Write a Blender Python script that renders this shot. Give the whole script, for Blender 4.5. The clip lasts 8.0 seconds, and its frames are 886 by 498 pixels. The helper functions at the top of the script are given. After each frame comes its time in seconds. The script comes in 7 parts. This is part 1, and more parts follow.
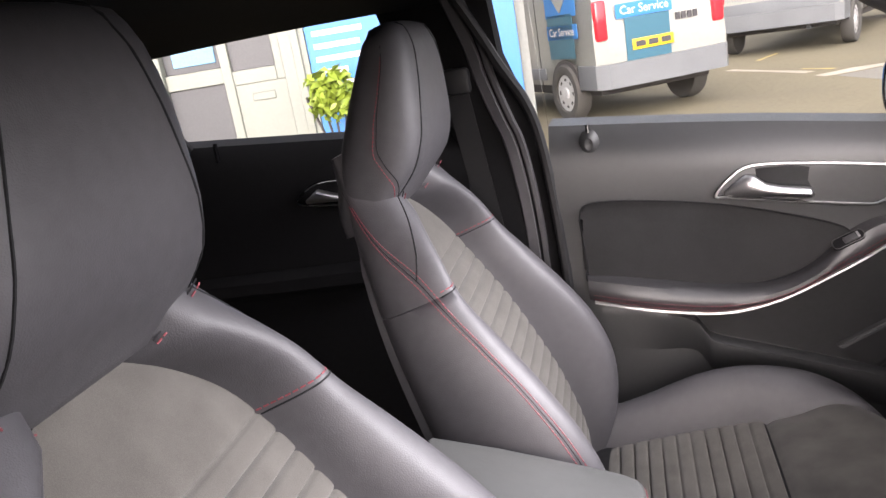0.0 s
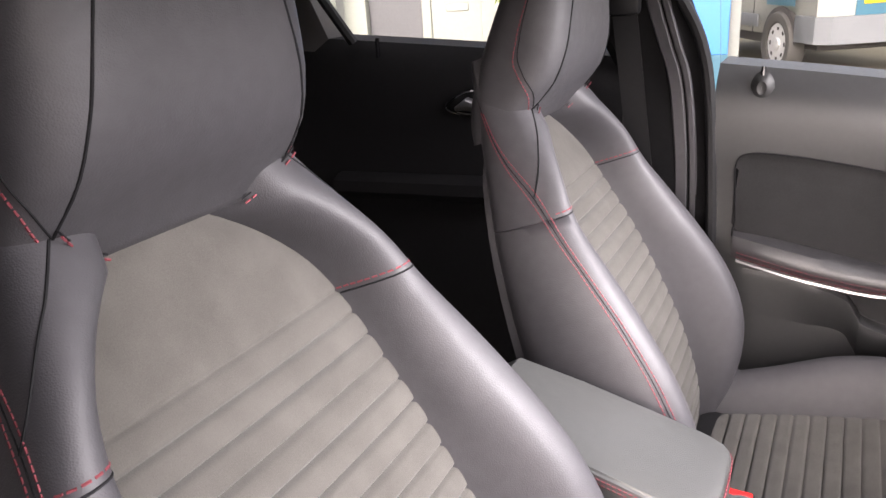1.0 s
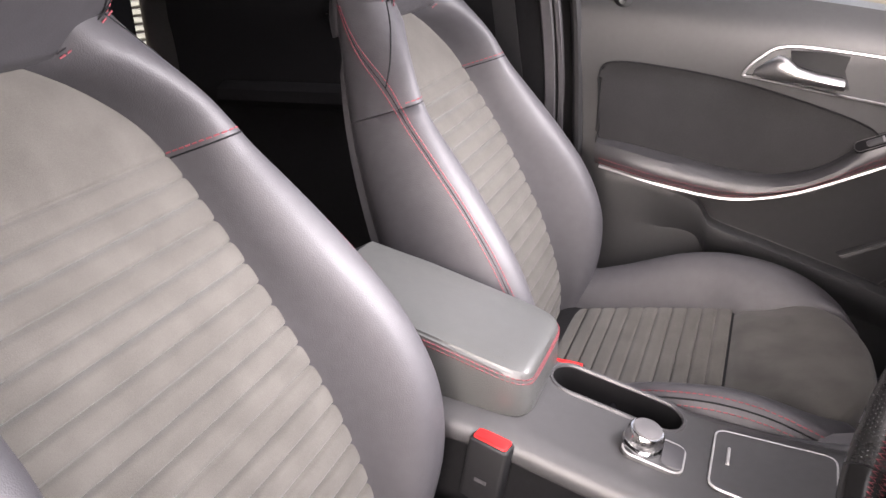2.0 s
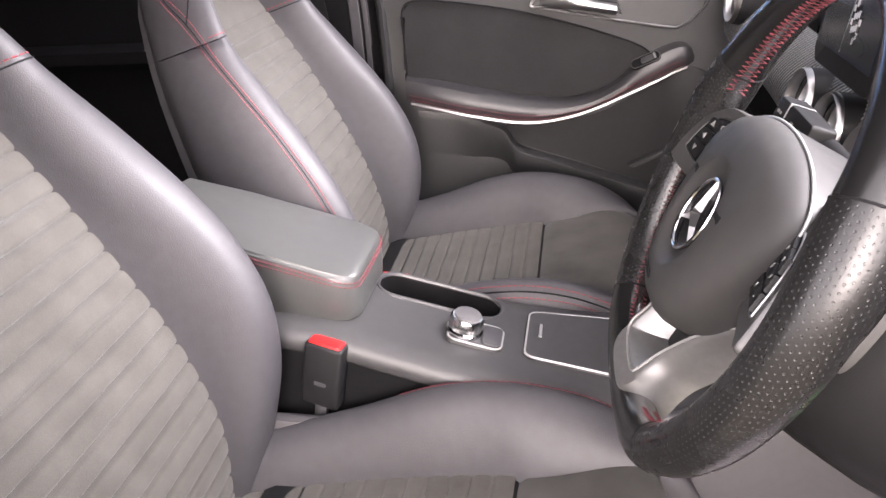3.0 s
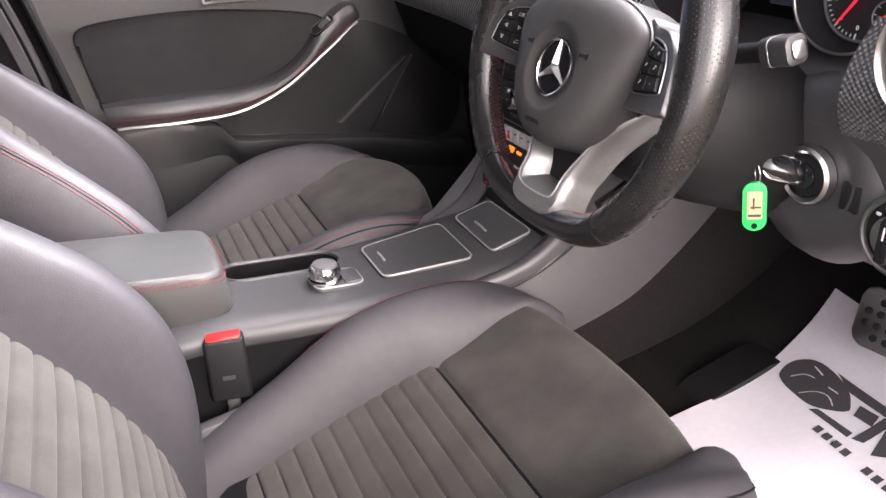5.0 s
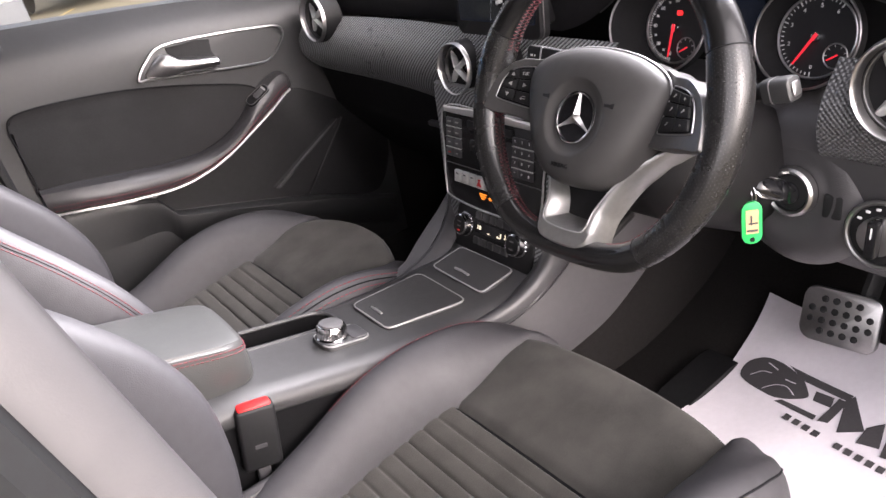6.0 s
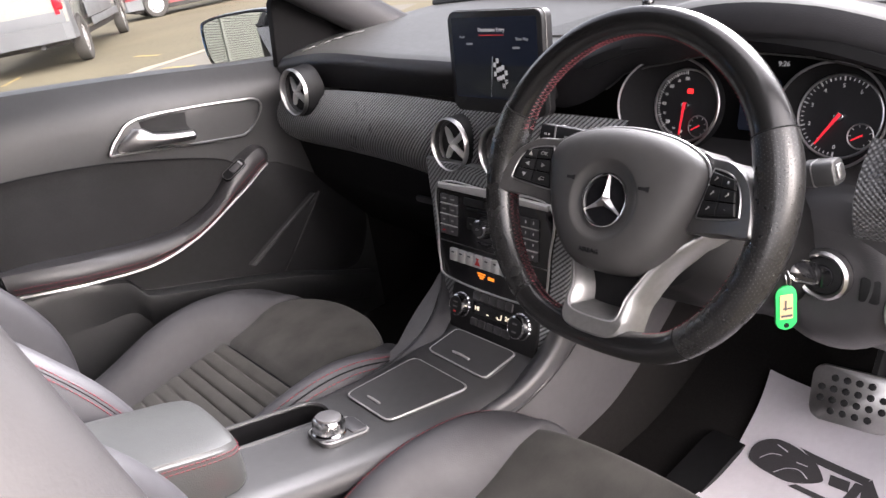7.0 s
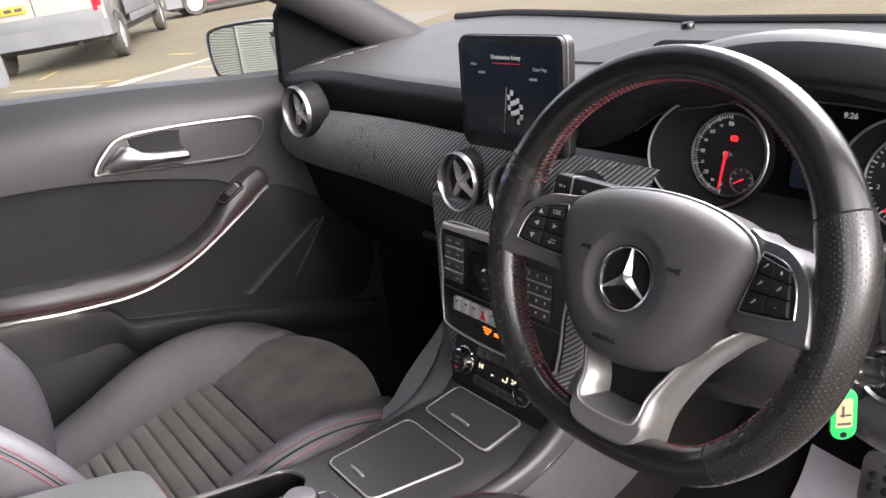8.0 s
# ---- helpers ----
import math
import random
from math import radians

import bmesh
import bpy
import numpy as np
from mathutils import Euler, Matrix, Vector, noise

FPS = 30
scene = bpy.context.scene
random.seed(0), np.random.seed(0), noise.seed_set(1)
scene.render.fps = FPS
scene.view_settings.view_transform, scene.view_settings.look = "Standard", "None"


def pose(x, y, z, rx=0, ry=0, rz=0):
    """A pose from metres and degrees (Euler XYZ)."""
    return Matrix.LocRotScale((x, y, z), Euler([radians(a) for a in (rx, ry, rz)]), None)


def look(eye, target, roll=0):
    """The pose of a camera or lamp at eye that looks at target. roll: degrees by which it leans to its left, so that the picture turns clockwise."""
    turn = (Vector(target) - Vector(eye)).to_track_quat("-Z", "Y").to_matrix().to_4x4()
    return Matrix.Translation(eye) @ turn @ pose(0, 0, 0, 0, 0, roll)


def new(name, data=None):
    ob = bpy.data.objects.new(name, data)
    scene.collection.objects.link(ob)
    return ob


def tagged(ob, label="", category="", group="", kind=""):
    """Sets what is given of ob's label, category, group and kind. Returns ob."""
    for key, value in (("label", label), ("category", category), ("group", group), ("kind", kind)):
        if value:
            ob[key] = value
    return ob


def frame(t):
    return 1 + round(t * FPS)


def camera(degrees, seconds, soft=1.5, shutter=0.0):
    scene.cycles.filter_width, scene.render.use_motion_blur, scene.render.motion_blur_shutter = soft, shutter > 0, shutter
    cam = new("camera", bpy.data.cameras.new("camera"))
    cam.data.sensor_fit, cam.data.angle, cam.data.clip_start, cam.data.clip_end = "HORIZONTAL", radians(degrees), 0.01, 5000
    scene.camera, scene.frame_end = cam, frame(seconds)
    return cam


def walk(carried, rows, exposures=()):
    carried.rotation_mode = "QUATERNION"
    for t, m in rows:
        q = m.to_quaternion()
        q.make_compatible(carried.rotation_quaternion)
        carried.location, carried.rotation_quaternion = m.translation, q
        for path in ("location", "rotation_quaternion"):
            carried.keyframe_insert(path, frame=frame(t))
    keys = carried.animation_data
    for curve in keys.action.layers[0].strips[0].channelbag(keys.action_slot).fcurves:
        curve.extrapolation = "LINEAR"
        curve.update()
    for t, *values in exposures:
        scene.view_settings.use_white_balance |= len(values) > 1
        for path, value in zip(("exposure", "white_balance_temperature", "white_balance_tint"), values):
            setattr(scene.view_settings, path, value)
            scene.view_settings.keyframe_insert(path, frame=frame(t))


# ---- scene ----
cam = camera(59.7, 8.0)
METRES, TILT, LEAN, TURN = 1.164, -16.1, 9.2, 12.4
EYE = (-0.335, -0.826, 1.32)
ROWS = [
    (0.0, 0.0, 0.0, 0.0, 0.0, 0.0, 0.0),
    (0.5, 0.014, 0.0162, -0.0047, 8.56, -2.6, -4.86),
    (1.0, 0.0592, 0.0253, -0.0157, 12.73, -6.32, -9.24),
    (2.5, 0.2006, -0.0335, -0.0922, 1.83, -9.84, -9.31),
    (3.0, 0.2056, -0.065, -0.1256, -5.08, -9.25, -5.9),
    (3.5, 0.1944, -0.0785, -0.1516, -12.48, -8.96, -1.45),
    (4.0, 0.1485, -0.1018, -0.175, -20.06, -9.31, 3.45),
    (5.5, -0.1549, -0.0873, -0.1537, -41.42, -11.11, 15.25),
    (6.0, -0.2104, -0.0385, -0.1267, -46.23, -9.75, 16.78),
    (6.5, -0.2221, 0.0082, -0.1072, -49.14, -7.86, 17.24),
    (7.0, -0.2095, 0.0421, -0.094, -50.11, -6.01, 16.9),
    (7.5, -0.1604, 0.069, -0.0801, -49.45, -5.01, 16.01),
    (8.0, -0.0876, 0.0888, -0.0601, -47.7, -5.03, 14.88),
]
EXPOSURES = [(0.0, 1.06, 6600, 19), (0.5, 1.10, 6700, 19), (1.0, 1.26, 6750, 20), (2.5, 1.44, 6700, 21), (3.5, 1.36, 6680, 22), (4.0, 1.33, 6650, 21), (5.5, 1.24, 6600, 20), (6.5, 1.23, 6560, 19), (8.0, 1.17, 6500, 17)]
walk(cam, [(t, pose(*EYE, TILT, LEAN, TURN) @ pose(METRES * x, METRES * y, METRES * z, 90 + pitch, roll, yaw)) for t, x, y, z, yaw, pitch, roll in ROWS], EXPOSURES)

# ---- world, sun and exposure ----
world = bpy.data.worlds.new("overcast_sky")
scene.world = world
world.use_nodes = True
wn = world.node_tree
sky = wn.nodes.new("ShaderNodeTexSky")
sky.sky_type = "NISHITA"
sky.sun_disc = False
sky.sun_elevation, sky.sun_rotation = radians(23), radians(176)
sky.air_density, sky.dust_density, sky.ozone_density = 1.0, 4.0, 1.0
soft_sky = wn.nodes.new("ShaderNodeHueSaturation")
soft_sky.inputs["Saturation"].default_value, soft_sky.inputs["Value"].default_value = 0.30, 1.5
wn.links.new(sky.outputs[0], soft_sky.inputs["Color"])
wn.links.new(soft_sky.outputs[0], wn.nodes["Background"].inputs["Color"])
wn.nodes["Background"].inputs["Strength"].default_value = 0.15
sun_data = bpy.data.lights.new("sun", "SUN")
sun_data.energy, sun_data.angle, sun_data.color = 4.2, radians(150), (1.0, 0.975, 0.96)
sun = new("sun", sun_data)
sun.matrix_world = look((0.4, -6.1, 3.5), (0, 0, 0.8))


# daylight of the windscreen and its upper opening
screen_light = bpy.data.lights.new("windscreen_daylight", "AREA")
screen_light.shape, screen_light.size, screen_light.size_y, screen_light.energy = "RECTANGLE", 1.15, 0.30, 8.6
screen_light.spread = radians(68)
screen_light.color = (0.97, 0.985, 1.0)
new("windscreen_daylight", screen_light).matrix_world = look((0.27, 0.0, 1.31), (-0.45, 0.0, 0.90))


# ---- materials ----
def material(name, colour, second=None, rough=0.5, metal=0.0, scale=30.0, bump=0.0, bump_scale=300.0, bump_kind="noise", mix=0.5,
             sheen=0.0, coat=0.0, spec=0.5, glow=None, glow_strength=1.0, rough_vary=0.1, stretch=(1, 1, 1), per_piece=0.0):
    """A procedural surface: two colours mixed by large stains and fine grain, a fine relief, uneven gloss."""
    m = bpy.data.materials.new(name)
    m.use_nodes = True
    nt = m.node_tree
    b = nt.nodes["Principled BSDF"]
    co = nt.nodes.new("ShaderNodeTexCoord")
    mp = nt.nodes.new("ShaderNodeMapping")
    mp.inputs["Scale"].default_value = stretch
    nt.links.new(co.outputs["Object"], mp.inputs["Vector"])
    second = second or tuple(c * 0.8 for c in colour)
    big = nt.nodes.new("ShaderNodeTexNoise")
    big.inputs["Scale"].default_value, big.inputs["Detail"].default_value = scale * 0.15, 4
    fine = nt.nodes.new("ShaderNodeTexNoise")
    fine.inputs["Scale"].default_value, fine.inputs["Detail"].default_value = scale * 8, 3
    for n in (big, fine):
        nt.links.new(mp.outputs[0], n.inputs["Vector"])
    add = nt.nodes.new("ShaderNodeMix")
    add.data_type = "FLOAT"
    add.inputs[0].default_value = mix * 0.9
    nt.links.new(big.outputs["Fac"], add.inputs[2])
    nt.links.new(fine.outputs["Fac"], add.inputs[3])
    ramp = nt.nodes.new("ShaderNodeMapRange")
    ramp.inputs[1].default_value, ramp.inputs[2].default_value = 0.35, 0.65
    nt.links.new(add.outputs[0], ramp.inputs[0])
    mixc = nt.nodes.new("ShaderNodeMix")
    mixc.data_type = "RGBA"
    mixc.inputs[6].default_value, mixc.inputs[7].default_value = (*colour, 1), (*second, 1)
    nt.links.new(ramp.outputs[0], mixc.inputs[0])
    out_colour = mixc.outputs[2]
    if per_piece:
        info = nt.nodes.new("ShaderNodeObjectInfo")
        hsv = nt.nodes.new("ShaderNodeHueSaturation")
        mr = nt.nodes.new("ShaderNodeMapRange")
        mr.inputs[3].default_value, mr.inputs[4].default_value = 1 - per_piece, 1 + per_piece
        nt.links.new(info.outputs["Random"], mr.inputs[0])
        nt.links.new(mr.outputs[0], hsv.inputs["Value"])
        nt.links.new(out_colour, hsv.inputs["Color"])
        out_colour = hsv.outputs[0]
    nt.links.new(out_colour, b.inputs["Base Color"])
    rr = nt.nodes.new("ShaderNodeMapRange")
    rr.inputs[3].default_value, rr.inputs[4].default_value = max(0.02, rough - rough_vary), min(1, rough + rough_vary)
    nt.links.new(add.outputs[0], rr.inputs[0])
    nt.links.new(rr.outputs[0], b.inputs["Roughness"])
    b.inputs["Metallic"].default_value = metal
    b.inputs["Specular IOR Level"].default_value = spec
    b.inputs["Sheen Weight"].default_value = sheen
    b.inputs["Sheen Roughness"].default_value = 0.6
    b.inputs["Coat Weight"].default_value = coat
    b.inputs["Coat Roughness"].default_value = 0.08
    if glow:
        b.inputs["Emission Color"].default_value = (*glow, 1)
        b.inputs["Emission Strength"].default_value = glow_strength
    if bump:
        if bump_kind == "cells":
            tex = nt.nodes.new("ShaderNodeTexVoronoi")
            tex.inputs["Scale"].default_value = bump_scale
            tex.feature = "SMOOTH_F1"
            tex.inputs["Smoothness"].default_value = 0.35
            src = tex.outputs["Distance"]
        else:
            tex = nt.nodes.new("ShaderNodeTexNoise")
            tex.inputs["Scale"].default_value, tex.inputs["Detail"].default_value = bump_scale, 3
            src = tex.outputs["Fac"]
        nt.links.new(mp.outputs[0], tex.inputs["Vector"])
        bp = nt.nodes.new("ShaderNodeBump")
        bp.inputs["Strength"].default_value, bp.inputs["Distance"].default_value = bump, 0.0008
        nt.links.new(src, bp.inputs["Height"])
        nt.links.new(bp.outputs[0], b.inputs["Normal"])
    return m


def pattern(m, kind, period, depth=0.5, dark=0.3, rough=None, ratio=1.0, share=0.3):
    """Adds a woven, dotted or grooved relief that follows the surface's own measure (its UV map, in metres), with shade
    or sheen painted into its colour.
    """
    nt = m.node_tree
    b = nt.nodes["Principled BSDF"]
    uv = nt.nodes.new("ShaderNodeUVMap")
    sep = nt.nodes.new("ShaderNodeSeparateXYZ")
    nt.links.new(uv.outputs[0], sep.inputs[0])

    def op(kind_, a, c=None):
        n = nt.nodes.new("ShaderNodeMath")
        n.operation = kind_
        for i, v in enumerate((a, c)):
            if v is None:
                continue
            if isinstance(v, (int, float)):
                n.inputs[i].default_value = v
            else:
                nt.links.new(v, n.inputs[i])
        return n.outputs[0]
    if kind == "dots":
        rowf = op("DIVIDE", sep.outputs[1], period * ratio)
        row = op("FLOOR", rowf)
        col = op("ADD", op("DIVIDE", sep.outputs[0], period), op("MULTIPLY", row, 0.5))
        du = op("SUBTRACT", op("FRACT", col), 0.5)
        dv = op("MULTIPLY", op("SUBTRACT", op("FRACT", rowf), 0.5), ratio)
        d = op("SQRT", op("ADD", op("MULTIPLY", du, du), op("MULTIPLY", dv, dv)))
        mr = nt.nodes.new("ShaderNodeMapRange")
        mr.inputs[1].default_value, mr.inputs[2].default_value = share * 0.6, share
        nt.links.new(d, mr.inputs[0])
        height = mr.outputs[0]
    elif kind == "twill":
        a = op("DIVIDE", op("SUBTRACT", sep.outputs[0], sep.outputs[1]), period * 0.9)
        c = op("DIVIDE", op("ADD", sep.outputs[0], op("MULTIPLY", sep.outputs[1], 0.95)), period)
        crest = nt.nodes.new("ShaderNodeMapRange")
        crest.interpolation_type = "SMOOTHSTEP"
        crest.inputs[1].default_value, crest.inputs[2].default_value = -0.75, 0.55
        nt.links.new(op("SINE", op("MULTIPLY", c, 6.283)), crest.inputs[0])
        height = op("ADD", op("MULTIPLY", crest.outputs[0], 0.80), op("MULTIPLY", op("ADD", op("SINE", op("MULTIPLY", a, 6.283)), 1), 0.10))
    elif kind == "weave":
        a = op("DIVIDE", op("ADD", sep.outputs[0], sep.outputs[1]), period)
        c = op("DIVIDE", op("SUBTRACT", sep.outputs[0], sep.outputs[1]), period * 1.0)
        height = op("ADD", op("MULTIPLY", op("ADD", op("SINE", op("MULTIPLY", a, 6.283)), 1), 0.25),
                    op("MULTIPLY", op("ADD", op("SINE", op("MULTIPLY", c, 6.283)), 1), 0.25))
    else:
        height = op("MULTIPLY", op("ADD", op("SINE", op("MULTIPLY", op("DIVIDE", sep.outputs[1], period), 6.283)), 1), 0.5)
    bp = nt.nodes.new("ShaderNodeBump")
    bp.inputs["Strength"].default_value, bp.inputs["Distance"].default_value = depth, 0.002
    nt.links.new(height, bp.inputs["Height"])
    old = b.inputs["Normal"].links
    if old:
        nt.links.new(old[0].from_socket, bp.inputs["Normal"])
    nt.links.new(bp.outputs[0], b.inputs["Normal"])
    src = b.inputs["Base Color"].links[0].from_socket
    mx = nt.nodes.new("ShaderNodeMix")
    mx.data_type, mx.blend_type = "RGBA", "MULTIPLY"
    mx.inputs[0].default_value = 1.0
    # colour follows the height by dark: groove shade and dot sheen are painted
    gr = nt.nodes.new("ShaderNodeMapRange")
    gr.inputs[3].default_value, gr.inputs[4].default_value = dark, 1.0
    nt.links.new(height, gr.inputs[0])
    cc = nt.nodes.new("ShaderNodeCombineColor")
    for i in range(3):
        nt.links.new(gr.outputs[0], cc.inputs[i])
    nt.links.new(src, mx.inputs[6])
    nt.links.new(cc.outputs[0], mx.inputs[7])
    nt.links.new(mx.outputs[2], b.inputs["Base Color"])
    return m


def glass_material(name, colour=(1, 1, 1), rough=0.0):
    m = bpy.data.materials.new(name)
    m.use_nodes = True
    b = m.node_tree.nodes["Principled BSDF"]
    b.inputs["Base Color"].default_value = (*colour, 1)
    b.inputs["Transmission Weight"].default_value = 1.0
    b.inputs["Roughness"].default_value = rough
    b.inputs["IOR"].default_value = 1.02
    return m


LEATHER = material("black_leather", (0.0318, 0.0304, 0.0340), (0.0252, 0.0241, 0.0270), rough=0.60, bump=0.22, bump_scale=700, bump_kind="cells", scale=8, spec=0.5)
ARM_LEATHER = material("armrest_leather", (0.047, 0.048, 0.047), (0.040, 0.041, 0.040), rough=0.38, bump=0.28, bump_scale=700, bump_kind="cells", scale=8, spec=0.6)
CONSOLE_GREY = material("grey_console_plastic", (0.034, 0.0336, 0.0345), (0.029, 0.0286, 0.0294), rough=0.46, bump=0.15, bump_scale=1000, bump_kind="cells", scale=10, spec=0.45)
SUEDE = material("grey_suede", (0.060, 0.0562, 0.0505), (0.037, 0.0345, 0.0305), rough=0.95, bump=0.25, bump_scale=900, scale=140, mix=0.55, sheen=0.10, spec=0.1)
SUEDE_PAD = material("grey_suede_pad", (0.052, 0.049, 0.0445), (0.026, 0.0245, 0.022), rough=0.95, bump=0.25, bump_scale=900, scale=85, mix=0.25, sheen=0.10, spec=0.1)
DOOR_LEATHER = material("black_door_leather", (0.022, 0.0213, 0.0228), (0.018, 0.0174, 0.0188), rough=0.42, bump=0.25, bump_scale=700, bump_kind="cells", scale=8)
DOOR_CLOTH = material("dark_grey_door_cloth", (0.019, 0.0186, 0.0192), (0.0135, 0.0132, 0.0137), rough=0.9, bump=0.25, bump_scale=900, scale=70, sheen=0.05, spec=0.12)
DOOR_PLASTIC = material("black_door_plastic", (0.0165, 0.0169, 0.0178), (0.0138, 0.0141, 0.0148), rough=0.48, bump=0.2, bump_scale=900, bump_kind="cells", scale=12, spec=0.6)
SOFT_PLASTIC = material("soft_black_plastic", (0.035, 0.034, 0.036), (0.029, 0.028, 0.030), rough=0.42, bump=0.2, bump_scale=900, bump_kind="cells", scale=10)
HARD_PLASTIC = material("hard_grey_plastic", (0.040, 0.039, 0.042), (0.032, 0.031, 0.034), rough=0.46, bump=0.15, bump_scale=1100, scale=12)
DARK_PLASTIC = material("matt_black_plastic", (0.0075, 0.0075, 0.0083), (0.0055, 0.0055, 0.0062), rough=0.55, bump=0.15, bump_scale=900, scale=12, spec=0.28)
# for black parts, and for the rear door with its shade put into the colour
BLACK_AND_SHADE = material("black_and_shade_lining", (0.0052, 0.0050, 0.0056), (0.0040, 0.0039, 0.0044), rough=0.8, bump=0.15, bump_scale=900, scale=12, spec=0.12)
GLOSS_BLACK = material("gloss_black_plastic", (0.006, 0.006, 0.007), (0.009, 0.009, 0.01), rough=0.12, scale=20, rough_vary=0.05)
SPOKE_GREY = material("satin_grey_spoke", (0.115, 0.113, 0.113), (0.095, 0.093, 0.093), rough=0.42, metal=0.7, scale=20)
SILVER = material("satin_silver", (0.42, 0.415, 0.415), (0.36, 0.355, 0.355), rough=0.33, metal=1.0, scale=30)
CHROME = material("bright_chrome", (0.62, 0.62, 0.63), (0.56, 0.56, 0.57), rough=0.16, metal=1.0, scale=30, rough_vary=0.04)
KEY_SILVER = material("painted_silver_key", (0.50, 0.50, 0.495), (0.44, 0.44, 0.435), rough=0.35, metal=0.25, scale=30)
# the lower spoke's bright reflection is put into this paler silver
BRIGHT_SPOKE = material("bright_satin_spoke", (0.25, 0.247, 0.245), (0.21, 0.207, 0.206), rough=0.36, metal=0.7, scale=20)
BRIGHT_TRIM = material("bright_satin_trim", (0.34, 0.34, 0.34), (0.30, 0.30, 0.30), rough=0.3, metal=0.4, scale=30)
WHEEL_LEATHER = material("worn_wheel_leather", (0.009, 0.0088, 0.009), (0.0065, 0.0064, 0.0066), rough=0.24, bump=0.05, bump_scale=700, bump_kind="cells", scale=12)
HUB_PLASTIC = material("soft_hub_plastic", (0.037, 0.0360, 0.0358), (0.032, 0.0311, 0.031), rough=0.55, spec=0.30, bump=0.1, bump_scale=1200, bump_kind="cells", scale=10)
TUNNEL_GREY = material("grey_tunnel_plastic", (0.046, 0.0435, 0.046), (0.039, 0.037, 0.0395), rough=0.5, bump=0.15, bump_scale=900, scale=12)
HINGE_GREY = material("pale_grey_plastic", (0.085, 0.082, 0.085), (0.072, 0.070, 0.073), rough=0.5, bump=0.15, bump_scale=900, scale=12)
COLUMN_BLACK = material("black_column_plastic", (0.007, 0.0068, 0.0072), (0.005, 0.005, 0.0055), rough=0.58, bump=0.12, bump_scale=900, scale=12, spec=0.14)
# one pad material; its sky sheen and its shade are painted as two colours
PAD_LIT = material("dash_pad_lit", (0.062, 0.062, 0.059), (0.054, 0.054, 0.051), rough=0.44, spec=1.0, bump=0.10, bump_scale=700, bump_kind="cells", scale=10)
PAD_SHADED = material("dash_pad_shaded", (0.015, 0.0145, 0.0165), (0.012, 0.0117, 0.0135), rough=0.5, spec=0.35, bump=0.15, bump_scale=700, bump_kind="cells", scale=10)
GRILLE_CLOTH = material("fine_dash_grille", (0.044, 0.044, 0.043), (0.038, 0.038, 0.037), rough=0.5, spec=0.8, bump=0.3, bump_scale=900, bump_kind="cells", scale=20)
THREAD = material("red_thread", (0.15, 0.022, 0.030), (0.11, 0.017, 0.024), rough=0.8, bump=0.3, bump_scale=1500, scale=60)
SEAM = material("dark_seam", (0.008, 0.008, 0.009), rough=0.8, scale=30, spec=0.15)
CARPET = material("black_carpet", (0.008, 0.0072, 0.0072), (0.015, 0.0138, 0.0135), rough=1.0, bump=0.9, bump_scale=700, scale=30, spec=0.1)
HEADLINER = material("dark_headliner_cloth", (0.010, 0.010, 0.011), (0.007, 0.007, 0.008), rough=0.95, bump=0.3, bump_scale=900, scale=20, spec=0.1)
RED_PLASTIC = material("red_plastic", (0.55, 0.012, 0.012), (0.45, 0.01, 0.01), rough=0.35, scale=20)
GREEN_PLASTIC = material("green_plastic", (0.012, 0.42, 0.10), (0.010, 0.36, 0.08), rough=0.35, scale=20)
CREAM_PAPER = material("cream_paper", (0.42, 0.31, 0.17), (0.36, 0.27, 0.15), rough=0.8, scale=40)
WHITE_PAPER = material("white_floor_paper", (0.60, 0.568, 0.606), (0.55, 0.52, 0.556), rough=0.75, bump=0.25, bump_scale=40, scale=12)
INK = material("dark_print", (0.035, 0.032, 0.035), (0.05, 0.047, 0.05), rough=0.7, scale=40)
PRINT_WHITE = material("white_print", (0.6, 0.6, 0.6), (0.55, 0.55, 0.55), rough=0.6, scale=40)
KEY_MARK = material("pale_key_mark", (0.26, 0.26, 0.25), (0.22, 0.22, 0.21), rough=0.6, scale=40)
WHITE_PAINT = material("white_vehicle_paint", (0.26, 0.263, 0.240), (0.228, 0.229, 0.210), rough=0.25, scale=3, coat=0.5)
BLUE_VINYL = material("blue_vinyl", (0.02, 0.15, 0.40), (0.02, 0.135, 0.36), rough=0.4, scale=6)
TEAL_PAINT = material("dark_teal_vinyl", (0.03, 0.10, 0.14), (0.025, 0.085, 0.12), rough=0.35, scale=6)
RED_LENS = material("red_lamp_lens", (0.55, 0.02, 0.03), (0.45, 0.015, 0.025), rough=0.15, scale=20, coat=0.5)
PLATE_YELLOW = material("yellow_plate", (0.55, 0.36, 0.012), (0.50, 0.32, 0.012), rough=0.4, scale=20)
TYRE = material("tyre_rubber", (0.04, 0.038, 0.036), (0.06, 0.056, 0.05), rough=0.85, bump=0.4, bump_scale=60, scale=20)
GREY_BUMPER = material("grey_bumper_plastic", (0.13, 0.135, 0.14), (0.10, 0.105, 0.11), rough=0.6, scale=12)
WHEEL_COVER = material("silver_wheel_cover", (0.5, 0.5, 0.5), (0.42, 0.42, 0.42), rough=0.4, metal=0.3, scale=12)
UNDERBODY = material("dark_underbody", (0.03, 0.028, 0.027), (0.045, 0.04, 0.038), rough=0.8, scale=10)
RED_PAINT = material("dark_red_car_paint", (0.17, 0.014, 0.018), (0.14, 0.012, 0.015), rough=0.3, scale=4, coat=0.5)
SLAB_GREY = material("grey_concrete", (0.19, 0.175, 0.145), (0.15, 0.14, 0.115), rough=0.9, bump=0.4, bump_scale=8, scale=3)
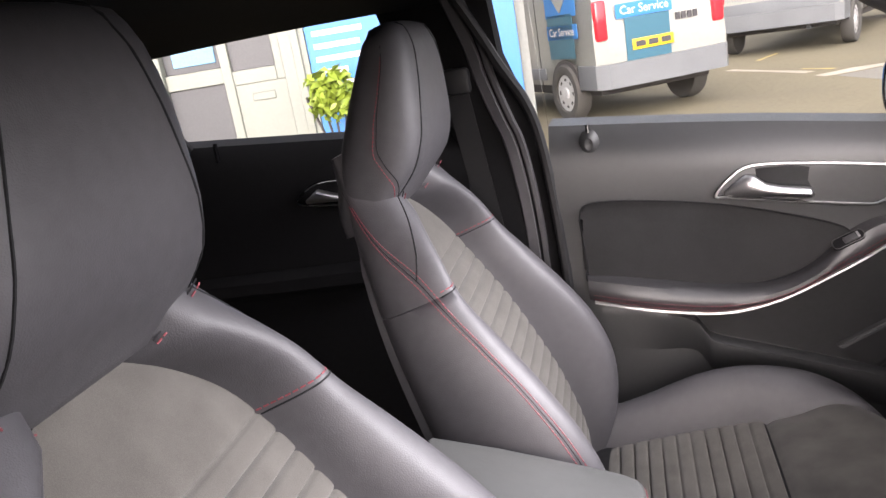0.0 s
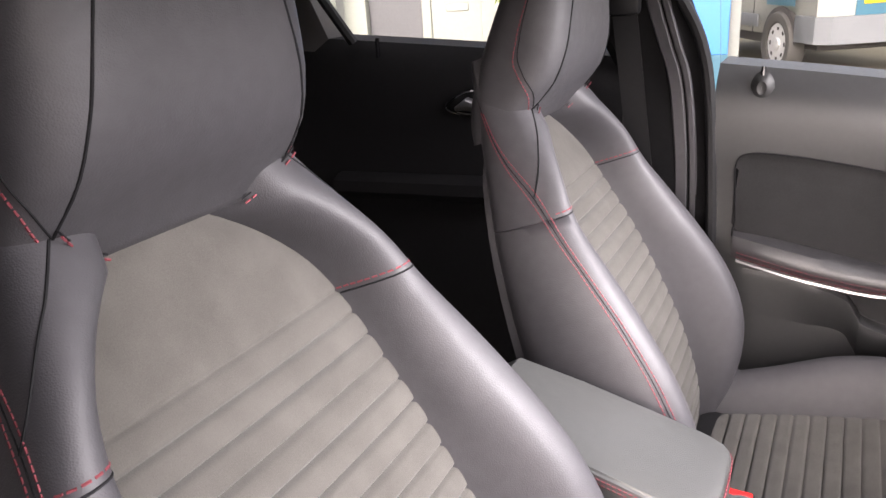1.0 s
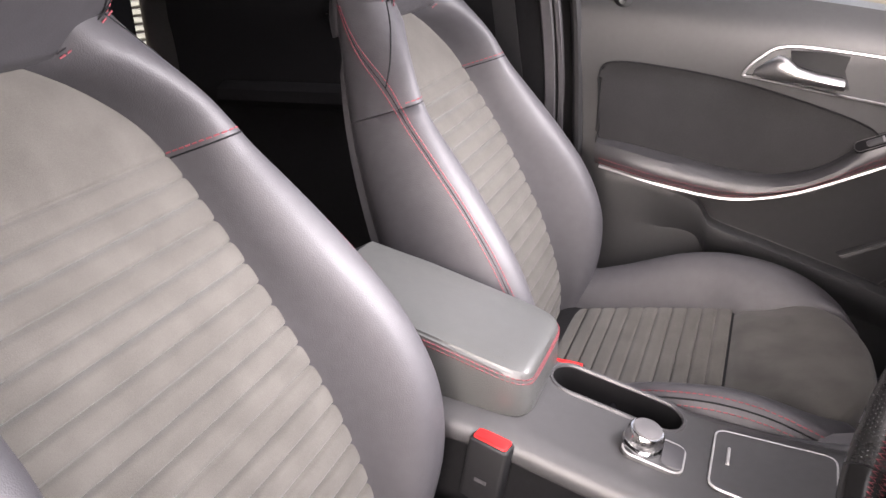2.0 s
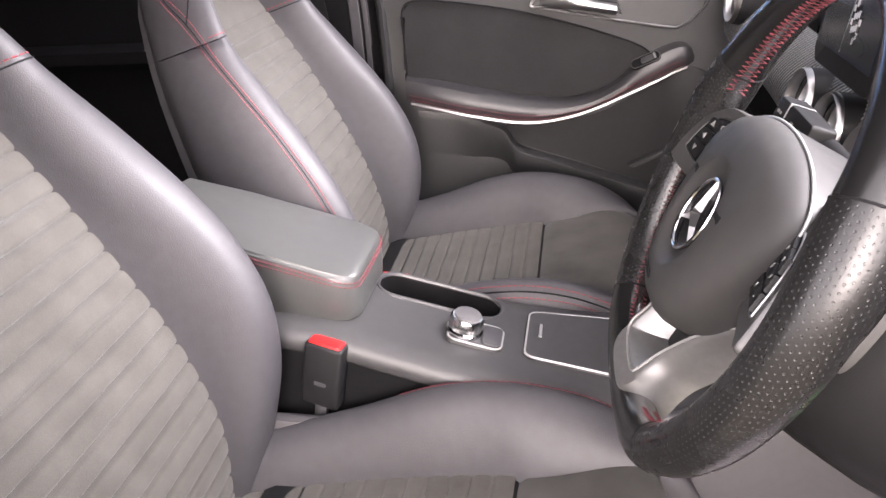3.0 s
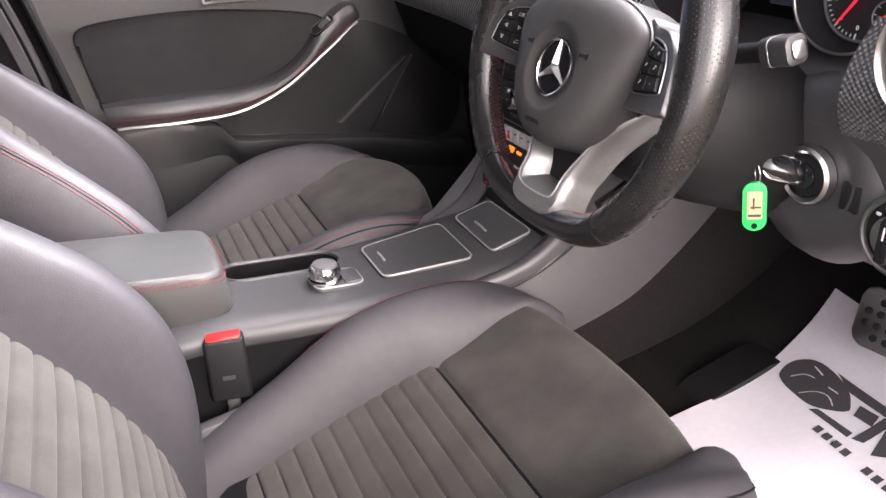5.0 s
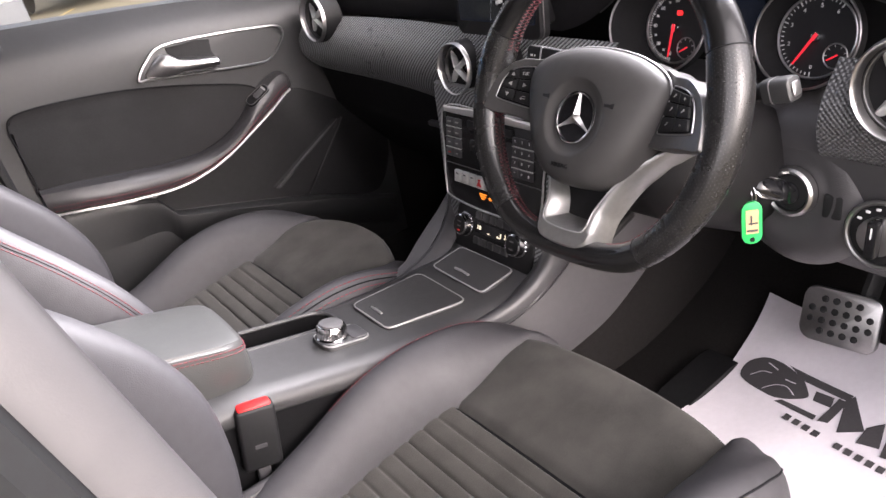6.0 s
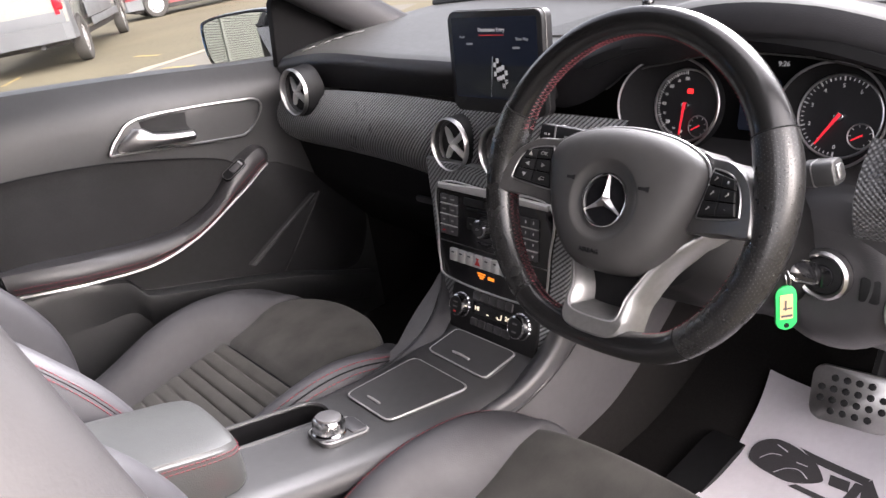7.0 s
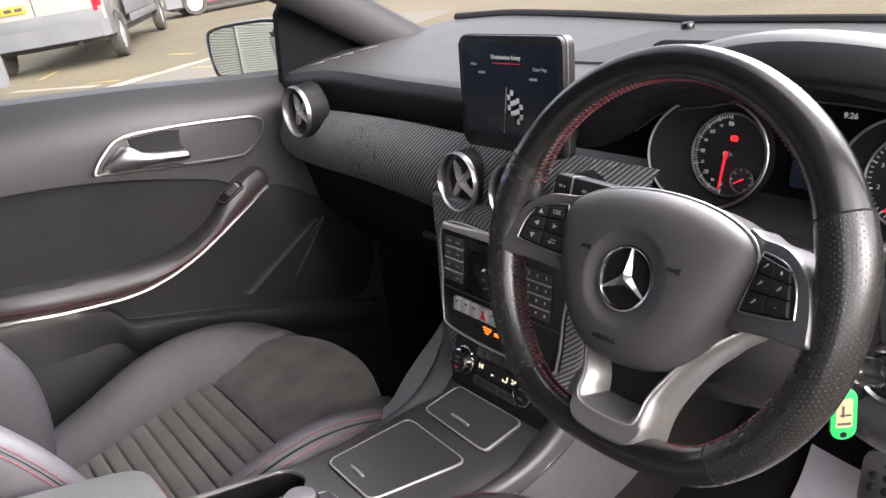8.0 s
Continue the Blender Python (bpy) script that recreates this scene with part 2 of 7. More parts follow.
GROUND = material("dusty_concrete", (0.165, 0.141, 0.085), (0.105, 0.091, 0.057), rough=0.9, bump=0.5, bump_scale=6, scale=2.2)
ROAD_LINE = material("worn_white_line", (0.40, 0.36, 0.29), (0.28, 0.24, 0.18), rough=0.85, scale=10)
LINE_YELLOW = material("worn_yellow_line", (0.38, 0.29, 0.09), (0.28, 0.22, 0.10), rough=0.85, scale=10)
WHITE_UPVC = material("white_painted_frame", (0.185, 0.197, 0.168), (0.163, 0.174, 0.150), rough=0.4, scale=4)
WALL_PAINT = material("white_rendered_wall", (0.20, 0.208, 0.194), (0.17, 0.178, 0.165), rough=0.8, bump=0.3, bump_scale=30, scale=3)
DOOR_GREY = material("dark_door_panel", (0.06, 0.062, 0.065), (0.05, 0.052, 0.055), rough=0.5, scale=6)
LEAF = material("yellow_green_leaf", (0.20, 0.26, 0.025), (0.11, 0.17, 0.015), rough=0.5, scale=14, per_piece=0.2)
ORANGE_PRINT = material("brown_orange_poster", (0.25, 0.10, 0.04), (0.18, 0.07, 0.03), rough=0.5, scale=8)
BLUE_PAPER = material("blue_notice_paper", (0.15, 0.30, 0.45), (0.12, 0.25, 0.38), rough=0.6, scale=8)
MIRROR = material("mirror_glass", (0.85, 0.86, 0.86), (0.84, 0.85, 0.85), rough=0.02, metal=1.0, rough_vary=0.0)
GLASS = glass_material("clear_glass", (0.97, 0.985, 0.98))
# groove shade between the ridges is painted in through dark
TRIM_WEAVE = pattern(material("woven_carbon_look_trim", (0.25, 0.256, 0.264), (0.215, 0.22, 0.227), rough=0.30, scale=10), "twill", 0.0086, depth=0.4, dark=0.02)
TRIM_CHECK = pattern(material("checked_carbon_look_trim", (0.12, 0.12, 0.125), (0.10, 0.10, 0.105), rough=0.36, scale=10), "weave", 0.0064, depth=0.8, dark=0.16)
# dark above 1 paints the sheen of the holes as pale dots
PERFORATED = pattern(material("perforated_leather", (0.010, 0.0098, 0.010), (0.0075, 0.0073, 0.0075), rough=0.29, scale=10, bump=0.06, bump_scale=600, bump_kind="cells"), "dots", 0.0038, depth=0.4, dark=2.8, share=0.17, ratio=0.85)
PILLAR_GREY = material("grey_pillar_trim", (0.085, 0.081, 0.084), (0.074, 0.071, 0.074), rough=0.5, bump=0.12, bump_scale=900, scale=10)
RUBBER = material("black_rubber_seal", (0.010, 0.012, 0.013), (0.009, 0.009, 0.010), rough=0.6, bump=0.1, bump_scale=300, scale=20, spec=0.3)


# ---- mesh helpers ----
def part(name, bm, mat, parent=None, label="", sharp=38):
    """Links a bmesh as one mesh object under a thing or a part."""
    bmesh.ops.recalc_face_normals(bm, faces=bm.faces)
    me = bpy.data.meshes.new(name)
    bm.to_mesh(me)
    bm.free()
    me.materials.append(mat)
    me.shade_smooth()
    me.set_sharp_from_angle(angle=radians(sharp))
    ob = new(name, me)
    if parent is not None:
        ob.parent = parent
        ob.matrix_parent_inverse = parent.matrix_world.inverted()
    if label:
        ob["label"] = label
    return ob


def thing(name, place, label, category, group="", kind=""):
    e = new(name)
    e.empty_display_size = 0.05
    e.matrix_world = Matrix.Translation(place)
    return tagged(e, label, category, group, kind)


def curve(xs, ys):
    """A smooth line through points (Catmull-Rom), as a function."""
    xs, ys = np.array(xs, float), np.array(ys, float)
    d = np.gradient(ys, xs)

    def f(x):
        x = min(max(x, xs[0]), xs[-1])
        i = min(max(int(np.searchsorted(xs, x)) - 1, 0), len(xs) - 2)
        h = xs[i + 1] - xs[i]
        t = (x - xs[i]) / h
        return float((2 * t**3 - 3 * t**2 + 1) * ys[i] + (t**3 - 2 * t**2 + t) * h * d[i] + (-2 * t**3 + 3 * t**2) * ys[i + 1] + (t**3 - t**2) * h * d[i + 1])
    return f


def spline(pts, n=8, closed=False):
    """Points of a smooth line through pts."""
    pts = [Vector(p) for p in pts]
    out, m = [], len(pts)
    for i in range(m if closed else m - 1):
        p0 = pts[i - 1] if closed or i > 0 else pts[i]
        p1, p2 = pts[i], pts[(i + 1) % m]
        p3 = pts[(i + 2) % m] if closed or i + 2 < m else p2
        for k in range(n):
            t = k / n
            out.append(0.5 * (2 * p1 + (p2 - p0) * t + (2 * p0 - 5 * p1 + 4 * p2 - p3) * t * t + (3 * p1 - p0 - 3 * p2 + p3) * t**3))
    if not closed:
        out.append(pts[-1])
    return out


def loft(rings, closed=True, cap=True, bm=None):
    """A skin over rings of equally many points."""
    bm = bm or bmesh.new()
    uv = bm.loops.layers.uv.verify()
    rows = [[bm.verts.new(p) for p in ring] for ring in rings]
    n = len(rows[0])
    along = [0.0]
    for a, b in zip(rings, rings[1:]):
        along.append(along[-1] + (Vector(b[n // 2]) - Vector(a[n // 2])).length)
    for i in range(len(rows) - 1):
        round_ = [0.0]
        for j in range(n):
            round_.append(round_[-1] + (Vector(rings[i][(j + 1) % n]) - Vector(rings[i][j])).length)
        for j in range(n if closed else n - 1):
            k = (j + 1) % n
            try:
                f = bm.faces.new((rows[i][j], rows[i][k], rows[i + 1][k], rows[i + 1][j]))
            except ValueError:
                continue
            for l, c in zip(f.loops, ((along[i], round_[j]), (along[i], round_[j + 1]), (along[i + 1], round_[j + 1]), (along[i + 1], round_[j]))):
                l[uv].uv = c
    if cap and closed:
        for row in (rows[0], rows[-1]):
            try:
                bm.faces.new(row)
            except ValueError:
                pass
    return bm


def sheet(fn, us, vs, thick=0.0):
    """A grid surface fn(u, v), with its UV map in metres, made solid by thick along its normal."""
    bm = bmesh.new()
    uv = bm.loops.layers.uv.verify()
    grid = [[bm.verts.new(fn(u, v)) for v in vs] for u in us]
    for i in range(len(us) - 1):
        for j in range(len(vs) - 1):
            f = bm.faces.new((grid[i][j], grid[i + 1][j], grid[i + 1][j + 1], grid[i][j + 1]))
            for l, c in zip(f.loops, ((us[i], vs[j]), (us[i + 1], vs[j]), (us[i + 1], vs[j + 1]), (us[i], vs[j + 1]))):
                l[uv].uv = c
    if thick:
        bm.normal_update()
        bmesh.ops.solidify(bm, geom=bm.faces[:], thickness=thick)
    return bm


def box(cx, cy, cz, sx, sy, sz, bevel=0.0, seg=2, m=None):
    bm = bmesh.new()
    bmesh.ops.create_cube(bm, size=1, matrix=Matrix.Translation((cx, cy, cz)) @ Matrix.Diagonal((sx, sy, sz, 1)))
    if bevel:
        bmesh.ops.bevel(bm, geom=bm.edges[:], offset=bevel, segments=seg, profile=0.5, affect="EDGES")
    if m is not None:
        bm.transform(m)
    return bm


def tube(pts, radius, closed=False, sides=8, flat=1.0, up=None):
    """A round bar along points; radius may be a function of 0..1."""
    pts = [Vector(p) for p in pts]
    rings, n = [], len(pts)
    side = None
    for i, p in enumerate(pts):
        a = pts[i - 1] if closed or i else p
        b = pts[(i + 1) % n] if closed or i < n - 1 else p
        d = (b - a).normalized()
        ref = Vector(up) if up else (side.cross(d) if side and side.cross(d).length > 1e-6 else Vector((0.13, 0.31, 1)))
        side = d.cross(ref).normalized() if up else (d.cross(Vector((0.13, 0.31, 0.94))) if side is None else side - d * side.dot(d)).normalized()
        top = side.cross(d).normalized()
        r = radius(i / max(1, n - 1)) if callable(radius) else radius
        rings.append([p + side * r * math.cos(t) + top * r * flat * math.sin(t) for t in np.linspace(0, 2 * math.pi, sides, endpoint=False)])
    if closed:
        rings.append(rings[0])
        bm = loft(rings, True, False)
        bmesh.ops.remove_doubles(bm, verts=bm.verts, dist=1e-6)
        return bm
    return loft(rings, True, True)


def prism(outline, depth, m, bevel=0.0, seg=2):
    """An outline in x, y, made depth thick (down from z = 0) with rounded edges, at the pose m."""
    bm = bmesh.new()
    top = [bm.verts.new((x, y, 0)) for x, y in outline]
    low = [bm.verts.new((x, y, -depth)) for x, y in outline]
    n = len(top)
    face = bm.faces.new(top)
    bm.faces.new(low[::-1])
    for i in range(n):
        bm.faces.new((top[i], low[i], low[(i + 1) % n], top[(i + 1) % n]))
    if bevel:
        bmesh.ops.bevel(bm, geom=[e for e in face.edges], offset=bevel, segments=seg, profile=0.5, affect="EDGES")
    bm.transform(m)
    return bm


def rounded(w, h, r, n=5, cx=0, cy=0):
    """A rectangle with round corners."""
    out = []
    for sx, sy, a0 in ((1, 1, 0), (-1, 1, 90), (-1, -1, 180), (1, -1, 270)):
        for k in range(n):
            a = radians(a0 + 90 * k / (n - 1))
            out.append((cx + sx * (w / 2 - r) + r * math.cos(a), cy + sy * (h / 2 - r) + r * math.sin(a)))
    return out


def disc(radius, depth, m, sides=32, bevel=0.0):
    return prism([(radius * math.cos(a), radius * math.sin(a)) for a in np.linspace(0, 2 * math.pi, sides, endpoint=False)], depth, m, bevel)


def ring(radius, thick, m, sides=40, flat=1.0):
    bm = tube([(radius * math.cos(a), radius * math.sin(a), 0) for a in np.linspace(0, 2 * math.pi, sides, endpoint=False)], thick, True, 8, flat, up=(0, 0, 1))
    bm.transform(m)
    return bm


def merge(bms):
    out = bmesh.new()
    for b in bms:
        me = bpy.data.meshes.new("join")
        b.to_mesh(me)
        b.free()
        out.from_mesh(me)
        bpy.data.meshes.remove(me)
    return out


def stitches(pts, length=0.006, gap=0.0025, radius=0.0011):
    """A row of thread stitches along points."""
    pts = [Vector(p) for p in pts]
    acc = [0.0]
    for a, b in zip(pts, pts[1:]):
        acc.append(acc[-1] + (b - a).length)

    def at(d):
        i = min(max(int(np.searchsorted(acc, d)) - 1, 0), len(pts) - 2)
        return pts[i].lerp(pts[i + 1], (d - acc[i]) / max(1e-9, acc[i + 1] - acc[i]))
    bm = bmesh.new()
    d = 0.0
    while d + length < acc[-1]:
        a, mid, b = at(d), at(d + length / 2), at(d + length)
        t = tube([a, mid, b], radius, False, 5)
        me = bpy.data.meshes.new("s")
        t.to_mesh(me)
        t.free()
        bm.from_mesh(me)
        bpy.data.meshes.remove(me)
        d += length + gap
    return bm


def words(name, text, size, m, mat, parent, depth=0.0004, align="CENTER"):
    cu = bpy.data.curves.new(name, "FONT")
    cu.body, cu.size, cu.extrude, cu.align_x, cu.align_y = text, size, depth, align, "CENTER"
    cu.resolution_u = 2
    tmp = new(name, cu)
    me = bpy.data.meshes.new_from_object(tmp)
    bpy.data.objects.remove(tmp)
    bpy.data.curves.remove(cu)
    me.transform(m)
    me.materials.clear()
    me.materials.append(mat)
    ob = new(name, me)
    ob.parent = parent
    ob.matrix_parent_inverse = parent.matrix_world.inverted()
    return ob


def plane_pose(origin, right, up):
    """The pose whose x is right and y is up on a face at origin; z points out of it."""
    r = Vector(right).normalized()
    u = Vector(up)
    u = (u - r * u.dot(r)).normalized()
    n = r.cross(u)
    return Matrix(((r.x, u.x, n.x, origin[0]), (r.y, u.y, n.y, origin[1]), (r.z, u.z, n.z, origin[2]), (0, 0, 0, 1)))


# ---- the setting: ground, car floor, roof and sides ----
def ground_sheet():
    us = [-400, -60, -20, -8, -4, 0, 4, 8, 14, 24, 60, 400]
    bm = sheet(lambda u, v: (u, v, -0.05 if abs(v) < 3 and abs(u) < 4 else 0.0), us, us)
    return tagged(part("ground", bm, GROUND), "dusty tan concrete yard with worn paint lines", "ground", kind="structure")


ground_sheet()


def floor_height(x):
    return curve([-1.6, -0.5, 0.15, 0.42, 0.62, 0.75, 0.85], [0.30, 0.30, 0.30, 0.315, 0.40, 0.52, 0.72])(x)


bm = sheet(lambda u, v: (u, v, floor_height(u)), list(np.linspace(-1.6, 0.85, 40)), list(np.linspace(-0.74, 0.78, 12)), 0.03)
tagged(part("floor", bm, CARPET), "black carpeted car floor rising under the dashboard", "floor", kind="structure")


def roof_point(u, v):
    return (u, v * curve([-1.7, -0.9, 0.1, 0.45], [0.56, 0.62, 0.60, 0.56])(u), 1.45 - 0.05 * abs(v) ** 3 - 0.05 * max(0, (u + 0.1)) ** 2 * 4 - 0.06 * max(0, -u - 0.8) ** 2)


bm = sheet(roof_point, list(np.linspace(-1.7, 0.02, 20)), list(np.linspace(-1, 1, 15)), 0.04)
tagged(part("ceiling", bm, HEADLINER), "dark cloth headliner of the car roof", "ceiling", kind="structure")

BELT = curve([-1.6, -1.346, -0.94, -0.5, -0.07, 0.2, 0.5], [1.165, 1.150, 1.123, 1.09, 1.045, 1.008, 0.975])


# ---- left front door ----
def door_skin(y_of, x0, x1, low, name, label, mat, nx=40, nz=26):
    """A door's inner panel: a solid sheet from its lower edge to the belt, rolled over at the top."""
    def fn(u, v):
        top = BELT(u)
        z = low + (top - low) * min(v, 1.0)
        y = y_of(u, z, v)
        return (u, y, z)
    bm = sheet(fn, list(np.linspace(x0, x1, nx)), list(np.linspace(0, 1, nz)) , 0)
    r = bmesh.ops.extrude_face_region(bm, geom=bm.faces[:])
    vs = [e for e in r["geom"] if isinstance(e, bmesh.types.BMVert)]
    for v in vs:
        v.co.y += 0.11
    return part(name, bm, mat)


def door_y(u, z, v):
    y = 0.725
    y -= 0.005 * math.exp(-((z - 0.95) / 0.06) ** 2)
    if v > 0.90:
        y += 0.045 * ((v - 0.90) / 0.10) ** 2.2
    y += 0.01 * max(0, 0.6 - z) / 0.2
    return y


door = thing("front_passenger_door", (-0.05, 0.78, 0.30), "black trimmed front car door with silver handle, closed", "car door")
skin = door_skin(door_y, -0.50, 0.36, 0.32, "inner_panel", "", DOOR_PLASTIC)
skin.name = "inner_panel"
skin.parent = door
skin.matrix_parent_inverse = door.matrix_world.inverted()


def on_door(x, z, off=0.0):
    v = (z - 0.32) / (BELT(x) - 0.32)
    return Vector((x, door_y(x, z, v) - off, z))


def door_plate(name, outline, off, mat, label="", parent=None, bevel=0.004, depth=0.02):
    """A flat piece set on the door panel: outline in (x, z)."""
    pts = [on_door(x, z, off) for x, z in outline]
    c = sum((p.y for p in pts)) / len(pts)
    m = Matrix(((1, 0, 0, 0), (0, 0, -1, c), (0, 1, 0, 0), (0, 0, 0, 1)))
    return part(name, prism(outline, depth, m, bevel), mat, parent or door, label)


insert_top = spline([(-0.455, 0.90, 0), (-0.44, 0.93, 0), (-0.369, 0.932, 0), (-0.22, 0.912, 0), (-0.076, 0.876, 0), (0.03, 0.84, 0), (0.06, 0.81, 0)], 6)
insert_low = spline([(0.03, 0.79, 0), (-0.07, 0.745, 0), (-0.2, 0.725, 0), (-0.43, 0.75, 0), (-0.448, 0.80, 0)], 5)
outline = [(p.x, p.y) for p in insert_top + insert_low]
door_plate("insert", outline, 0.008, DOOR_CLOTH, "dark suede-look door insert", depth=0.02, bevel=0.007)
edge = [on_door(x, z, 0.010) for x, z in outline]
part("insert_seam", tube(edge, 0.0017, True, 6), SEAM, door, "dark sewn border")

# armrest: a soft bar over a silver strip
ARM_X = [-0.45, -0.40, -0.30, -0.18, -0.08, 0.0, 0.06, 0.11, 0.136]
ARM_Z = [0.728, 0.722, 0.705, 0.693, 0.713, 0.747, 0.776, 0.80, 0.808]
arm_z = curve(ARM_X, ARM_Z)
arm_h = curve([-0.45, -0.3, -0.18, -0.10, -0.05, 0.0, 0.03, 0.06, 0.09, 0.115, 0.128, 0.136], [0.05, 0.05, 0.044, 0.030, 0.026, 0.036, 0.050, 0.053, 0.051, 0.042, 0.030, 0.014])
arm_d = curve([-0.45, -0.40, -0.2, 0.0, 0.10, 0.128, 0.136], [0.035, 0.05, 0.058, 0.05, 0.038, 0.026, 0.010])
rings = []
for x in list(np.linspace(-0.45, 0.10, 44)) + [0.108, 0.115, 0.121, 0.127, 0.131, 0.134, 0.136]:
    z0, h, d = arm_z(x), arm_h(x), arm_d(x)
    y = 0.728
    rings.append([Vector((x, y - a * d, z0 + b * h)) for a, b in ((0, 0.0), (0.55, 0.0), (0.9, 0.08), (1.0, 0.3), (0.97, 0.62), (0.8, 0.9), (0.5, 1.0), (0.0, 1.05))])
part("armrest", loft(rings), DOOR_LEATHER, door, "black leather armrest with red stitching")
part("armrest_strip", loft([[Vector((x, 0.728 - a, arm_z(x) + b)) for a, b in ((0, -0.006), (arm_d(x) * 0.8, -0.0055), (arm_d(x) * 0.93 + 0.001, -0.003), (arm_d(x) * 0.93, 0.001), (0, 0.001))] for x in np.linspace(-0.44, 0.122, 44)]), BRIGHT_TRIM, door, "bright silver trim strip")
for k in (0.16, 0.34):
    part("stitching", stitches([Vector((x, 0.728 - arm_d(x) * (0.99 if k < 0.2 else 1.01) - 0.0003, arm_z(x) + arm_h(x) * k)) for x in np.linspace(-0.44, 0.118, 60)], radius=0.0006), THREAD, door, "red stitching")

# handle recess, bezel, lever
bezel = [(p.x, p.y) for p in spline([(-0.188, 0.926, 0), (-0.165, 0.952, 0), (-0.12, 0.975, 0), (0.0, 0.966, 0), (0.10, 0.952, 0), (0.132, 0.946, 0), (0.147, 0.934, 0), (0.144, 0.917, 0), (0.122, 0.892, 0), (0.102, 0.880, 0), (0.075, 0.878, 0), (-0.05, 0.897, 0), (-0.165, 0.917, 0), (-0.185, 0.919, 0)], 4, True)]
door_plate("handle_recess", bezel, 0.006, DOOR_PLASTIC, "black recessed handle cup", depth=0.01)
part("handle_bezel", tube([on_door(x, z, 0.012) for x, z in bezel], 0.0025, True, 6), SILVER, door, "silver handle surround")
# flat dark plate painted for the shade behind the lever
door_plate("finger_cup", [(-0.115, 0.968), (-0.05, 0.966), (-0.018, 0.960), (-0.024, 0.935), (-0.010, 0.902), (-0.05, 0.908), (-0.11, 0.925)], 0.0075, DARK_PLASTIC, depth=0.004, bevel=0.001)
lever = []
for s, z, h, d in ((-0.172, 0.926, 0.006, 0.006), (-0.155, 0.932, 0.018, 0.016), (-0.135, 0.938, 0.030, 0.024), (-0.12, 0.936, 0.030, 0.028), (-0.10, 0.928, 0.018, 0.030), (-0.07, 0.922, 0.015, 0.032), (-0.04, 0.917, 0.015, 0.032), (-0.022, 0.914, 0.014, 0.030), (-0.018, 0.913, 0.008, 0.026)):
    c = on_door(s, z, 0.006)
    lever.append([c + Vector((0, -d * (0.55 + 0.45 * math.cos(a)), h * 0.75 * math.sin(a))) for a in np.linspace(0, 2 * math.pi, 12, endpoint=False)])
part("handle_lever", loft(lever), SILVER, door, "satin silver door lever")

# lock pin
c = on_door(-0.42, 1.05, 0.0)
part("lock_pin_boss", loft([[c + Vector((math.cos(a) * r * 0.7, -0.012 + dy, math.sin(a) * r)) for a in np.linspace(0, 6.283, 14, endpoint=False)] for r, dy in ((0.030, 0.013), (0.022, 0.006), (0.012, 0.002), (0.006, 0.004))]), DOOR_PLASTIC, door)
part("lock_pin", tube([(-0.42, 0.735, 1.05), (-0.42, 0.737, 1.075), (-0.42, 0.738, 1.088)], lambda t: 0.0055 - 0.002 * t, sides=10), GLOSS_BLACK, door, "small black lock pin")

# pocket, its shaded hollow painted as a flat dark plate, and its lip
pocket = [(p.x, p.y) for p in spline([(-0.245, 0.672, 0), (-0.225, 0.645, 0), (-0.205, 0.628, 0), (-0.1, 0.598, 0), (0.116, 0.530, 0), (0.25, 0.475, 0), (0.31, 0.480, 0), (0.355, 0.575, 0), (0.335, 0.66, 0), (0.24, 0.735, 0), (0.13, 0.80, 0), (0.05, 0.755, 0), (-0.05, 0.70, 0), (-0.16, 0.682, 0)], 4, True)]
door_plate("map_pocket", pocket, 0.002, DARK_PLASTIC, "map pocket, its hollow's shade painted as a dark plate", depth=0.006, bevel=0.002)
lip = [on_door(p.x, p.y, 0.004) for p in spline([(-0.43, 0.70, 0), (-0.33, 0.69, 0), (-0.25, 0.674, 0), (-0.225, 0.645, 0), (-0.205, 0.626, 0), (-0.1, 0.594, 0), (0.116, 0.526, 0), (0.25, 0.470, 0), (0.33, 0.44, 0)], 6)]
rings = []
for i, p in enumerate(lip):
    w = 0.03 * min(1, max(0.1, (p.x + 0.36) / 0.15))
    rings.append([p + Vector((0, a * w, b)) for a, b in ((0.4, 0.0), (-0.6, 0.003), (-1, -0.004), (-1, -0.016), (-0.6, -0.05), (0.4, -0.09))])
part("pocket_front", loft(rings), DOOR_PLASTIC, door, "grey plastic pocket front")
rings = []
for t in np.linspace(0, 1, 9):
    pa, pb = Vector((0.238, 0.690)).lerp(Vector((0.100, 0.538)), t), Vector((0.226, 0.690)).lerp(Vector((0.026, 0.586)), t ** 1.2)
    rings.append([on_door(p.x, p.y, 0.002 + d) for p, d in ((pa + Vector((0.007, -0.003)), 0.0), (pa, 0.010), (pa.lerp(pb, 0.12), 0.011), (pa.lerp(pb, 0.5), 0.006), (pa.lerp(pb, 0.88), 0.010), (pb, 0.009), (pb + Vector((-0.007, 0.004)), 0.0))])
part("speaker_rib", loft(rings, False, False), DARK_PLASTIC, door, "wedge-shaped rib in the pocket", sharp=60)
for a2, b2, r2 in (((0.238, 0.690), (0.100, 0.538), 0.0042), ((0.226, 0.690), (0.026, 0.586), 0.0034)):
    ridge = [on_door(a2[0] + (b2[0] - a2[0]) * t, a2[1] + (b2[1] - a2[1]) * t, 0.0095) for t in np.linspace(0, 1, 10)]
    part("rib_edge", tube(ridge, lambda t, r2=r2: r2 * (0.55 + 0.45 * math.sin(math.pi * min(1.0, t * 1.2))), sides=8), DOOR_PLASTIC, door, "soft raised edge of the rib")

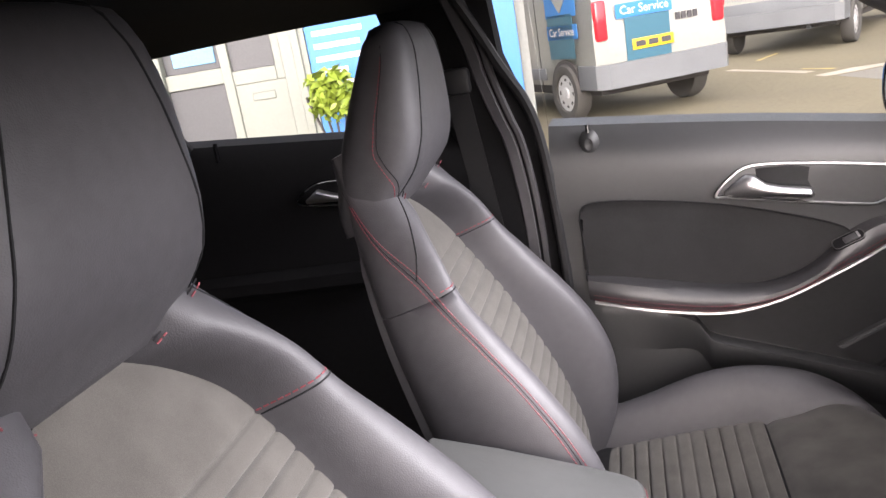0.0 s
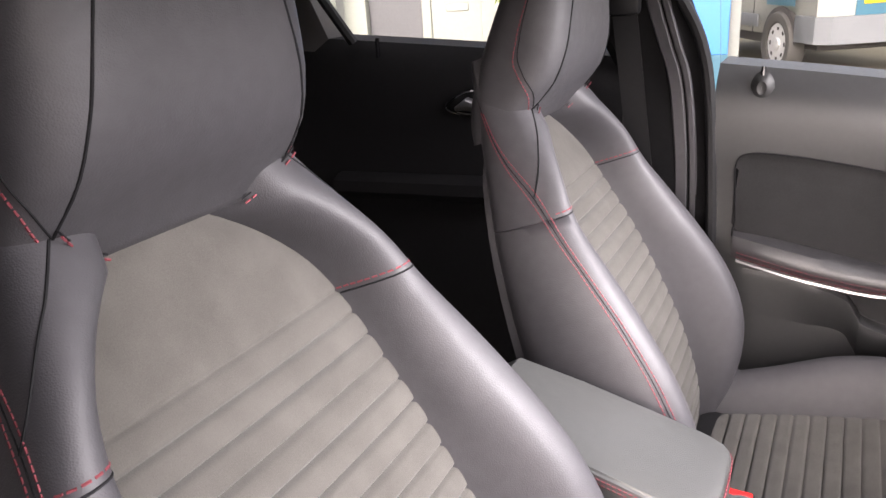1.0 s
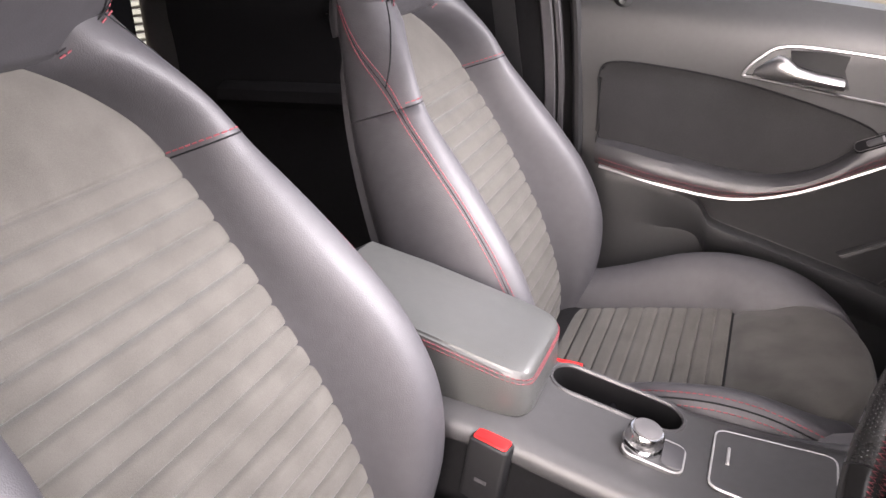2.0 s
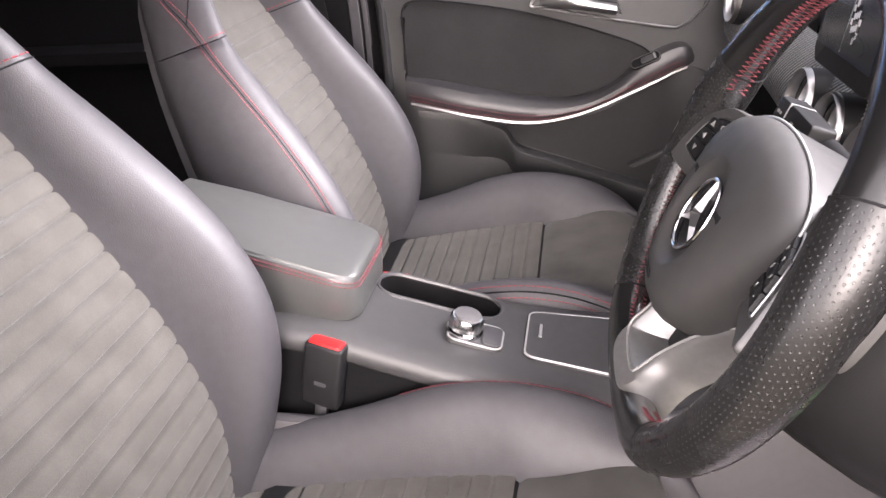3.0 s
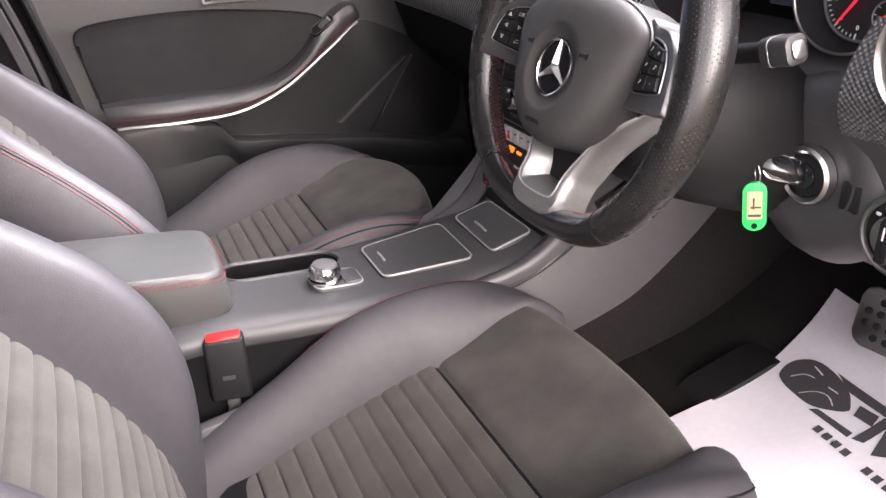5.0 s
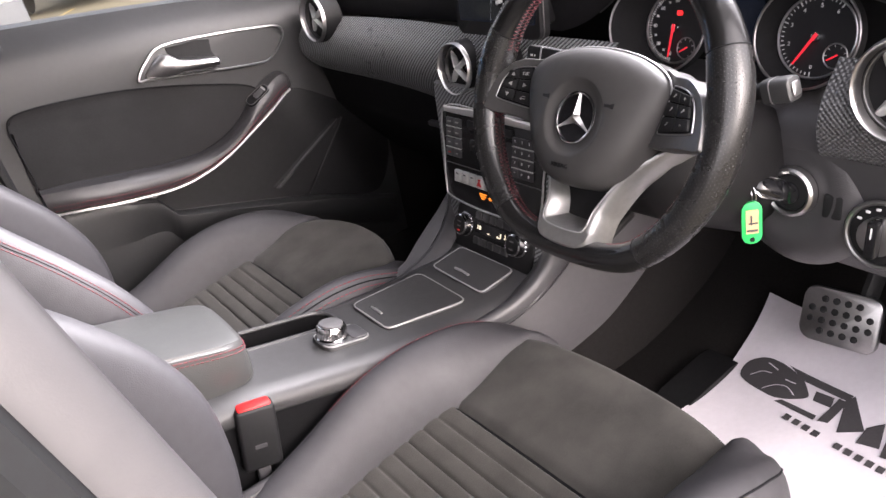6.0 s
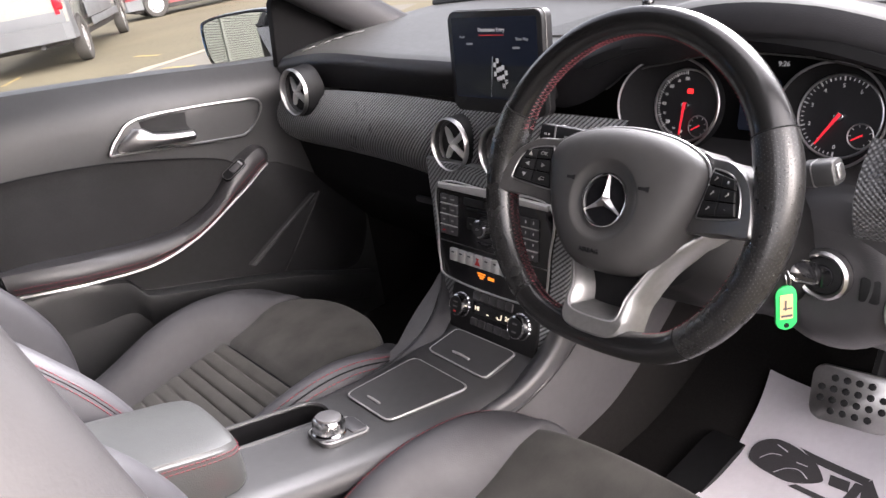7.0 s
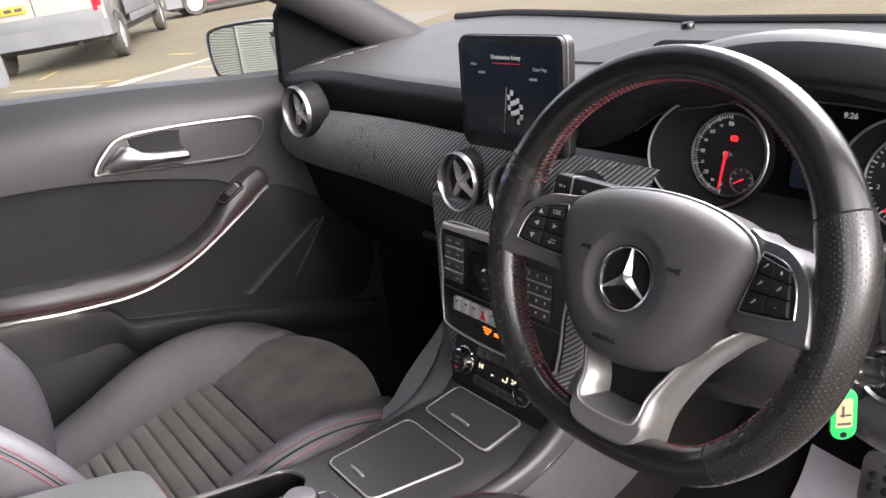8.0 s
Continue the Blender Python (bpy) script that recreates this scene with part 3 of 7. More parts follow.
# window switch
sw = Vector((0.040, 0.728 - arm_d(0.04) * 0.72, arm_z(0.04) + arm_h(0.04) * 0.97))
m = plane_pose(sw, (0.9, 0.0, 0.40), (-0.1, 0.7, 0.6))
part("switch_base", prism(rounded(0.060, 0.024, 0.010), 0.010, m @ pose(0, 0, 0.0014), 0.001), BLACK_AND_SHADE, door, "black window switch panel")
part("switch_edge", tube([m @ Vector((x, y, 0.0016)) for x, y in rounded(0.058, 0.022, 0.0095)], 0.0008, True, 6), SPOKE_GREY, door)
switch_key = part("window_switch", prism(rounded(0.030, 0.014, 0.004), 0.006, m @ pose(0.006, 0, 0.0036), 0.0015), SOFT_PLASTIC, door, "silver-edged window switch")
part("switch_tip", prism(rounded(0.004, 0.013, 0.0015), 0.002, m @ pose(0.019, 0, 0.0046), 0.0006), SILVER, switch_key, "bright tip of the switch")


# ---- left rear door, pillars, rails ----
rear_door = thing("rear_passenger_door", (-1.0, 0.78, 0.30), "black trimmed rear car door in shadow, closed", "car door")
# same trim as the front door; the rear cabin's shade is painted in
rd = door_skin(lambda u, z, v: 0.725 + (0.03 * ((v - 0.94) / 0.06) ** 2 if v > 0.94 else 0) - 0.012 * math.exp(-((z - 1.0) / 0.06) ** 2), -1.50, -0.67, 0.32, "inner_panel", "", BLACK_AND_SHADE, 24, 20)
rd.parent = rear_door
rd.matrix_parent_inverse = rear_door.matrix_world.inverted()
rings = []
for x in np.linspace(-1.36, -0.74, 24):
    z0 = 0.80 + 0.03 * (x + 1.0) + (0.09 * ((x + 0.9) / 0.16) ** 2 if x > -0.9 else 0)
    rings.append([Vector((x, 0.728 - a * 0.05, z0 + b * 0.05)) for a, b in ((0, 0), (0.8, 0), (1, 0.3), (0.9, 0.8), (0.5, 1), (0, 1.05))])
part("armrest", loft(rings), BLACK_AND_SHADE, rear_door)
rb = spline([(p_[0] - 0.12, 0, p_[1]) for p_ in ((-0.93, 1.0), (-0.90, 1.035), (-0.84, 1.045), (-0.70, 1.03), (-0.71, 0.975), (-0.80, 0.985))], 5, True)
part("handle_bezel", tube([p + Vector((0, 0.706, 0)) for p in rb], 0.003, True, 6), CHROME, rear_door, "silver handle surround")
part("handle_lever", loft([[Vector((x - 0.12, 0.70 - d * math.cos(a), z + h * math.sin(a))) for a in np.linspace(0, 6.283, 10, endpoint=False)] for x, z, h, d in ((-0.91, 1.005, 0.004, 0.004), (-0.88, 1.015, 0.015, 0.014), (-0.84, 1.008, 0.008, 0.018), (-0.77, 1.0, 0.006, 0.018))]), SILVER, rear_door)
c = Vector((-1.235, 0.735, 1.14))
part("lock_pin", tube([c + Vector((0, 0, -0.03)), c, c + Vector((0, 0.002, 0.012))], 0.005, sides=8), GLOSS_BLACK, rear_door)


def pillar(name, path, label, mat):
    """A roof pillar: sections (x, y, z, half length along the car, depth) from sill to roof."""
    rings = []
    for x, y, z, w, d in path:
        rings.append([Vector((x + a * w, y + b * d, z)) for a, b in ((-1, 1), (-1, 0.2), (-0.75, 0), (0.75, 0), (1, 0.2), (1, 1))])
    return tagged(part(name, loft(rings), mat), label, "pillar", kind="structure")


pillar("trim_1", [(-0.56, 0.74, 0.32, 0.085, 0.10), (-0.575, 0.73, 0.7, 0.078, 0.10), (-0.605, 0.722, 1.08, 0.082, 0.11), (-0.667, 0.665, 1.25, 0.098, 0.09), (-0.68, 0.585, 1.43, 0.110, 0.08)], "black plastic centre pillar trim beside the front seat", BLACK_AND_SHADE)
seal = spline([(-0.485, 0.728, 0.34), (-0.49, 0.724, 0.7), (-0.515, 0.722, 1.08), (-0.575, 0.66, 1.25), (-0.63, 0.585, 1.385)], 8)
tagged(part("trim_2", tube(seal, 0.011, sides=8), DARK_PLASTIC), "black rubber door seal along the pillar", "seal", kind="structure")
pillar("trim_3", [(-1.50, 0.74, 0.32, 0.12, 0.1), (-1.50, 0.735, 1.15, 0.12, 0.1), (-1.52, 0.66, 1.28, 0.14, 0.08), (-1.56, 0.58, 1.41, 0.16, 0.07)], "black rear pillar trim", SOFT_PLASTIC)
qp = [(-1.30, 0.735, 1.145), (-1.33, 0.67, 1.25), (-1.36, 0.60, 1.37)]
tagged(part("trim_4", tube(qp, 0.012, sides=8), DARK_PLASTIC), "thin black rear window divider bar", "window frame", kind="structure")
# pillar front lit by the window: that light is painted as grey strips
front_line = spline([(-0.545, 0.731, 0.70), (-0.548, 0.728, 0.90), (-0.5625, 0.7195, 1.057), (-0.582, 0.699, 1.137), (-0.600, 0.674, 1.214), (-0.608, 0.645, 1.278), (-0.630, 0.600, 1.37)], 6)
for num, x0, x1 in ((11, -0.021, 0.004), (12, 0.007, 0.021)):
    tagged(part("trim_%d" % num, loft([[p + Vector((a, b_, 0)) for a, b_ in ((x0, 0.012), (x0, -0.001), (x0 + 0.003, -0.004), (x1 - 0.003, -0.004), (x1, -0.001), (x1, 0.012))] for p in front_line]), HARD_PLASTIC), "passenger side centre pillar front, window light painted as grey", "pillar", kind="structure")
# centre pillar on the driver side: a pale rounded trim at its front edge, a rubber seal and the dark body behind
def leaning(z):
    """The front edge of the driver side pillar at height z."""
    return Vector((-0.520 - 0.241 * (z - 0.932), -0.748 + 0.088 * (z - 0.932) + 0.10 * max(0.0, z - 1.15), z))


def pillar_strip(section, z0=0.36, z1=1.40, n=16):
    return loft([[leaning(z) + Vector((a, b_, 0)) for a, b_ in section] for z in np.linspace(z0, z1, n)])


tagged(part("trim_5", pillar_strip([(-0.040, 0.030), (-0.012, 0.030), (-0.003, 0.022), (0.0, 0.010), (-0.001, 0.0), (-0.006, -0.008), (-0.014, -0.012), (-0.024, -0.013), (-0.040, -0.008)]), PILLAR_GREY), "smooth grey centre pillar trim on the driver side", "pillar", kind="structure")
tagged(part("trim_9", pillar_strip([(-0.023, -0.012), (-0.025, -0.020), (-0.033, -0.025), (-0.043, -0.023), (-0.048, -0.014), (-0.040, -0.006)]), RUBBER), "black rubber door seal beside the driver side pillar", "seal", kind="structure")
tagged(part("trim_10", pillar_strip([(-0.041, 0.028), (-0.044, -0.018), (-0.08, -0.030), (-0.17, -0.040), (-0.20, -0.036), (-0.20, 0.028)]), RUBBER), "dark centre pillar beside the driver door opening", "pillar", kind="structure")
# roof rail and windscreen pillar, left side
rail = spline([(-1.6, 0.575, 1.36), (-1.3, 0.60, 1.380), (-0.9, 0.625, 1.408), (-0.3, 0.63, 1.400), (0.0, 0.652, 1.318), (0.1, 0.664, 1.268), (0.25, 0.68, 1.188), (0.47, 0.70, 1.045), (0.6, 0.705, 0.96)], 8)
tagged(part("trim_6", tube(rail, lambda t: 0.03 + 0.018 * min(1, max(0, (t - 0.45) * 4)), sides=14), SOFT_PLASTIC), "grey plastic roof rail and windscreen pillar trim", "pillar", kind="structure")
rail = [Vector((p.x, -p.y, p.z)) for p in spline([(-1.6, 0.575, 1.385), (-0.9, 0.625, 1.405), (-0.3, 0.625, 1.405), (0.0, 0.65, 1.34), (0.25, 0.68, 1.20), (0.47, 0.71, 1.05), (0.6, 0.72, 0.96)], 8)]
tagged(part("trim_7", tube(rail, 0.03, sides=12), SOFT_PLASTIC), "grey plastic roof rail on the driver side", "pillar", kind="structure")
tagged(part("wall_rear", box(-1.66, 0, 0.85, 0.06, 1.5, 1.14, 0.02), HEADLINER), "dark lining closing the rear of the cabin", "wall", kind="structure")
tagged(part("wall_front", box(0.90, 0, 0.62, 0.05, 1.5, 0.74, 0.02), CARPET), "black carpeted bulkhead under the dashboard", "wall", kind="structure")
tagged(part("door_sill", box(-0.4, -0.77, 0.31, 2.3, 0.09, 0.07, 0.015), HARD_PLASTIC), "grey plastic sill under the driver door opening", "sill", kind="structure")
pane_top = curve([-0.50, -0.3, 0.0, 0.1, 0.25], [1.395, 1.390, 1.312, 1.262, 1.184])
pane = part("window_2", sheet(lambda u, v: Vector((u, 0.772 + (0.655 - 0.772) * v, BELT(u) - 0.004 + (pane_top(u) - BELT(u)) * v)), list(np.linspace(-0.50, 0.235, 10)), [0, 0.3, 0.6, 1.0], 0.004), GLASS)
pane.visible_shadow = False
tagged(pane, "clear side window of the passenger door", "window", kind="structure")
# unseen opaque panel, added to keep side light out of the rear cabin
tagged(part("window_1", sheet(lambda u, v: Vector((u, -0.755 + 0.13 * v, 1.10 + 0.30 * v)), list(np.linspace(-1.52, -0.76, 6)), [0, 0.3, 0.6, 1.0], 0.005), GLOSS_BLACK), "unseen opaque panel in the driver side rear window, blocks light", "window", kind="structure")
for sgn in (-1,):
    tagged(part("wall_side", box(-1.15, -0.77, 0.72, 0.75, 0.05, 0.76, 0.02), DARK_PLASTIC), "rear side lining on the driver side", "wall", kind="structure")
tagged(part("wall_kick", box(0.62, 0.775, 0.62, 0.56, 0.05, 0.64, 0.02), CARPET), "black footwell side lining", "wall", kind="structure")
tagged(part("wall_kick", box(0.62, -0.76, 0.62, 0.50, 0.05, 0.64, 0.02), CARPET), "black footwell side lining", "wall", kind="structure")


# ---- seats ----
def seat(name, yc, recline, pivot, label, pad_long, pad_bow):
    base = thing(name, (pivot[0] + 0.2, yc, 0.30), label, "car seat", group="front seats")
    sr, cr = math.sin(radians(recline)), math.cos(radians(recline))

    def B(s, y, n):
        return Vector((pivot[0] - s * sr + n * cr, yc + y, pivot[1] + s * cr + n * sr))
    wi = curve([-0.06, 0.0, 0.1, 0.23, 0.37, 0.47, 0.53, 0.56, 0.595, 0.625, 0.655, 0.680, 0.70, 0.74], [0.155, 0.160, 0.170, 0.174, 0.167, 0.164, 0.163, 0.158, 0.146, 0.124, 0.092, 0.054, 0.02, 0.004])
    W = curve([-0.06, 0.0, 0.1, 0.22, 0.35, 0.45, 0.55, 0.62, 0.70, 0.80], [0.222, 0.235, 0.255, 0.264, 0.258, 0.242, 0.212, 0.183, 0.152, 0.125])
    n0 = curve([-0.06, 0.0, 0.08, 0.2, 0.32, 0.42, 0.55, 0.66, 0.74], [0.0, 0.022, 0.050, 0.058, 0.048, 0.032, -0.002, -0.024, -0.035])
    crest = curve([-0.06, 0.0, 0.05, 0.12, 0.2, 0.30, 0.38, 0.47, 0.54, 0.60, 0.65, 0.74], [0.010, 0.045, 0.078, 0.120, 0.146, 0.142, 0.120, 0.088, 0.064, 0.055, 0.042, 0.012])
    thick = curve([-0.06, 0.1, 0.3, 0.41, 0.57, 0.70, 0.8], [0.09, 0.12, 0.115, 0.10, 0.06, 0.030, 0.010])

    def rib(s):
        """Sewn channels across the insert, smooth above."""
        if s > 0.570 or s < 0.0:
            return 0.0
        t = (s / 0.0265) % 1.0
        fade = min(1.0, 0.75 + (0.52 - s) / 0.30)
        return -0.0080 * fade * abs(2 * t - 1) ** 8 - 0.0022 * fade * (2 * t - 1) ** 2

    ss = list(np.linspace(-0.04, 0.571, 400)) + list(np.linspace(0.582, 0.765, 16))
    part("backrest_insert", sheet(lambda s, v: B(s, v * (wi(s) + 0.010), n0(s) + rib(s) * (1 - 0.75 * abs(v) ** 8) - 0.004 * abs(v) ** 8 - 0.004 * v * v), ss, list(np.linspace(-1, 1, 17)), -0.01), SUEDE, base, "grey suede-look insert with sewn cross channels", sharp=80)

    def ring_pts(s, sgn):
        w0, w1, n, t = wi(s), W(s), n0(s), thick(s)
        h = crest(s) - n
        wb = max(w0, w1 - 0.085)
        d = w1 - wb
        pts = [(w0 - 0.012, n - 0.035), (w0 - 0.003, n - 0.005), (wb + 0.05 * d, n + 0.50 * h), (wb + 0.22 * d, n + 0.88 * h), (wb + 0.48 * d, n + h), (wb + 0.75 * d, n + 0.95 * h), (wb + 0.93 * d, n + 0.67 * h), (w1, n + 0.22 * h - 0.008), (w1 - 0.002, n - 0.35 * t), (w1 - 0.010, n - 0.75 * t), (w1 - 0.035, n - t), (w0 - 0.012, n - t)]
        return [B(s, sgn * p.x, p.y) for p in spline([(p[0], p[1], 0) for p in pts], 3, True)]

    def on_ring(s, sgn, idx):
        r = ring_pts(s, sgn)
        i = int(idx)
        return r[i].lerp(r[i + 1], idx - i)
    seam_at = curve([-0.06, 0.1, 0.28, 0.45, 0.58, 0.66, 0.74], [16.6, 16.6, 16.6, 17.2, 19.2, 21.8, 24.5])
    SH = 0.553
    for sgn in (-1, 1):
        part("backrest_bolster", loft([ring_pts(s, sgn) for s in np.linspace(-0.06, SH - 0.001, 40)]), LEATHER, base, "black leather side bolster with red stitching", sharp=70)
        part("shoulder", loft([ring_pts(s, sgn) for s in np.linspace(SH + 0.001, 0.79, 18)]), LEATHER, base, "smooth black leather shoulder panel", sharp=70)
        part("shoulder_seam", tube([on_ring(SH, sgn, k) for k in np.linspace(3, 17.5, 24)], 0.0011, sides=6), SEAM, base)
        part("stitching", stitches([on_ring(SH + 0.006, sgn, k) for k in np.linspace(3, 17.5, 40)], radius=0.0011), THREAD, base, "red stitching")
        for off in (-0.55, 0.55):
            row = [on_ring(s, sgn, seam_at(s) + off * 0.9) for s in np.linspace(-0.03, 0.72, 70)]
            part("stitching", stitches(row, length=0.0046, gap=0.0016, radius=0.0010), THREAD, base, "red stitching")
        part("bolster_seam", tube([on_ring(s, sgn, seam_at(s)) for s in np.linspace(-0.04, 0.74, 70)], 0.0008, sides=6), SEAM, base)
        part("shoulder_crest_seam", tube([on_ring(s, sgn, 12.5 + (19.4 - 12.5) * (0.73 - s) / 0.145) for s in np.linspace(0.73, 0.585, 20)], 0.0012, sides=6), SEAM, base)
    part("back_shell", loft([[B(s, y * (W(s) - 0.02 - 0.05 * max(0.0, (s - 0.60) / 0.10) ** 2), -thick(s) + n0(s) + z) for y, z in ((-1, 0.02), (1, 0.02), (1.0, -0.003), (0.7, -0.02), (0, -0.026), (-0.7, -0.02), (-1.0, -0.003))] for s in np.linspace(-0.06, 0.70, 20)]), HARD_PLASTIC, base, "grey plastic rear shell")
    # headrest
    HS = [0.675, 0.700, 0.725, 0.765, 0.82, 0.875, 0.925, 0.957, 0.970]
    hw = curve(HS, [0.147, 0.147, 0.145, 0.142, 0.137, 0.128, 0.114, 0.096, 0.06])
    hf = curve(HS, [-0.005, 0.030, 0.066, 0.094, 0.113, 0.128, 0.135, 0.126, 0.108])
    hb = curve(HS, [-0.082, -0.082, -0.078, -0.060, -0.026, 0.012, 0.048, 0.073, 0.085])

    def head(s, a):
        """Point of the headrest at height s, at angle a from the front."""
        w, f, k = hw(s), hf(s), hb(s)
        mid, half = (f + k) / 2, (f - k) / 2
        c, d = math.cos(a), math.sin(a)
        e = 0.42
        return B(0.675 + 0.87 * (s - 0.675), w * math.copysign(abs(d) ** e, d), mid + half * math.copysign(abs(c) ** e, c) - 0.016 * abs(d) ** 5 * (c > 0))
    levels = [0.675, 0.681, 0.69, 0.702, 0.715, 0.73, 0.75, 0.775, 0.80, 0.83, 0.86, 0.89, 0.915, 0.935, 0.950, 0.962, 0.970]
    part("headrest", loft([[head(s, a) for a in np.linspace(0, 6.2832, 56, endpoint=False)] for s in levels]), LEATHER, base, "fixed black leather headrest", sharp=70)
    for sgn in (-1, 1):
        line = [head(s, sgn * math.asin(k ** (1 / 0.42))) for s, k in zip(np.linspace(0.690, 0.964, 26), np.linspace(0.84, 0.52, 26))]
        part("headrest_piping", tube(line, 0.0013, sides=6), SEAM, base)
        side_line = curve([0.703, 0.722, 0.741, 0.773, 0.82, 0.88, 0.935], [0.70, 1.0, 1.246, 1.47, 1.51, 1.46, 1.36])
        part("headrest_side_seam", tube([head(s, sgn * side_line(s)) for s in np.linspace(0.703, 0.935, 30)], 0.0009, sides=6), SEAM, base)
        part("headrest_stitching", stitches([head(s - 0.006, sgn * (side_line(s) + 0.03)) for s in np.linspace(0.709, 0.93, 60)], length=0.0046, gap=0.0016, radius=0.0010), THREAD, base, "red stitching")
        # short seam from the crossing down to the insert
        low = [head(0.707 - 0.030 * t, sgn * (0.71 - 0.52 * t)) for t in np.linspace(0, 1, 24)]
        part("headrest_seam", tube([p + Vector((0.005, 0, 0.001)) for p in low], 0.0009, sides=6), SEAM, base)
        part("headrest_stitching", stitches([p + Vector((0.0075, 0, -0.003)) for p in low], radius=0.0010), THREAD, base, "red stitching")

    # cushion
    CXS = [-0.54, -0.49, -0.40, -0.30, -0.20, -0.148, -0.08, 0.0, 0.05, 0.075, 0.09]
    cz = curve(CXS, [0.468, 0.472, 0.487, 0.505, 0.523, 0.534, 0.549, 0.562, 0.560, 0.550, 0.535])
    cw = curve([-0.54, -0.45, -0.36, -0.25, -0.17, -0.148, -0.02, 0.05, 0.09], [0.158, 0.172, 0.179, 0.180, 0.175, 0.170, 0.174, 0.172, 0.16])
    cW = curve([-0.54, -0.4, -0.2, -0.10, -0.03, 0.02, 0.045, 0.06], [0.240, 0.258, 0.268, 0.268, 0.262, 0.245, 0.225, 0.20])
    crest_z = curve([-0.54, -0.455, -0.357, -0.234, -0.14, -0.05, 0.01, 0.04, 0.06], [0.50, 0.53, 0.56, 0.603, 0.611, 0.592, 0.560, 0.535, 0.51])
    seam_x = -0.148

    def crib(x):
        t = ((x - seam_x) / 0.0265) % 1.0
        return -0.0050 * abs(2 * t - 1) ** 7 - 0.0020 * (2 * t - 1) ** 2
    part("cushion_insert", sheet(lambda x, v: (x, yc + v * (cw(x) + 0.008), cz(x) + crib(x) * (1 - 0.75 * abs(v) ** 8) - 0.004 * abs(v) ** 8), list(np.linspace(-0.54, seam_x - 0.001, 240)), list(np.linspace(-1, 1, 17)), 0.012), SUEDE, base, "grey suede-look insert with sewn cross channels", sharp=80)

    def pad(u, v):
        """The front pad: rounded at its rear seam, rolled down at the front."""
        k = max(0.0, (u - 0.86) / 0.14)
        x = seam_x + 0.003 + pad_long * (min(u, 0.86) + 0.10 * math.sin(k * math.pi / 2))
        rise = math.sin(min(1.0, u / 0.07) * math.pi / 2)
        x2 = x - pad_bow * abs(v) ** 2.2 * max(0.0, (u - 0.25) / 0.75)
        z = cz(min(x, 0.05)) - 0.005 + 0.008 * rise - 0.010 * abs(v) ** 6 - 0.11 * k * k
        return (x2, yc + v * (cw(min(x2, 0.05)) + 0.004), z)
    part("cushion_pad", sheet(pad, list(np.linspace(0, 1, 40)), list(np.linspace(-1, 1, 25)), 0.012), SUEDE_PAD, base, "smooth grey suede-look front pad", sharp=80)
    part("cushion_seam", tube([Vector((seam_x + 0.001, yc + v * cw(seam_x), cz(seam_x) - 0.0075 - 0.004 * v * v)) for v in np.linspace(-1, 1, 12)], 0.0032, sides=6), SEAM, base)

    def cush(x, sgn):
        w0, w1, z = cw(min(x, 0.05)), cW(x), min(cz(x), crest_z(x) + 0.01)
        h = crest_z(x) - z
        d = w1 - w0
        pts = [(w0 - 0.008, z - 0.05), (w0 - 0.003, z - 0.004), (w0 + 0.18 * d, z + 0.55 * h + 0.003), (w0 + 0.42 * d, z + h * 0.93), (w0 + 0.66 * d, z + h), (w0 + 0.88 * d, z + h - 0.016), (w1, z + h - 0.05), (w1, z - 0.09), (w1 - 0.012, 0.36), (w0, 0.36)]
        return [Vector((x, yc + sgn * p.x, p.y)) for p in spline([(p[0], p[1], 0) for p in pts], 3, True)]
    xs = list(np.linspace(-0.54, 0.0, 30)) + [0.015, 0.03, 0.042, 0.052, 0.058, 0.06]
    for sgn in (-1, 1):
        part("cushion_bolster", loft([cush(x, sgn) for x in xs]), LEATHER, base, "black leather thigh bolster with red stitching", sharp=70)
        for idx in (13, 15) if sgn * yc < 0 else ():
            part("stitching", stitches([cush(x, sgn)[idx] + Vector((0, 0, 0.0003)) for x in np.linspace(-0.30, 0.052, 60)], radius=0.0009), THREAD, base, "red stitching")
        part("bolster_seam", tube([cush(x, sgn)[14] for x in np.linspace(-0.50, 0.055, 50)], 0.0014, sides=6), SEAM, base)
        part("hinge_cover", box(-0.455, yc + sgn * 0.232, 0.488, 0.12, 0.024, 0.11, 0.012), TUNNEL_GREY, base, "pale grey plastic hinge cover")
        part("seat_rail", box(-0.20, yc + sgn * 0.20, 0.315, 0.55, 0.035, 0.03, 0.006), SILVER, base)
    part("cushion_base", box(-0.22, yc, 0.405, 0.50, 0.44, 0.15, 0.02), DARK_PLASTIC, base)
    return base


seat("driver_seat", -0.365, 20.0, (-0.515, 0.47), "black leather and grey suede sports seat, reclined", 0.190, 0.022)
seat("passenger_seat", 0.365, 18.0, (-0.485, 0.42), "black leather and grey suede sports seat, more upright", 0.232, 0.072)


def cut(ob, bm):
    """Takes a solid out of a mesh object."""
    me = bpy.data.meshes.new("cutter")
    bmesh.ops.recalc_face_normals(bm, faces=bm.faces)
    bm.to_mesh(me)
    bm.free()
    tool = new("cutter", me)
    tool.matrix_world = Matrix.Identity(4)
    mod = ob.modifiers.new("cut", "BOOLEAN")
    mod.object, mod.operation, mod.solver = tool, "DIFFERENCE", "EXACT"
    bpy.context.view_layer.update()
    res = bpy.data.meshes.new_from_object(ob.evaluated_get(bpy.context.evaluated_depsgraph_get()))
    ob.modifiers.clear()
    ob.data = res
    bpy.data.objects.remove(tool)
    bpy.data.meshes.remove(me)


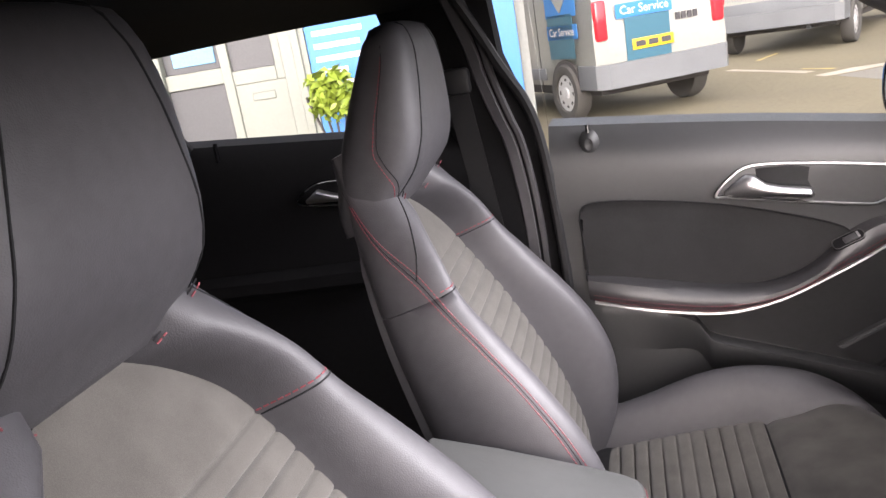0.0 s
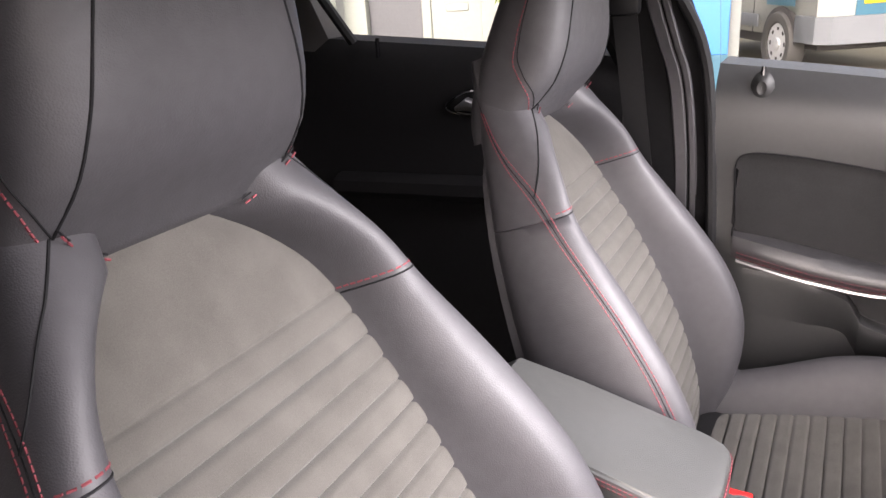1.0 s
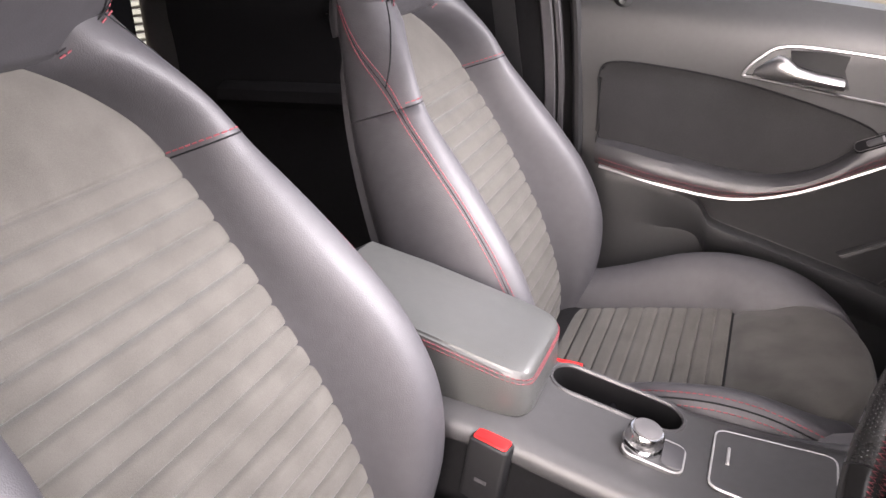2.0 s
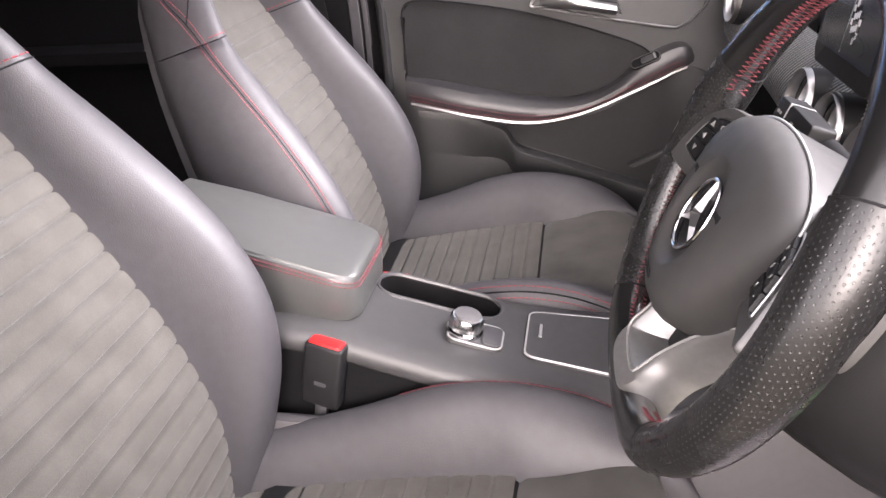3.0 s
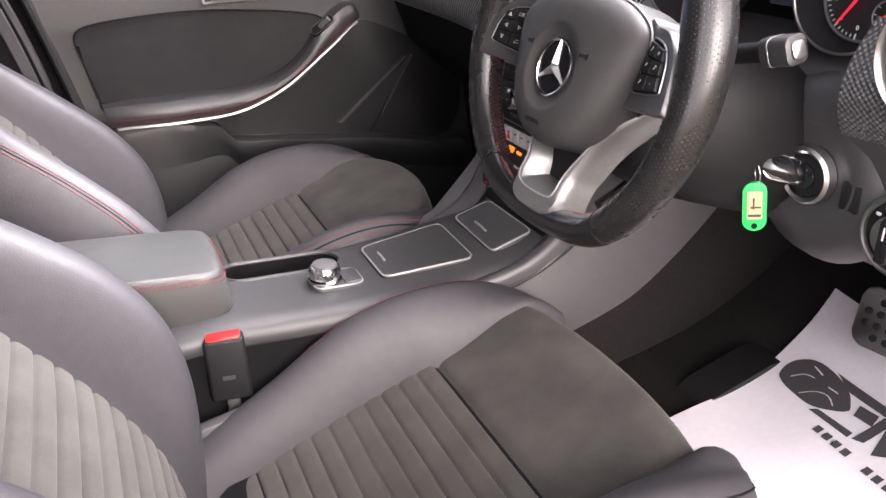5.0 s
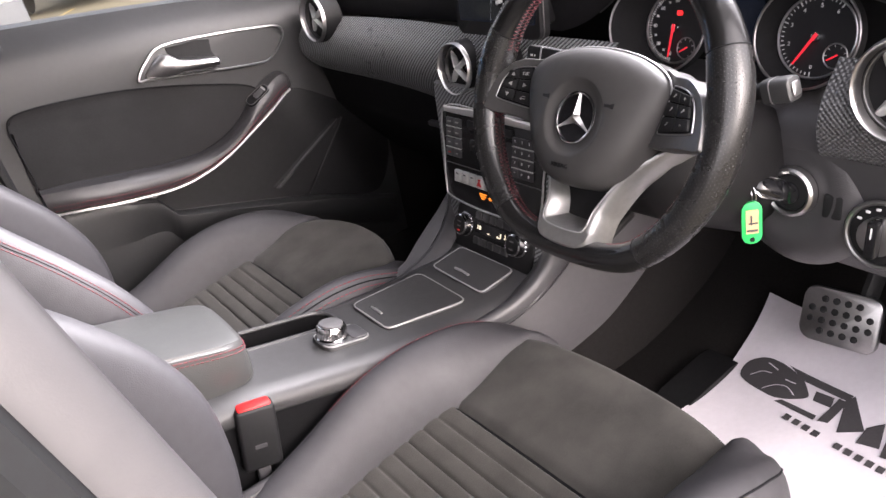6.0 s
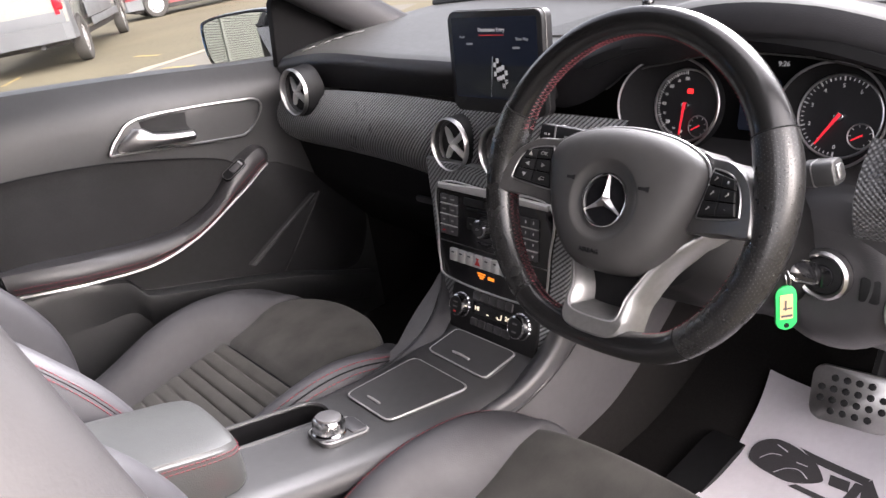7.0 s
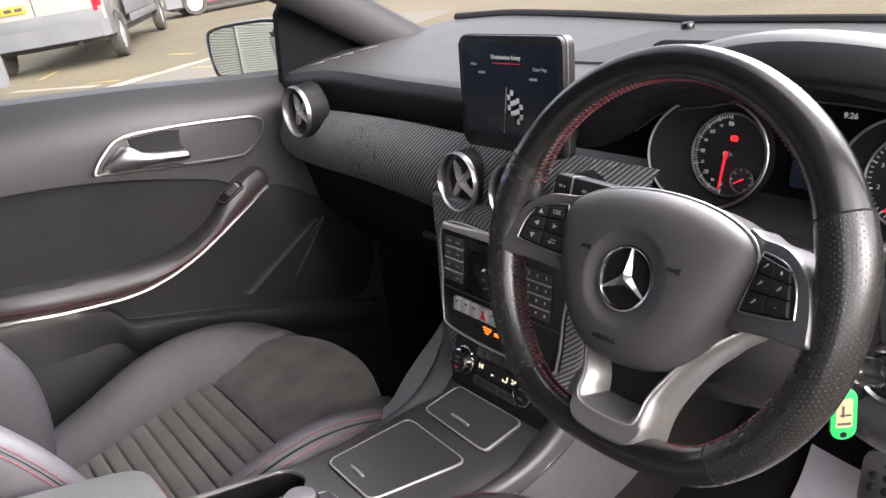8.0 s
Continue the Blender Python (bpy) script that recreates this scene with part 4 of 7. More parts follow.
# ---- centre console ----
console = thing("centre_console", (-0.1, 0.0, 0.30), "black centre console with cup holder and silver-edged lids", "car console")
con_z = curve([-0.52, -0.40, -0.30, -0.15, 0.0, 0.06, 0.12, 0.2, 0.4], [0.668, 0.655, 0.630, 0.599, 0.585, 0.584, 0.60, 0.62, 0.64])
con_w = curve([-0.52, -0.3, -0.1, 0.05, 0.15, 0.3, 0.5], [0.10, 0.102, 0.11, 0.12, 0.135, 0.16, 0.20])
CY = -0.008


def console_ring(x, first, last):
    z, w = con_z(x), con_w(x)
    side = [(w - 0.028, z), (w - 0.010, z - 0.004), (w, z - 0.012), (w + 0.003, z - 0.028), (w - 0.001, z - 0.034), (w - 0.006, z - 0.040), (w - 0.010, 0.46 if x > -0.12 else 0.42), (w - 0.008, 0.45 if x > -0.12 else 0.29)]
    side = side[first:last]
    return [Vector((x, CY + a, b)) for a, b in [(-p[0], p[1]) for p in side[::-1]] + side]


body = part("top_cover", loft([console_ring(x, 0, 5) for x in np.linspace(-0.52, 0.16, 36)]), CONSOLE_GREY, console, "grey soft-touch console top", sharp=50)
sides = part("body", loft([console_ring(x, 4, 8) for x in np.linspace(-0.52, 0.155, 36)]), DARK_PLASTIC, console, "black console side", sharp=50)
well = rounded(0.180, 0.060, 0.0295, 7)
slope = math.degrees(math.atan2(con_z(-0.2) - con_z(-0.36), 0.16))
m_well = pose(-0.275, 0.052, con_z(-0.275), 0, -slope, 0)
for piece in (body, sides):
    cut(piece, prism(well, 0.09, m_well @ pose(0, 0, 0.02)))
part("cup_holder_rim", tube([m_well @ Vector((x * 1.01, y * 1.03, 0.000)) for x, y in well], 0.0035, True, 6), SOFT_PLASTIC, console, "raised rim round the cup holder")
part("cup_holder_lining", loft([[m_well @ Vector((x * k, y * k, z)) for x, y in well] for k, z in ((0.995, 0.0), (0.97, -0.03), (0.93, -0.066), (0.5, -0.068), (0.02, -0.068))], True, False), BLACK_AND_SHADE, console, "black oval cup holder")
part("cup_divider", tube([m_well @ Vector((0.0, -0.03, -0.035)), m_well @ Vector((0.0, 0.03, -0.035))], 0.006, sides=8), GLOSS_BLACK, console)


def lid(name, corners, label):
    """A lid with a bright edge and a small grip, from its corners (rear left, front left, front right, rear right)."""
    cs = [Vector((*c, con_z(c[0]) + 0.002)) for c in corners]
    outline_ = []
    for i in range(4):
        a, b_, c = cs[i - 1], cs[i], cs[(i + 1) % 4]
        p, q = b_.lerp(a, 0.11), b_.lerp(c, 0.11)
        for t in np.linspace(0, 1, 5):
            outline_.append(p.lerp(b_, t).lerp(b_.lerp(q, t), t))
    low = [p + Vector((0, 0, -0.006)) for p in outline_]
    c0 = sum(outline_, Vector()) / len(outline_)
    inner = [c0.lerp(p, 0.98) + Vector((0, 0, 0.0025)) for p in outline_]
    lid_ = part(name, loft([low, outline_, inner]), CONSOLE_GREY, console, label)
    part("lid_edge", tube([p + Vector((0, 0, 0.0012)) for p in outline_], 0.0016, True, 6), BRIGHT_TRIM, lid_, "bright silver edge")
    a, b_ = cs[0].lerp(cs[3], 0.32), cs[0].lerp(cs[3], 0.60)
    off = (cs[1] - cs[0]).normalized() * 0.018 + Vector((0, 0, 0.003))
    part("lid_grip", tube([a + off, a.lerp(b_, 0.5) + off + Vector((0, 0, 0.0015)), b_ + off], 0.0022, sides=6), BRIGHT_TRIM, lid_, "small bright grip")
    return lid_


lid("tray_lid", ((-0.148, 0.058), (-0.006, 0.068), (-0.011, -0.072), (-0.149, -0.053)), "flat dark grey tray lid")
lid("front_lid", ((0.024, 0.071), (0.090, 0.069), (0.090, -0.073), (0.019, -0.073)), "flat dark grey front lid")

# armrest on the console
rings = []
for x, z0, z1, k in ((-0.66, 0.69, 0.775, 0.9), (-0.64, 0.675, 0.785, 1), (-0.55, 0.665, 0.766, 1), (-0.46, 0.655, 0.742, 1), (-0.41, 0.648, 0.728, 1), (-0.395, 0.648, 0.724, 0.995), (-0.382, 0.649, 0.720, 0.975), (-0.371, 0.650, 0.717, 0.93), (-0.364, 0.651, 0.714, 0.86), (-0.360, 0.653, 0.711, 0.76), (-0.3585, 0.658, 0.704, 0.66)):
    w, c = 0.082 * k, 0.006
    prof = [(-w + 0.006, z0), (-w, z0 + 0.008), (-w - 0.001, z1 - 0.016), (-w + 0.003, z1 - 0.006), (-w + 0.013, z1 - 0.001), (0, z1 + 0.002), (w - 0.013, z1 - 0.001), (w - 0.003, z1 - 0.006), (w + 0.001, z1 - 0.016), (w, z0 + 0.008), (w - 0.006, z0)]
    rings.append([Vector((x, c + p.x, p.y)) for p in spline([(a, b_, 0) for a, b_ in prof], 2)])
armrest = thing("console_armrest", (-0.48, 0.006, 0.645), "black leather armrest box with red stitched edge", "armrest")
part("cushion", loft(rings), ARM_LEATHER, armrest, "padded black leather lid")
for d in (0.0, 0.006):
    half = [(-0.62, 0.0830, 0.762), (-0.55, 0.0832, 0.748), (-0.46, 0.0832, 0.725), (-0.41, 0.0832, 0.711), (-0.386, 0.0812, 0.704), (-0.372, 0.0775, 0.700), (-0.362, 0.0690, 0.697), (-0.3585, 0.056, 0.6955), (-0.3575, 0.025, 0.695)]
    path = [Vector((x, 0.006 - y, z + d)) for x, y, z in half] + [Vector((x, 0.006 + y, z + d)) for x, y, z in half[::-1]]
    part("stitching", stitches(spline(path, 6), length=0.0045, gap=0.002, radius=0.0008), THREAD, armrest, "red stitching")

# rotary controller
kz = con_z(-0.231)
knob_m = pose(-0.231, -0.028, kz, 0, -slope, 0)
controller = thing("rotary_controller", (-0.231, -0.028, kz), "silver knurled rotary control knob", "control knob")
part("base_plate", prism(rounded(0.075, 0.056, 0.012, 5, 0.016, 0.0), 0.010, knob_m @ pose(0, 0, 0.006), 0.002), CONSOLE_GREY, controller, "grey base plate")
part("base_edge", tube([knob_m @ Vector((x, y, 0.0052)) for x, y in rounded(0.072, 0.053, 0.012, 5, 0.016, 0.0)], 0.0016, True, 6), BRIGHT_TRIM, controller, "bright edge of the base plate")
part("button", prism(rounded(0.026, 0.044, 0.006, 4, 0.038, 0.0), 0.004, knob_m @ pose(0, 0, 0.0085), 0.001), HARD_PLASTIC, controller, "grey push button")
prof = [(0.0245, 0.006), (0.0245, 0.010), (0.0220, 0.012), (0.0220, 0.026), (0.0200, 0.0295), (0.012, 0.0308), (0.001, 0.031)]
part("knob", loft([[knob_m @ Vector(((r + (0.0007 * (-1) ** i if 0.011 < z < 0.027 else 0)) * math.cos(a), (r + (0.0007 * (-1) ** i if 0.011 < z < 0.027 else 0)) * math.sin(a), z)) for i, a in enumerate(np.linspace(0, 6.2832, 64, endpoint=False))] for r, z in prof]), CHROME, controller, "bright knurled knob")
part("knob_cap", disc(0.0178, 0.003, knob_m @ pose(0, 0, 0.0325), 28, 0.001), HINGE_GREY, controller, "grey cap")


# ---- dashboard ----
dash = thing("dashboard", (0.45, 0.0, 0.60), "black leather-look dashboard with woven trim band", "dashboard")
top_edge = curve([-0.74, -0.60, -0.45, -0.365, -0.25, -0.12, 0.0, 0.3, 0.6, 0.74], [1.01, 1.05, 1.09, 1.095, 1.075, 1.025, 1.012, 1.012, 1.018, 1.004])
edge_x = curve([-0.74, -0.5, -0.365, -0.2, 0.0, 0.3, 0.6, 0.74], [0.24, 0.225, 0.215, 0.225, 0.235, 0.235, 0.23, 0.225])


def upper(y, t):
    """Upper pad: from the windscreen foot to the front edge and under it."""
    e, x = top_edge(y), edge_x(y)
    rise = 0.030 * min(1.0, max(0.0, (y - 0.15) / 0.45))
    deep = 0.025 + 0.014 * min(1.0, max(0.0, (-0.16 - y) / 0.10))
    if t < 0.7:
        k = t / 0.7
        foot_x = 0.80 - 0.22 * abs(y) ** 2.5
        xx = foot_x + (x + 0.03 - foot_x) * k
        zz = 1.0 + (e + 0.005 - 1.0) * k ** 1.5 + rise * (1 - k ** 3)
        return Vector((xx, y, zz))
    a = (t - 0.7) / 0.3
    over = min(1.0, max(0.0, (-0.09 - y) / 0.10))
    return Vector((x + 0.03 - 0.03 * math.sin(min(1, a * 2) * math.pi / 2) + (0.016 + 0.024 * over) * max(0, a - 0.5) * 2, y, e + 0.005 - deep * (1 - math.cos(min(1, a * 2) * math.pi / 2)) - (0.03 * over + max(0.03, e - 0.966) * (1 - over)) * max(0, a - 0.5) * 2))


# sheen on top and shade on the roll come from painted colour
part("upper_pad", sheet(upper, list(np.linspace(-0.74, 0.74, 60)), [0, 0.1, 0.2, 0.3, 0.4, 0.5, 0.6, 0.66, 0.7, 0.73, 0.76], 0.012), PAD_LIT, dash, "soft upper dash pad, pale sky sheen painted in")
part("pad_front", sheet(upper, list(np.linspace(-0.74, 0.74, 60)), [0.76, 0.78, 0.80, 0.82, 0.84, 0.86, 0.9, 0.95, 1.0], 0.012), PAD_SHADED, dash, "rolled front of the dash pad, shade painted in")

trim_top = curve([-0.74, -0.2, 0.08, 0.3, 0.5, 0.66, 0.74], [0.945, 0.945, 0.946, 0.952, 0.950, 0.944, 0.94])
trim_low = curve([-0.74, -0.2, 0.0, 0.14, 0.25, 0.4, 0.55, 0.66, 0.74], [0.83, 0.80, 0.785, 0.78, 0.80, 0.812, 0.816, 0.817, 0.82])


def band(y, t):
    """The woven trim band, bulging towards the seats."""
    z = trim_low(y) + (trim_top(y) - trim_low(y)) * t
    x = 0.252 - 0.062 * max(0.0, math.sin(math.pi * (0.12 + 0.83 * max(0.0, 1 - t)))) ** 0.8 - 0.008 * (1 - t)
    return Vector((x, y, z))


def ridged(y, t):
    """The band with its slanting ridges; y runs along a ridge as t grows."""
    along = y
    for _ in range(2):
        along = y - 0.95 * 1.1 * (trim_low(along) + (trim_top(along) - trim_low(along)) * t - 0.87)
    p = band(along, t)
    c = (p.y + 0.95 * 1.1 * p.z) / 0.0086
    k = min(1.0, max(0.0, (math.sin(c * 6.2832) + 0.75) / 1.3))
    return p + Vector((-0.0016 * k * k * (3 - 2 * k), 0, 0))


bm = sheet(ridged, list(np.linspace(-0.34, 0.84, 1180)), list(np.linspace(0, 1, 40)))
uvl = bm.loops.layers.uv.verify()
for f in bm.faces:
    for l in f.loops:
        l[uvl].uv = (l.vert.co.y, l.vert.co.z * 1.1)
bmesh.ops.delete(bm, geom=[f for f in bm.faces if not -0.22 < f.calc_center_median().y < 0.74 or any(math.hypot(f.calc_center_median().y - cy, f.calc_center_median().z - cz) < r for cy, cz, r in ((0.599, 0.953, 0.0455), (0.111, 0.890, 0.042), (-0.008, 0.890, 0.042), (-0.127, 0.890, 0.042)))], context="FACES")
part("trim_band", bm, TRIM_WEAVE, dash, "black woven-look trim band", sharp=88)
us = list(np.linspace(-0.74, -0.535, 16))
bm = sheet(band, us, list(np.linspace(0, 1.02, 18)), 0.01)
uvl = bm.loops.layers.uv.verify()
for f in bm.faces:
    for l in f.loops:
        l[uvl].uv = (l.vert.co.y, l.vert.co.z * 1.1)
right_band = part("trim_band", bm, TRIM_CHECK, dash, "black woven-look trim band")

low_pad = lambda y, t: Vector((0.225 + 0.02 * math.sin(t * 3.0) + 0.26 * max(0.0, t - 0.35) ** 1.3, y, trim_low(y) + 0.006 - 0.26 * t))
part("glovebox", sheet(low_pad, list(np.linspace(0.13, 0.735, 30)), list(np.linspace(0, 1, 18)), 0.012), BLACK_AND_SHADE, dash, "dark lower dash and glovebox")
part("glovebox_catch", box(0.228, 0.27, 0.745, 0.012, 0.07, 0.012, 0.004), HARD_PLASTIC, dash)
knee = lambda y, t: Vector((0.185 + 0.03 * t * t + 0.10 * max(0, t - 0.7), y, 0.86 - 0.17 * t + 0.10 * (0.365 + y) * 0.3))
part("knee_panel", sheet(knee, list(np.linspace(-0.735, -0.13, 30)), list(np.linspace(0, 1, 14)), 0.012), SOFT_PLASTIC, dash, "grey soft plastic panel under the wheel")
part("duct_panel", sheet(lambda y, t: Vector((0.30 + 0.45 * t, y, 0.70 - 0.08 * t)), [-0.735, -0.4, -0.13], [0, 0.5, 1], 0.01), DARK_PLASTIC, dash)
part("passenger_duct_panel", sheet(lambda y, t: Vector((0.40 + 0.4 * t, y, 0.56 + 0.02 * t)), [0.13, 0.4, 0.735], [0, 0.5, 1], 0.01), DARK_PLASTIC, dash)
# speaker grille and sensor on the dash top
part("speaker_grille", sheet(lambda y, t: upper(y, 0.12 + 0.36 * t) + Vector((0, 0, 0.004)), list(np.linspace(-0.10, 0.16, 12)), list(np.linspace(0, 1, 8)), 0.004), GRILLE_CLOTH, dash, "dark dash-top speaker grille")
part("light_sensor", disc(0.012, 0.01, Matrix.Translation(upper(0.12, 0.07) + Vector((0, 0, 0.012))), 20, 0.004), GLOSS_BLACK, dash, "small dark sensor dome")


def on_pad(x, y, lift=0.0):
    """A point of the dash top over the plan's x and y."""
    foot_x = 0.80 - 0.22 * abs(y) ** 2.5
    return upper(y, 0.7 * (foot_x - x) / (foot_x - edge_x(y) - 0.03)) + Vector((0, 0, lift))


slot_axis = Vector((0.876, -0.482, 0))
for along, half in ((0.0, 0.016), (0.036, 0.014), (0.066, 0.012), (0.105, 0.022)):
    centre = Vector((0.278, 0.672, 0)) + slot_axis * along
    oval = [centre + slot_axis * half * math.cos(a) + Vector((0.482, 0.876, 0)) * 0.0065 * math.sin(a) for a in np.linspace(0, 6.2832, 20, endpoint=False)]
    part("demister_slot", loft([[on_pad(p.x, p.y, h) for p in oval] for h in (-0.004, 0.0018)]), SEAM, dash, "dark demister slot")
    part("slot_edge", tube([on_pad(p.x, p.y, 0.0016) for p in oval], 0.0012, True, 6), PAD_LIT, dash)


# ---- air vents ----
def vent(place, radius, facing, group="air vents"):
    """A round jet-like vent: bright ring, dark barrel, four blades."""
    v = thing("air_vent", place, "round air vent with satin silver ring and cross blades", "air vent", group=group)
    z = Vector(facing).normalized()
    r = Vector((0, 0, 1)).cross(z).normalized()
    m = plane_pose(Vector(place) - z * 0.004, r, z.cross(r))
    def turned(prof_, sides=48, cap=False):
        return loft([[m @ Vector((radius * k * math.cos(a), radius * k * math.sin(a), h)) for a in np.linspace(0, 6.2832, sides, endpoint=False)] for k, h in prof_], True, cap)
    part("outer_ring", turned([(0.845, -0.004), (0.862, 0.003), (0.885, 0.0075), (0.915, 0.009), (0.945, 0.007), (0.968, 0.001)]), SILVER, v, "satin silver ring")
    part("inner_lip", turned([(0.775, -0.012), (0.79, -0.006), (0.81, -0.005), (0.825, -0.009), (0.846, -0.005)]), SPOKE_GREY, v, "dark grey inner lip")
    part("ring_skirt", turned([(0.967, 0.001), (0.985, -0.005), (0.99, -0.012), (1.01, -0.022), (1.06, -0.036)]), DARK_PLASTIC, v, "dark outer collar")
    part("barrel", turned([(0.777, -0.011), (0.77, -0.03), (0.74, -0.048), (0.05, -0.054)], 32, True), DARK_PLASTIC, v)
    part("inner_ring", ring(radius * 0.5, 0.0022, m @ pose(0, 0, -0.032), 28), DARK_PLASTIC, v)
    for q in range(4):
        a = radians(45 + 90 * q)
        rings_ = []
        for t, w, h in ((0.0, 0.10, 0.000), (0.12, 0.10, 0.000), (0.30, 0.105, -0.003), (0.55, 0.125, -0.007), (0.78, 0.150, -0.012)):
            c = Vector((math.cos(a), math.sin(a), 0)) * radius * t
            s = Vector((-math.sin(a), math.cos(a), 0)) * radius * w
            rings_.append([m @ (c + s * e + Vector((0, 0, h + dz))) for e, dz in ((-1, -0.006), (-0.25, 0.003), (0.05, 0.003), (1, -0.003), (0.2, -0.016))])
        part("blade", loft(rings_), KEY_SILVER, v, "satin silver blade", sharp=20)
    return v


vent((0.176, 0.599, 0.953), 0.0515, (-1, -0.05, 0.10))
vent((0.176, 0.111, 0.890), 0.047, (-1, 0.0, 0.16))
vent((0.176, -0.008, 0.890), 0.047, (-1, 0.0, 0.16))
vent((0.176, -0.127, 0.890), 0.047, (-1, 0.0, 0.16))
vent((0.175, -0.622, 0.940), 0.056, (-1, 0.05, 0.10))
cut(right_band, disc(0.050, 0.2, plane_pose((0.115, -0.622, 0.940), (0, -1, 0), (0.13, 0, 1)), 36))


# ---- radio and climate panels ----
radio = thing("radio_panel", (0.14, -0.005, 0.74), "gloss black radio panel with silver frame and keys", "car radio")
RM = plane_pose((0.137, 0.002, 0.750), (0, -1, 0), (0.22, 0, 1))
frame_pts = [(p.x, p.y) for p in spline([(-0.128, 0.082, 0), (0, 0.086, 0), (0.128, 0.082, 0), (0.130, 0.0, 0), (0.125, -0.058, 0), (0.108, -0.080, 0), (0, -0.086, 0), (-0.108, -0.080, 0), (-0.125, -0.058, 0), (-0.130, 0.0, 0)], 5, True)]
part("face", prism(frame_pts, 0.05, RM, 0.004), GLOSS_BLACK, radio, "gloss black face")
part("silver_frame", tube([RM @ Vector((x * 0.985, y * 0.985, 0.0012)) for x, y in frame_pts], 0.0017, True, 8), BRIGHT_TRIM, radio, "thin satin silver frame")
part("silver_bar", prism([(-0.124, 0.073), (0.124, 0.073), (0.126, 0.083), (0, 0.087), (-0.126, 0.083)], 0.008, RM @ pose(0, 0, 0.006), 0.003), KEY_SILVER, radio, "broad satin silver bar over the radio")
part("divider", prism(rounded(0.246, 0.0012, 0.0005), 0.002, RM @ pose(0, -0.0165, 0.0016)), SPOKE_GREY, radio, "thin silver line")
part("disc_slot", prism(rounded(0.118, 0.0045, 0.002), 0.003, RM @ pose(0.002, 0.0475, 0.0018), 0.001), SEAM, radio, "disc slot")
for x_, w_ in ((-0.038, 0.048), (0.022, 0.066)):
    part("slot_key", prism(rounded(w_, 0.0125, 0.002), 0.004, RM @ pose(x_, 0.0595, 0.0032), 0.001), DARK_PLASTIC, radio)
part("eject_mark", prism([(-0.003, -0.001), (0.003, -0.001), (0, 0.003)], 0.0008, RM @ pose(0.004, 0.0595, 0.0038)), PRINT_WHITE, radio)
for k in range(4):
    for j in range(2):
        part("key", prism(rounded(0.0205, 0.0135, 0.0015), 0.004, RM @ pose(-0.1105 + 0.0215 * j, 0.0575 - 0.0182 * k, 0.0032), 0.0008), HARD_PLASTIC, radio)
        part("key_mark", prism(rounded((0.010, 0.0085, 0.006, 0.005)[k], 0.0022, 0.0006), 0.001, RM @ pose(-0.1105 + 0.0215 * j, 0.0575 - 0.0182 * k, 0.0040)), KEY_MARK if k < 3 or j else RED_LENS, radio)
    if k < 3:
        part("key_line", prism(rounded(0.043, 0.0014, 0.0005), 0.003, RM @ pose(-0.0998, 0.0485 - 0.0182 * k, 0.0036)), KEY_SILVER, radio)
digits = ("1", "2", "3", "4", "5", "6", "7", "8", "9", "*", "0", "#")
for k in range(4):
    for j in range(3):
        mk = RM @ pose(0.064 + 0.0165 * j, 0.050 - 0.0172 * k, 0.0032)
        part("number_key", prism(rounded(0.0156, 0.0132, 0.0012), 0.004, mk, 0.0008), HARD_PLASTIC, radio)
        words("digit", digits[3 * k + j], 0.0062, mk @ pose(0, 0.001, 0.0006), PRINT_WHITE, radio)
    if k < 3:
        part("key_line", prism(rounded(0.049, 0.0014, 0.0005), 0.003, RM @ pose(0.0805, 0.0414 - 0.0172 * k, 0.0036)), KEY_SILVER, radio)
KX, KY = -0.010, 0.024
part("knob_socket", disc(0.0185, 0.004, RM @ pose(KX, KY, 0.0035), 30, 0.001), SEAM, radio)
part("volume_knob", loft([[RM @ Vector((KX + (r + (0.0005 * (-1) ** i if 0.004 < zz < 0.017 else 0)) * math.cos(a), KY + (r + (0.0005 * (-1) ** i if 0.004 < zz < 0.017 else 0)) * math.sin(a), zz)) for i, a in enumerate(np.linspace(0, 6.2832, 40, endpoint=False))] for r, zz in ((0.0165, 0.0), (0.0165, 0.005), (0.0155, 0.007), (0.0150, 0.016), (0.0125, 0.0185), (0.001, 0.0187))]), CHROME, radio, "chrome ringed volume knob")
part("knob_face", disc(0.0118, 0.002, RM @ pose(KX, KY, 0.0198), 24), GLOSS_BLACK, radio)
part("knob_mark", prism(rounded(0.0065, 0.0026, 0.0006), 0.001, RM @ pose(KX, KY, 0.0203)), HINGE_GREY, radio)
for sgn in (-1, 1):
    part("rocker_key", prism(rounded(0.022, 0.020, 0.003), 0.003, RM @ pose(KX + sgn * 0.033, KY, 0.0032), 0.001), DARK_PLASTIC, radio)
    part("rocker_mark", prism(rounded(0.006, 0.0024, 0.0006), 0.001, RM @ pose(KX + sgn * 0.033, KY, 0.0040)), HINGE_GREY, radio)
part("arrow_key", prism([(-0.020, 0.004), (0.020, 0.004), (0.006, -0.003), (-0.006, -0.003)], 0.003, RM @ pose(KX, KY - 0.030, 0.0032), 0.0008), DARK_PLASTIC, radio)
part("arrow_mark", prism(rounded(0.016, 0.0014, 0.0004), 0.001, RM @ pose(KX, KY - 0.0275, 0.0038)), HINGE_GREY, radio)
for k in range(8):
    part("switch", prism(rounded(0.0182, 0.0215, 0.002), 0.008, RM @ pose(-0.086 + 0.0205 * k, -0.036, 0.0055), 0.0022), KEY_SILVER, radio, "satin silver switch")
    part("switch_mark", prism(rounded(0.007, 0.0022, 0.0006), 0.0008, RM @ pose(-0.086 + 0.0205 * k, -0.031, 0.0060)), RED_LENS if k == 3 else HARD_PLASTIC, radio)
